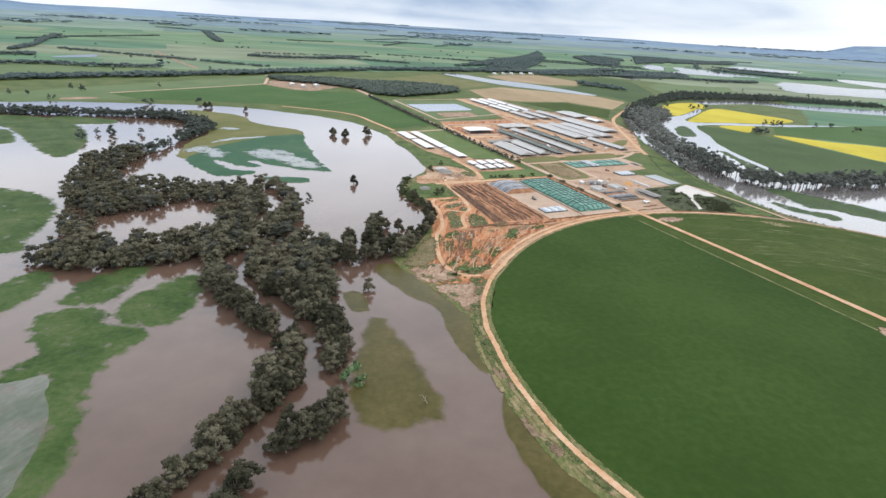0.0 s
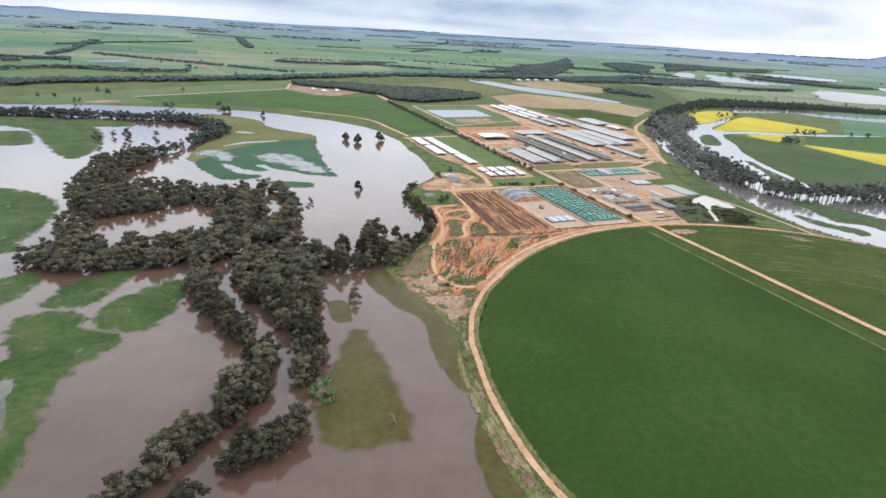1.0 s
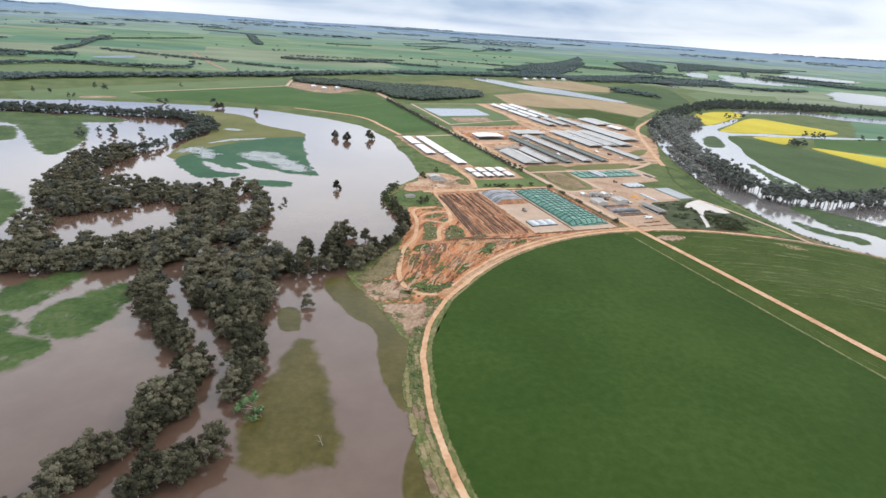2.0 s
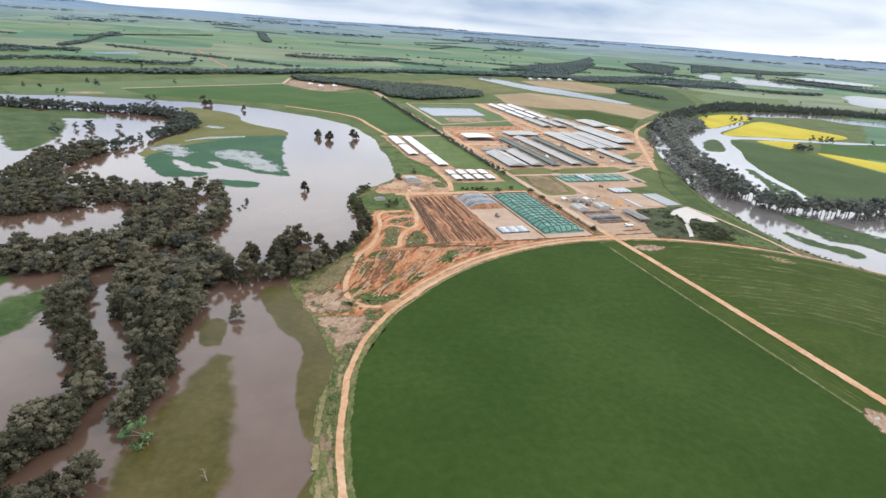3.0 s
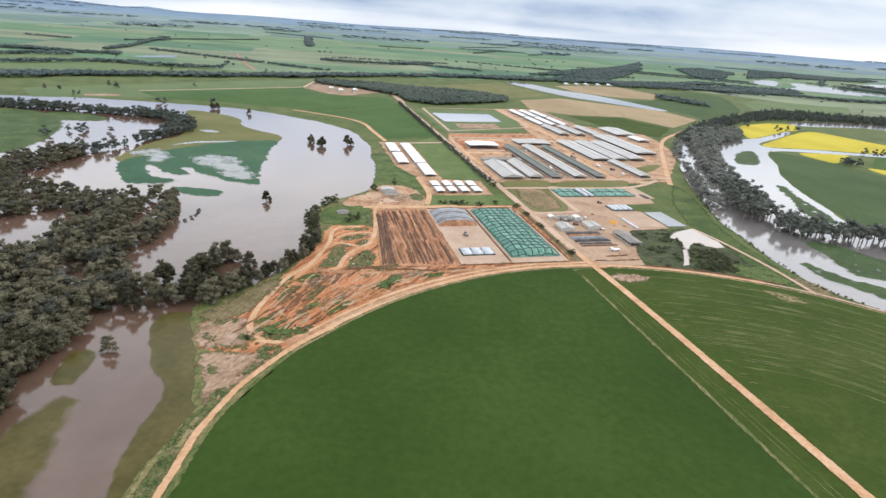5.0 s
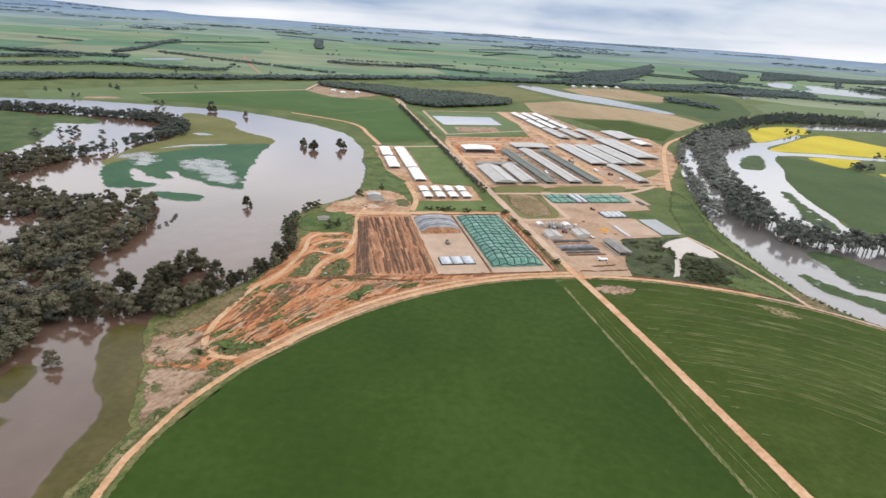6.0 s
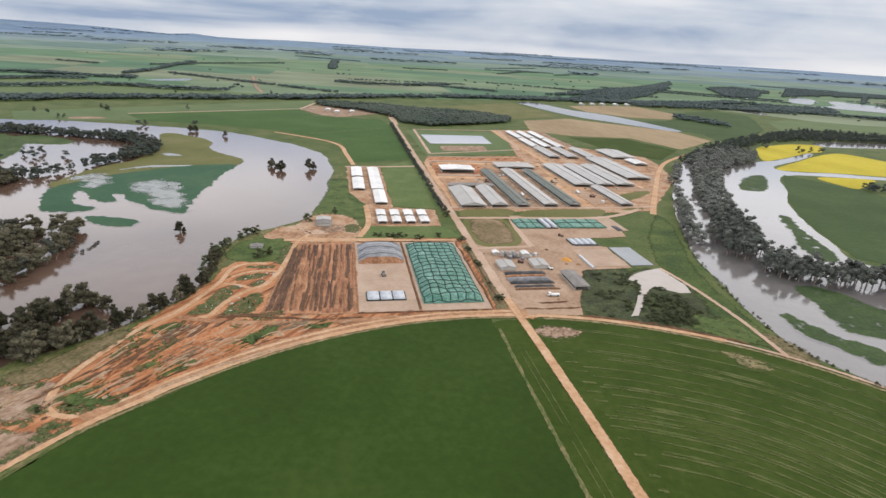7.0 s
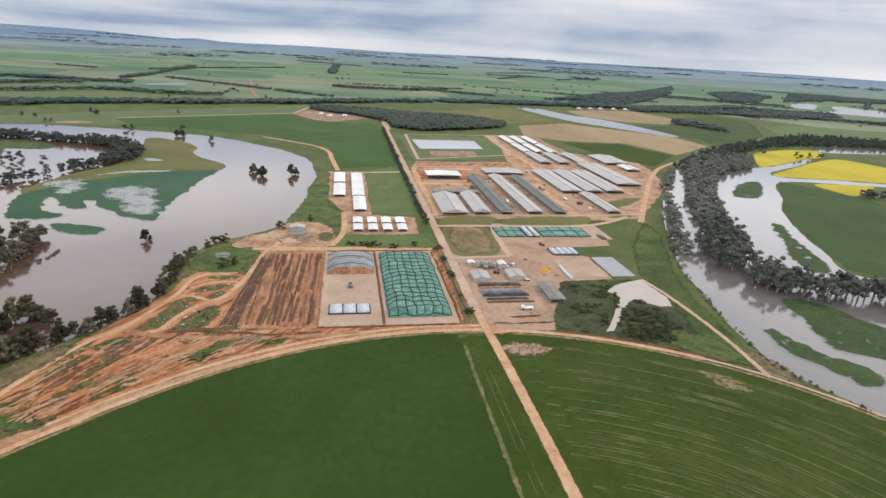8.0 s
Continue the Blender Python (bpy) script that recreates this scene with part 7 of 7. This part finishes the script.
for k, (pts, w, h, mat) in enumerate((([(1.8, 120.9), (4.0, 127.2), (5.1, 132.3)], 0.9, 0.3, DARK_SPOIL), ([(7.3, 133.5), (7.8, 138), (8.2, 141.6)], 0.9, 0.3, DARK_SPOIL), ([(7.8, 129.6), (8.5, 135.1), (11, 140.5)], 1.3, 0.35, SPOIL),
                                      ([(9.4, 130.0), (10.6, 135.1), (13, 139.5)], 1.0, 0.35, SPOIL), ([(7.8, 143.6), (16, 146.8), (25.3, 148.9), (33, 152.6)], 0.7, 0.35, DARK_SPOIL), ([(9.0, 144.6), (15, 147.6), (22, 149.8)], 0.8, 0.3, DARK_SPOIL),
                                      ([(12.5, 120.2), (19, 131), (27, 141)], 0.8, 0.3, SAND_BANK), ([(10.6, 119.6), (14.0, 126.5), (18, 132.5)], 0.7, 0.3, SPOIL), ([(3.4, 123), (6, 130), (7, 135)], 0.7, 0.3, DARK_SPOIL))):
    bank("spoil_bank", pts, w, h, mat, EARTHS[mat], "earth bank", k * 1.3 + 200, "banks of pushed-up earth")
for k, pts in enumerate((((-31, 3.9), (-17.5, 3.8), (-4, 3.7)), ((-30.6, 4.2), (-30.5, 24), (-30.6, 43.5)), ((-18.5, 4.4), (-18.5, 24), (-18.5, 43.4)), ((-3.8, 4.2), (-3.9, 24), (-4.0, 43.6)), ((-30, 44.0), (-17, 44.1), (-4.4, 44.0)), ((-2.2, 6), (-1.9, 20), (-2.3, 38)))):
    bank("earth_bund", [farm(*p)[:2] for p in pts], 0.5, 0.3, DARK_SPOIL if k != 1 else FEED, "low dark earth bund round the silage pads", "earth bank", k * 1.9 + 300, "earth bunds of the silage pads")
for k in range(34):
    a0, r = rnd.uniform(-76, -42), RING + rnd.uniform(3, 20)
    p = (CENTRE.x + r * math.sin(radians(a0)), CENTRE.y + r * math.cos(radians(a0)))
    if inside(p, WORKS):
        heap(p[0], p[1], rnd.uniform(0.3, 0.9), rnd.uniform(0.12, 0.35), rnd.choice((SPOIL, SAND_BANK)), "small heap of pale orange spoil", "heap", k)
for k in range(18):
    heap(rnd.uniform(1.5, 10), rnd.uniform(144, 166), rnd.uniform(0.12, 0.42), rnd.uniform(0.1, 0.25), WHITE_SCRAP, "small pile of pale rubble", "rubble", k + 70)
for k in range(46):
    spot = rnd.choice(((4, 149, 1.4, 4), (10, 150, 1.8, 4), (4.2, 162.4, 2, 1.6), (7.2, 160, 1.2, 1), (3.4, 157, 0.7, 0.7), (3, 168, 2, 0.6), (4.5, 176, 1.4, 4)))
    heap(spot[0] + rnd.uniform(-1, 1) * spot[2], spot[1] + rnd.uniform(-1, 1) * spot[3], rnd.uniform(0.08, 0.28), rnd.uniform(0.06, 0.18), rnd.choice((WHITE_SCRAP, SAND_BANK, DARK_SPOIL, ROOF_GREY)), "small scrap and rubble dumped on a weedy plot", "rubble", k + 1200)
for k in range(5):
    heap(85.8 + rnd.uniform(-1.5, 1.5), 94.2 + rnd.uniform(-1.5, 1.5), rnd.uniform(0.3, 0.6), 0.3, WHITE_SCRAP, "small pile of pale rubble", "rubble", k + 170)


for k in range(9):
    heap(rnd.uniform(-4, 6), rnd.uniform(102, 117), rnd.uniform(0.2, 0.5), rnd.uniform(0.1, 0.25), rnd.choice((SAND_BANK, DARK_SPOIL, DARK_SPOIL)), "small heap of sandy spoil on bare ground", "heap", k + 230)


def weeds(x, y, long, wide, turn, mat, k, label="green weeds on the churned earth"):
    c, s = math.cos(radians(turn)), math.sin(radians(turn))
    pts = []
    for i in range(9):
        th = i * 0.698
        u, v = long * math.cos(th) * rnd.uniform(0.6, 1.3), wide * math.sin(th) * rnd.uniform(0.6, 1.3)
        pts.append((x + u * c - v * s, y + u * s + v * c))
    region("weeds", pts, 0.14 + k * 0.0005, mat, label, "weeds", soft=1.2, wobble=0.6, step=0.6, core=0.66)


for k, (x0, y0, x1, y1, wide) in enumerate(((2.5, 137.1, 4.0, 140.0, 0.7), (6.8, 132.8, 8.0, 135.1, 0.6), (17.3, 136.4, 18.6, 139.4, 1.2), (18.4, 139, 19.9, 142.4, 1.0), (1.1, 130.9, 2.1, 132.2, 0.6), (1.5, 127.2, 2.1, 129.2, 0.6), (25.4, 145.6, 26.3, 147.7, 0.7),
                                                  (2.4, 119.5, 3.9, 121, 0.7), (5.3, 117.6, 8.9, 118.6, 0.9), (8.5, 118.2, 12.0, 119.6, 0.9), (3.6, 115.6, 9.6, 115.0, 0.8), (14.5, 131.1, 17.1, 134.7, 0.5), (9.4, 144.8, 16.5, 148.0, 0.6), (11.8, 126.9, 12.3, 130.3, 0.5),
                                                  (-4.0, 119.5, -2.2, 124, 1.0), (-7.6, 117, -5.2, 120, 1.2), (-2.6, 127, -2.0, 136, 0.8), (5.8, 110.6, 8.0, 109.6, 0.7), (-1.0, 131, -0.7, 136, 0.4), (28, 148.8, 31, 150.2, 0.4), (2.4, 114.2, 3.0, 116.9, 0.9), (4.4, 115.7, 5.0, 118.1, 1.2), (6.2, 116.9, 7.7, 118.2, 0.9), (4.7, 114.2, 7.7, 114.3, 0.7), (0.4, 129.9, 1.6, 131.4, 0.7), (1.8, 136.1, 4.1, 139.8, 0.9), (5.9, 131.8, 6.8, 135.3, 0.8), (17.0, 136.0, 18.4, 140.7, 1.3), (1.8, 118.4, 2.7, 119.8, 0.6), (11.6, 125.0, 13.3, 128.7, 0.6), (6.9, 109.0, 7.8, 111.5, 1.4), (-4.5, 122.6, -3.0, 125.9, 0.9), (-4.1, 126.0, -2.5, 129.6, 0.7), (5.4, 130.2, 7.8, 129.3, 0.5), (9.8, 117.4, 11.1, 119.8, 0.6), (0.8, 113.4, 3.2, 112.6, 0.7), (4.9, 98.0, 6.4, 101.0, 0.4), (1.0, 104.4, 2.4, 103.2, 0.4), (6.4, 104.6, 7.6, 107.4, 0.4), (-5.0, 116.6, -2.6, 117.6, 0.6), (-4.6, 112.4, -3.0, 111.2, 0.5), (-1.0, 109.4, 3.0, 110.4, 0.4))):
    weeds((x0 + x1) / 2, (y0 + y1) / 2, math.hypot(x1 - x0, y1 - y0) * 0.6, wide, math.degrees(math.atan2(y1 - y0, x1 - x0)), WEEDS, k)
for k in range(12):
    a0, r = rnd.uniform(-76, -44), RING + rnd.uniform(2.5, 16)
    p = (CENTRE.x + r * math.sin(radians(a0)), CENTRE.y + r * math.cos(radians(a0)))
    if inside(p, WORKS):
        weeds(p[0], p[1], rnd.uniform(0.9, 2.2), rnd.uniform(0.2, 0.35), 76, WEEDS, 30 + k)
for k, (patches, mat, label) in enumerate(((GREYS, BANK_SOIL, "grey-brown bare soil among the orange earth"), (GREENS, LAWN, "patch of green weeds on the churned earth"))):
    for j, (x, y, long, wide, turn) in enumerate(patches):
        weeds(x, y, long, wide, turn, mat, 60 + 14 * k + j, label)
woodland("works_bushes", [(x + rnd.uniform(-0.6, 0.6) * wide, y + rnd.uniform(-0.6, 0.6) * long) for x, y, long, wide, turn in GREENS for k in range(int(long * 2))], 0.2, 0.5, SIMPLE, SCRUB_LEAF, "low green weeds and bushes on the churned earth", "bushes", wide=2.0)
woodland("works_bushes", [(2.2 + rnd.uniform(-0.6, 0.6), 113 + rnd.uniform(-0.5, 0.5)) for k in range(4)] + [(19 + rnd.uniform(-0.8, 0.8), 139.6 + rnd.uniform(-1, 1)) for k in range(4)] + [(10 + rnd.uniform(-1.5, 2), 149 + rnd.uniform(-3, 3)) for k in range(6)], 0.4, 0.9, SIMPLE, SCRUB_LEAF, "small dark bushes on the churned earth", "bushes")


# ---- feed mill, trough, machines ----
def silo(a, b, r, h, label):
    t = thing("silo", label, "silo", farm_pose(a, b, 0.13), "feed silos")
    bm = bmesh.new()
    bmesh.ops.create_cone(bm, cap_ends=True, segments=14, radius1=r, radius2=r, depth=h, matrix=Matrix.Translation((0, 0, h / 2 + 0.25)))
    part("barrel", bm, ROOF_PALE, t)
    bm = bmesh.new()
    bmesh.ops.create_cone(bm, cap_ends=True, segments=14, radius1=r * 1.04, radius2=r * 0.15, depth=0.35, matrix=Matrix.Translation((0, 0, h + 0.42)))
    part("roof", bm, ROOF_PALE, t)
    for k in range(4):
        bm = bmesh.new()
        x, y = r * 0.8 * math.cos(k * 1.571 + 0.8), r * 0.8 * math.sin(k * 1.571 + 0.8)
        box(bm, x - 0.03, x + 0.03, y - 0.03, y + 0.03, 0, 0.3)
        part("leg", bm, STEEL, t)


for a, b in ((5.6, 32.4), (6.6, 32.6), (7.6, 32.4), (8.6, 33.0), (9.6, 32.4)):
    silo(a, b, 0.42, rnd.uniform(0.7, 1.2), "short pale metal feed silo in the yard")
barn(11.6, 32.8, 1.6, 2.2, ROOF_WHITE, eave=0.9, rise=0.25, label="small white-roofed mill house by the silos", closed=True, name="mill_house", category="shed", vent=False)
barn(4.4, 34.3, 1.4, 1.6, ROOF_WHITE, eave=0.7, rise=0.2, label="small white-roofed mill house by the silos", closed=True, name="mill_house", category="shed", vent=False)
for k in range(12):
    heap(rnd.uniform(-4, 3), rnd.uniform(190, 196), rnd.uniform(0.25, 0.7), rnd.uniform(0.15, 0.35), rnd.choice((WHITE_SCRAP, SAND_BANK, DARK_SPOIL)), "small pile of rubble by the lakeside sheds", "rubble", k + 500)
slab("feed_trough", 25.8, 26.4, 23.8, 32.2, 0.15, 0.5, TARP_WHITE, "long white feed trough in the yard", "trough", kind="")


def clamp(b, a0, a1, w, h, mat, label):
    """A long rounded mound of feed under a sheet."""
    bm = bmesh.new()
    n, last = 20, None
    for i in range(n + 1):
        x = a0 + (a1 - a0) * i / n
        hh = h * (0.9 + 0.3 * noise.noise((i * 0.4, b, 2))) * min(1, i / 2 + 0.1, (n - i) / 2 + 0.1) ** 0.6
        row = [bm.verts.new((x, b + w * y + 0.12 * noise.noise((i * 0.5, b, 7)), max(0.0, hh * q))) for y, q in ((-0.5, 0), (-0.36, 0.75), (-0.1, 1), (0.2, 0.95), (0.4, 0.6), (0.5, 0))]
        if last:
            for j in range(5):
                bm.faces.new((last[j], row[j], row[j + 1], last[j + 1]))
        last = row
    ob = bm_object("feed_clamp", bm, mat, smooth=True)
    ob.matrix_world = farm_pose(0, 0, 0.13)
    tagged(ob, label, "feed clamp", "feed clamps in the yard")


clamp(21.6, 3.2, 13.0, 1.7, 0.6, PLASTIC, "long feed clamp under black plastic")
clamp(19.9, 3.0, 12.6, 1.0, 0.5, FEED, "long low ridge of open brown feed")
clamp(18.2, 2.8, 12.9, 1.6, 0.6, TARP_GREY, "long feed clamp under a dirty pale sheet")
clamp(16.3, 3.0, 13.2, 1.5, 0.6, PLASTIC, "long feed clamp under black plastic")
clamp(14.4, 3.4, 12.6, 1.0, 0.35, PLASTIC, "long low feed clamp under black plastic")
clamp(12.9, 3.2, 13.4, 0.9, 0.3, DARK_SPOIL, "long low ridge of dark feed")
clamp(40.0, 28.0, 35.2, 1.1, 0.4, PLASTIC, "short feed clamp under black plastic")
clamp(54.2, 46.4, 48.2, 5.0, 0.4, PLASTIC, "short feed clamp under black plastic")


def bin_box(a, b, w, l, h, mat, label):
    t = thing("feed_bin", label, "bin", farm_pose(a, b, 0.13, rnd.uniform(-12, 12)), "bins round the feed mill")
    bm = bmesh.new()
    box(bm, -w / 2, w / 2, -l / 2, l / 2, 0, h)
    bmesh.ops.bevel(bm, geom=bm.edges[:], offset=0.04, segments=1, affect="EDGES")
    part("body", bm, mat, t)
    bm = bmesh.new()
    box(bm, -w / 2 - 0.03, w / 2 + 0.03, -l / 2 - 0.03, l / 2 + 0.03, h, h + 0.05)
    part("lid", bm, mat, t)


for k in range(22):
    mat, said = rnd.choice(((ROOF_WHITE, "small white bin"), (ROOF_GREY, "small grey steel bin"), (ROOF_DARK, "small dark bin"), (TARP_GREY, "small grey bin")))
    bin_box(rnd.uniform(5.0, 15.0), rnd.uniform(29.6, 35.0), rnd.uniform(0.35, 0.9), rnd.uniform(0.35, 0.9), rnd.uniform(0.25, 0.8), mat, said + " beside the feed mill")
for k, (a, b, r, mat, said) in enumerate(((19, 37, 0.7, DARK_SPOIL, "dark heap of feed"), (22.5, 30.5, 0.9, FEED, "brown heap of feed"), (20.5, 27.0, 0.6, FEED, "brown heap of feed"), (6.5, 26.8, 0.5, DARK_SPOIL, "dark heap of feed"), (11, 7.6, 0.35, DARK_SPOIL, "dark heap of feed"), (23.5, 26.5, 0.8, FEED, "brown heap of feed"), (1.6, 34.5, 0.4, DARK_SPOIL, "dark heap of feed"), (0.9, 37, 0.4, FEED, "brown heap of feed"))):
    heap(*farm(a, b)[:2], r, r * 0.4, mat, said + " on the yard gravel", "heap", k + 400)


def machine(a, b, turn, paint, label, name, long=1.5, wide=0.62, high=0.5):
    """A tractor or truck: body, cab, glass and four wheels."""
    t = thing(name, label, "vehicle", farm_pose(a, b, 0.15, turn))
    bm = bmesh.new()
    box(bm, -wide / 2, wide / 2, -long / 2, long * 0.2, 0.18, 0.18 + high * 0.6)
    bmesh.ops.bevel(bm, geom=bm.edges[:], offset=0.05, segments=1, affect="EDGES")
    part("body", bm, paint, t)
    bm = bmesh.new()
    box(bm, -wide * 0.45, wide * 0.45, long * 0.2, long / 2, 0.18, 0.25 + high)
    bmesh.ops.bevel(bm, geom=bm.edges[:], offset=0.06, segments=1, affect="EDGES")
    cab = part("cab", bm, paint, t)
    bm = bmesh.new()
    box(bm, -wide * 0.4, wide * 0.4, long / 2 - 0.02, long / 2 + 0.015, 0.18 + high * 0.55, 0.2 + high)
    part("windscreen", bm, GLASS_DARK, cab, "dark windscreen")
    for x in (-1, 1):
        for y in (-0.32, 0.32):
            bm = bmesh.new()
            bmesh.ops.create_cone(bm, cap_ends=True, segments=10, radius1=0.19, radius2=0.19, depth=0.14, matrix=pose(x * wide * 0.5, y * long, 0.19, 0, 90, 0))
            part("wheel", bm, TYRE, t, "black rubber wheel")
    return t


machine(9.2, 28.2, 70, CLOTH_RED, "dark red tractor parked in the farmyard", "tractor")
machine(13.8, 29.2, 20, CLOTH_RED, "dark red tractor parked in the farmyard", "tractor")
machine(10.5, 9.2, 88, PAINT_WHITE, "white tipper truck parked on the gravel", "truck", 2.6, 0.7, 0.6)
machine(15.2, 23.8, 60, PAINT_WHITE, "white farm utility vehicle parked in the yard", "utility_vehicle", 1.2, 0.5, 0.4)
machine(-24.5, 21.8, 5, ROOF_DARK, "dark grey loader standing on the silage pad", "loader", 1.6, 0.7, 0.7)
machine(27, 47.5, 40, CLOTH_RED, "dark red tractor parked in the farmyard", "tractor")
# This bund's dark material stands for the shadow along it.
bank("earth_bund", arc(1.1, -8, 15, 24), 0.6, 0.35, DARK_SPOIL, "low earth bund along the curved track, its shadow put into a dark colour", "earth bank", 610)
bank("earth_bund", [farm(2.0, 3.6)[:2], farm(8, 3.3)[:2], farm(14.5, 3.6)[:2]], 0.5, 0.3, DARK_SPOIL, "low earth bund beside the road", "earth bank", 611)
bank("earth_bund", [farm(6.0, 6.2)[:2], farm(9, 6.0)[:2], farm(12.8, 6.3)[:2]], 0.5, 0.35, DARK_SPOIL, "low earth bund in the yard", "earth bank", 612)


# loose things among the barns
for k in range(120):
    a, b = rnd.uniform(2, 100), rnd.uniform(79, 162)
    if a > 55 + (b - 76) * 0.62 or any(abs(a - p) < q and abs(b - r) < w for p, r, q, w in STANDING):
        continue
    if k % 3 == 0:
        mat, said = rnd.choice(((ROOF_WHITE, "small white water tank"), (ROOF_GREY, "small grey steel trough"), (ROOF_DARK, "small dark crate")))
        bin_box(a, b, rnd.uniform(0.4, 1.0), rnd.uniform(0.5, 1.6), rnd.uniform(0.25, 0.6), mat, said + " between the barns")
    else:
        mat, said = rnd.choice(((DARK_SPOIL, "low dark heap of manure"), (FEED, "low brown heap of feed"), (SAND_BANK, "low heap of pale sand"), (DUNG, "low dark heap of manure")))
        heap(*farm(a, b)[:2], rnd.uniform(0.4, 1.2), rnd.uniform(0.15, 0.4), mat, said + " between the barns", "heap", k + 900)
for k, (a, b, turn, paint, said, name) in enumerate(((52.5, 96, 10, PAINT_WHITE, "white farm truck parked between the barns", "truck"), (55.5, 90, 80, CLOTH_RED, "dark red tractor parked between the barns", "tractor"), (21.8, 112, 5, CLOTH_RED, "dark red tractor parked between the barns", "tractor"),
                                                     (29.8, 92, 0, PAINT_WHITE, "white farm truck parked between the barns", "truck"), (48.6, 112, 4, ROOF_DARK, "dark loader parked between the barns", "loader"))):
    machine(a, b, turn, paint, said, name, 2.0, 0.8, 0.7)


# far farmsteads
def to_farm(x, y):
    dx, dy = x - JUNCTION.x, y - JUNCTION.y
    return dx * CA + dy * SA, dy * CA - dx * SA


for x, y in ((194, 735), (199, 744), (216, 755), (223, 762), (70, 652), (81, 661), (91, 668), (104, 676), (116, 684), (293, 933), (52, 802)):
    barn(*to_farm(x, y), 3.6, 6, ROOF_WHITE, eave=1.5, rise=0.6, label="far white-roofed farmhouse among trees", closed=True, name="farmhouse", category="house", vent=False, group="far farmhouses")
for x, y in ((-108, 445), (-98, 438), (-90, 446)):
    barn(*to_farm(x, y), 3, 7, ROOF_WHITE, eave=1.2, rise=0.4, label="small white shed on a far works pad", closed=True, name="shed", category="shed", vent=False)
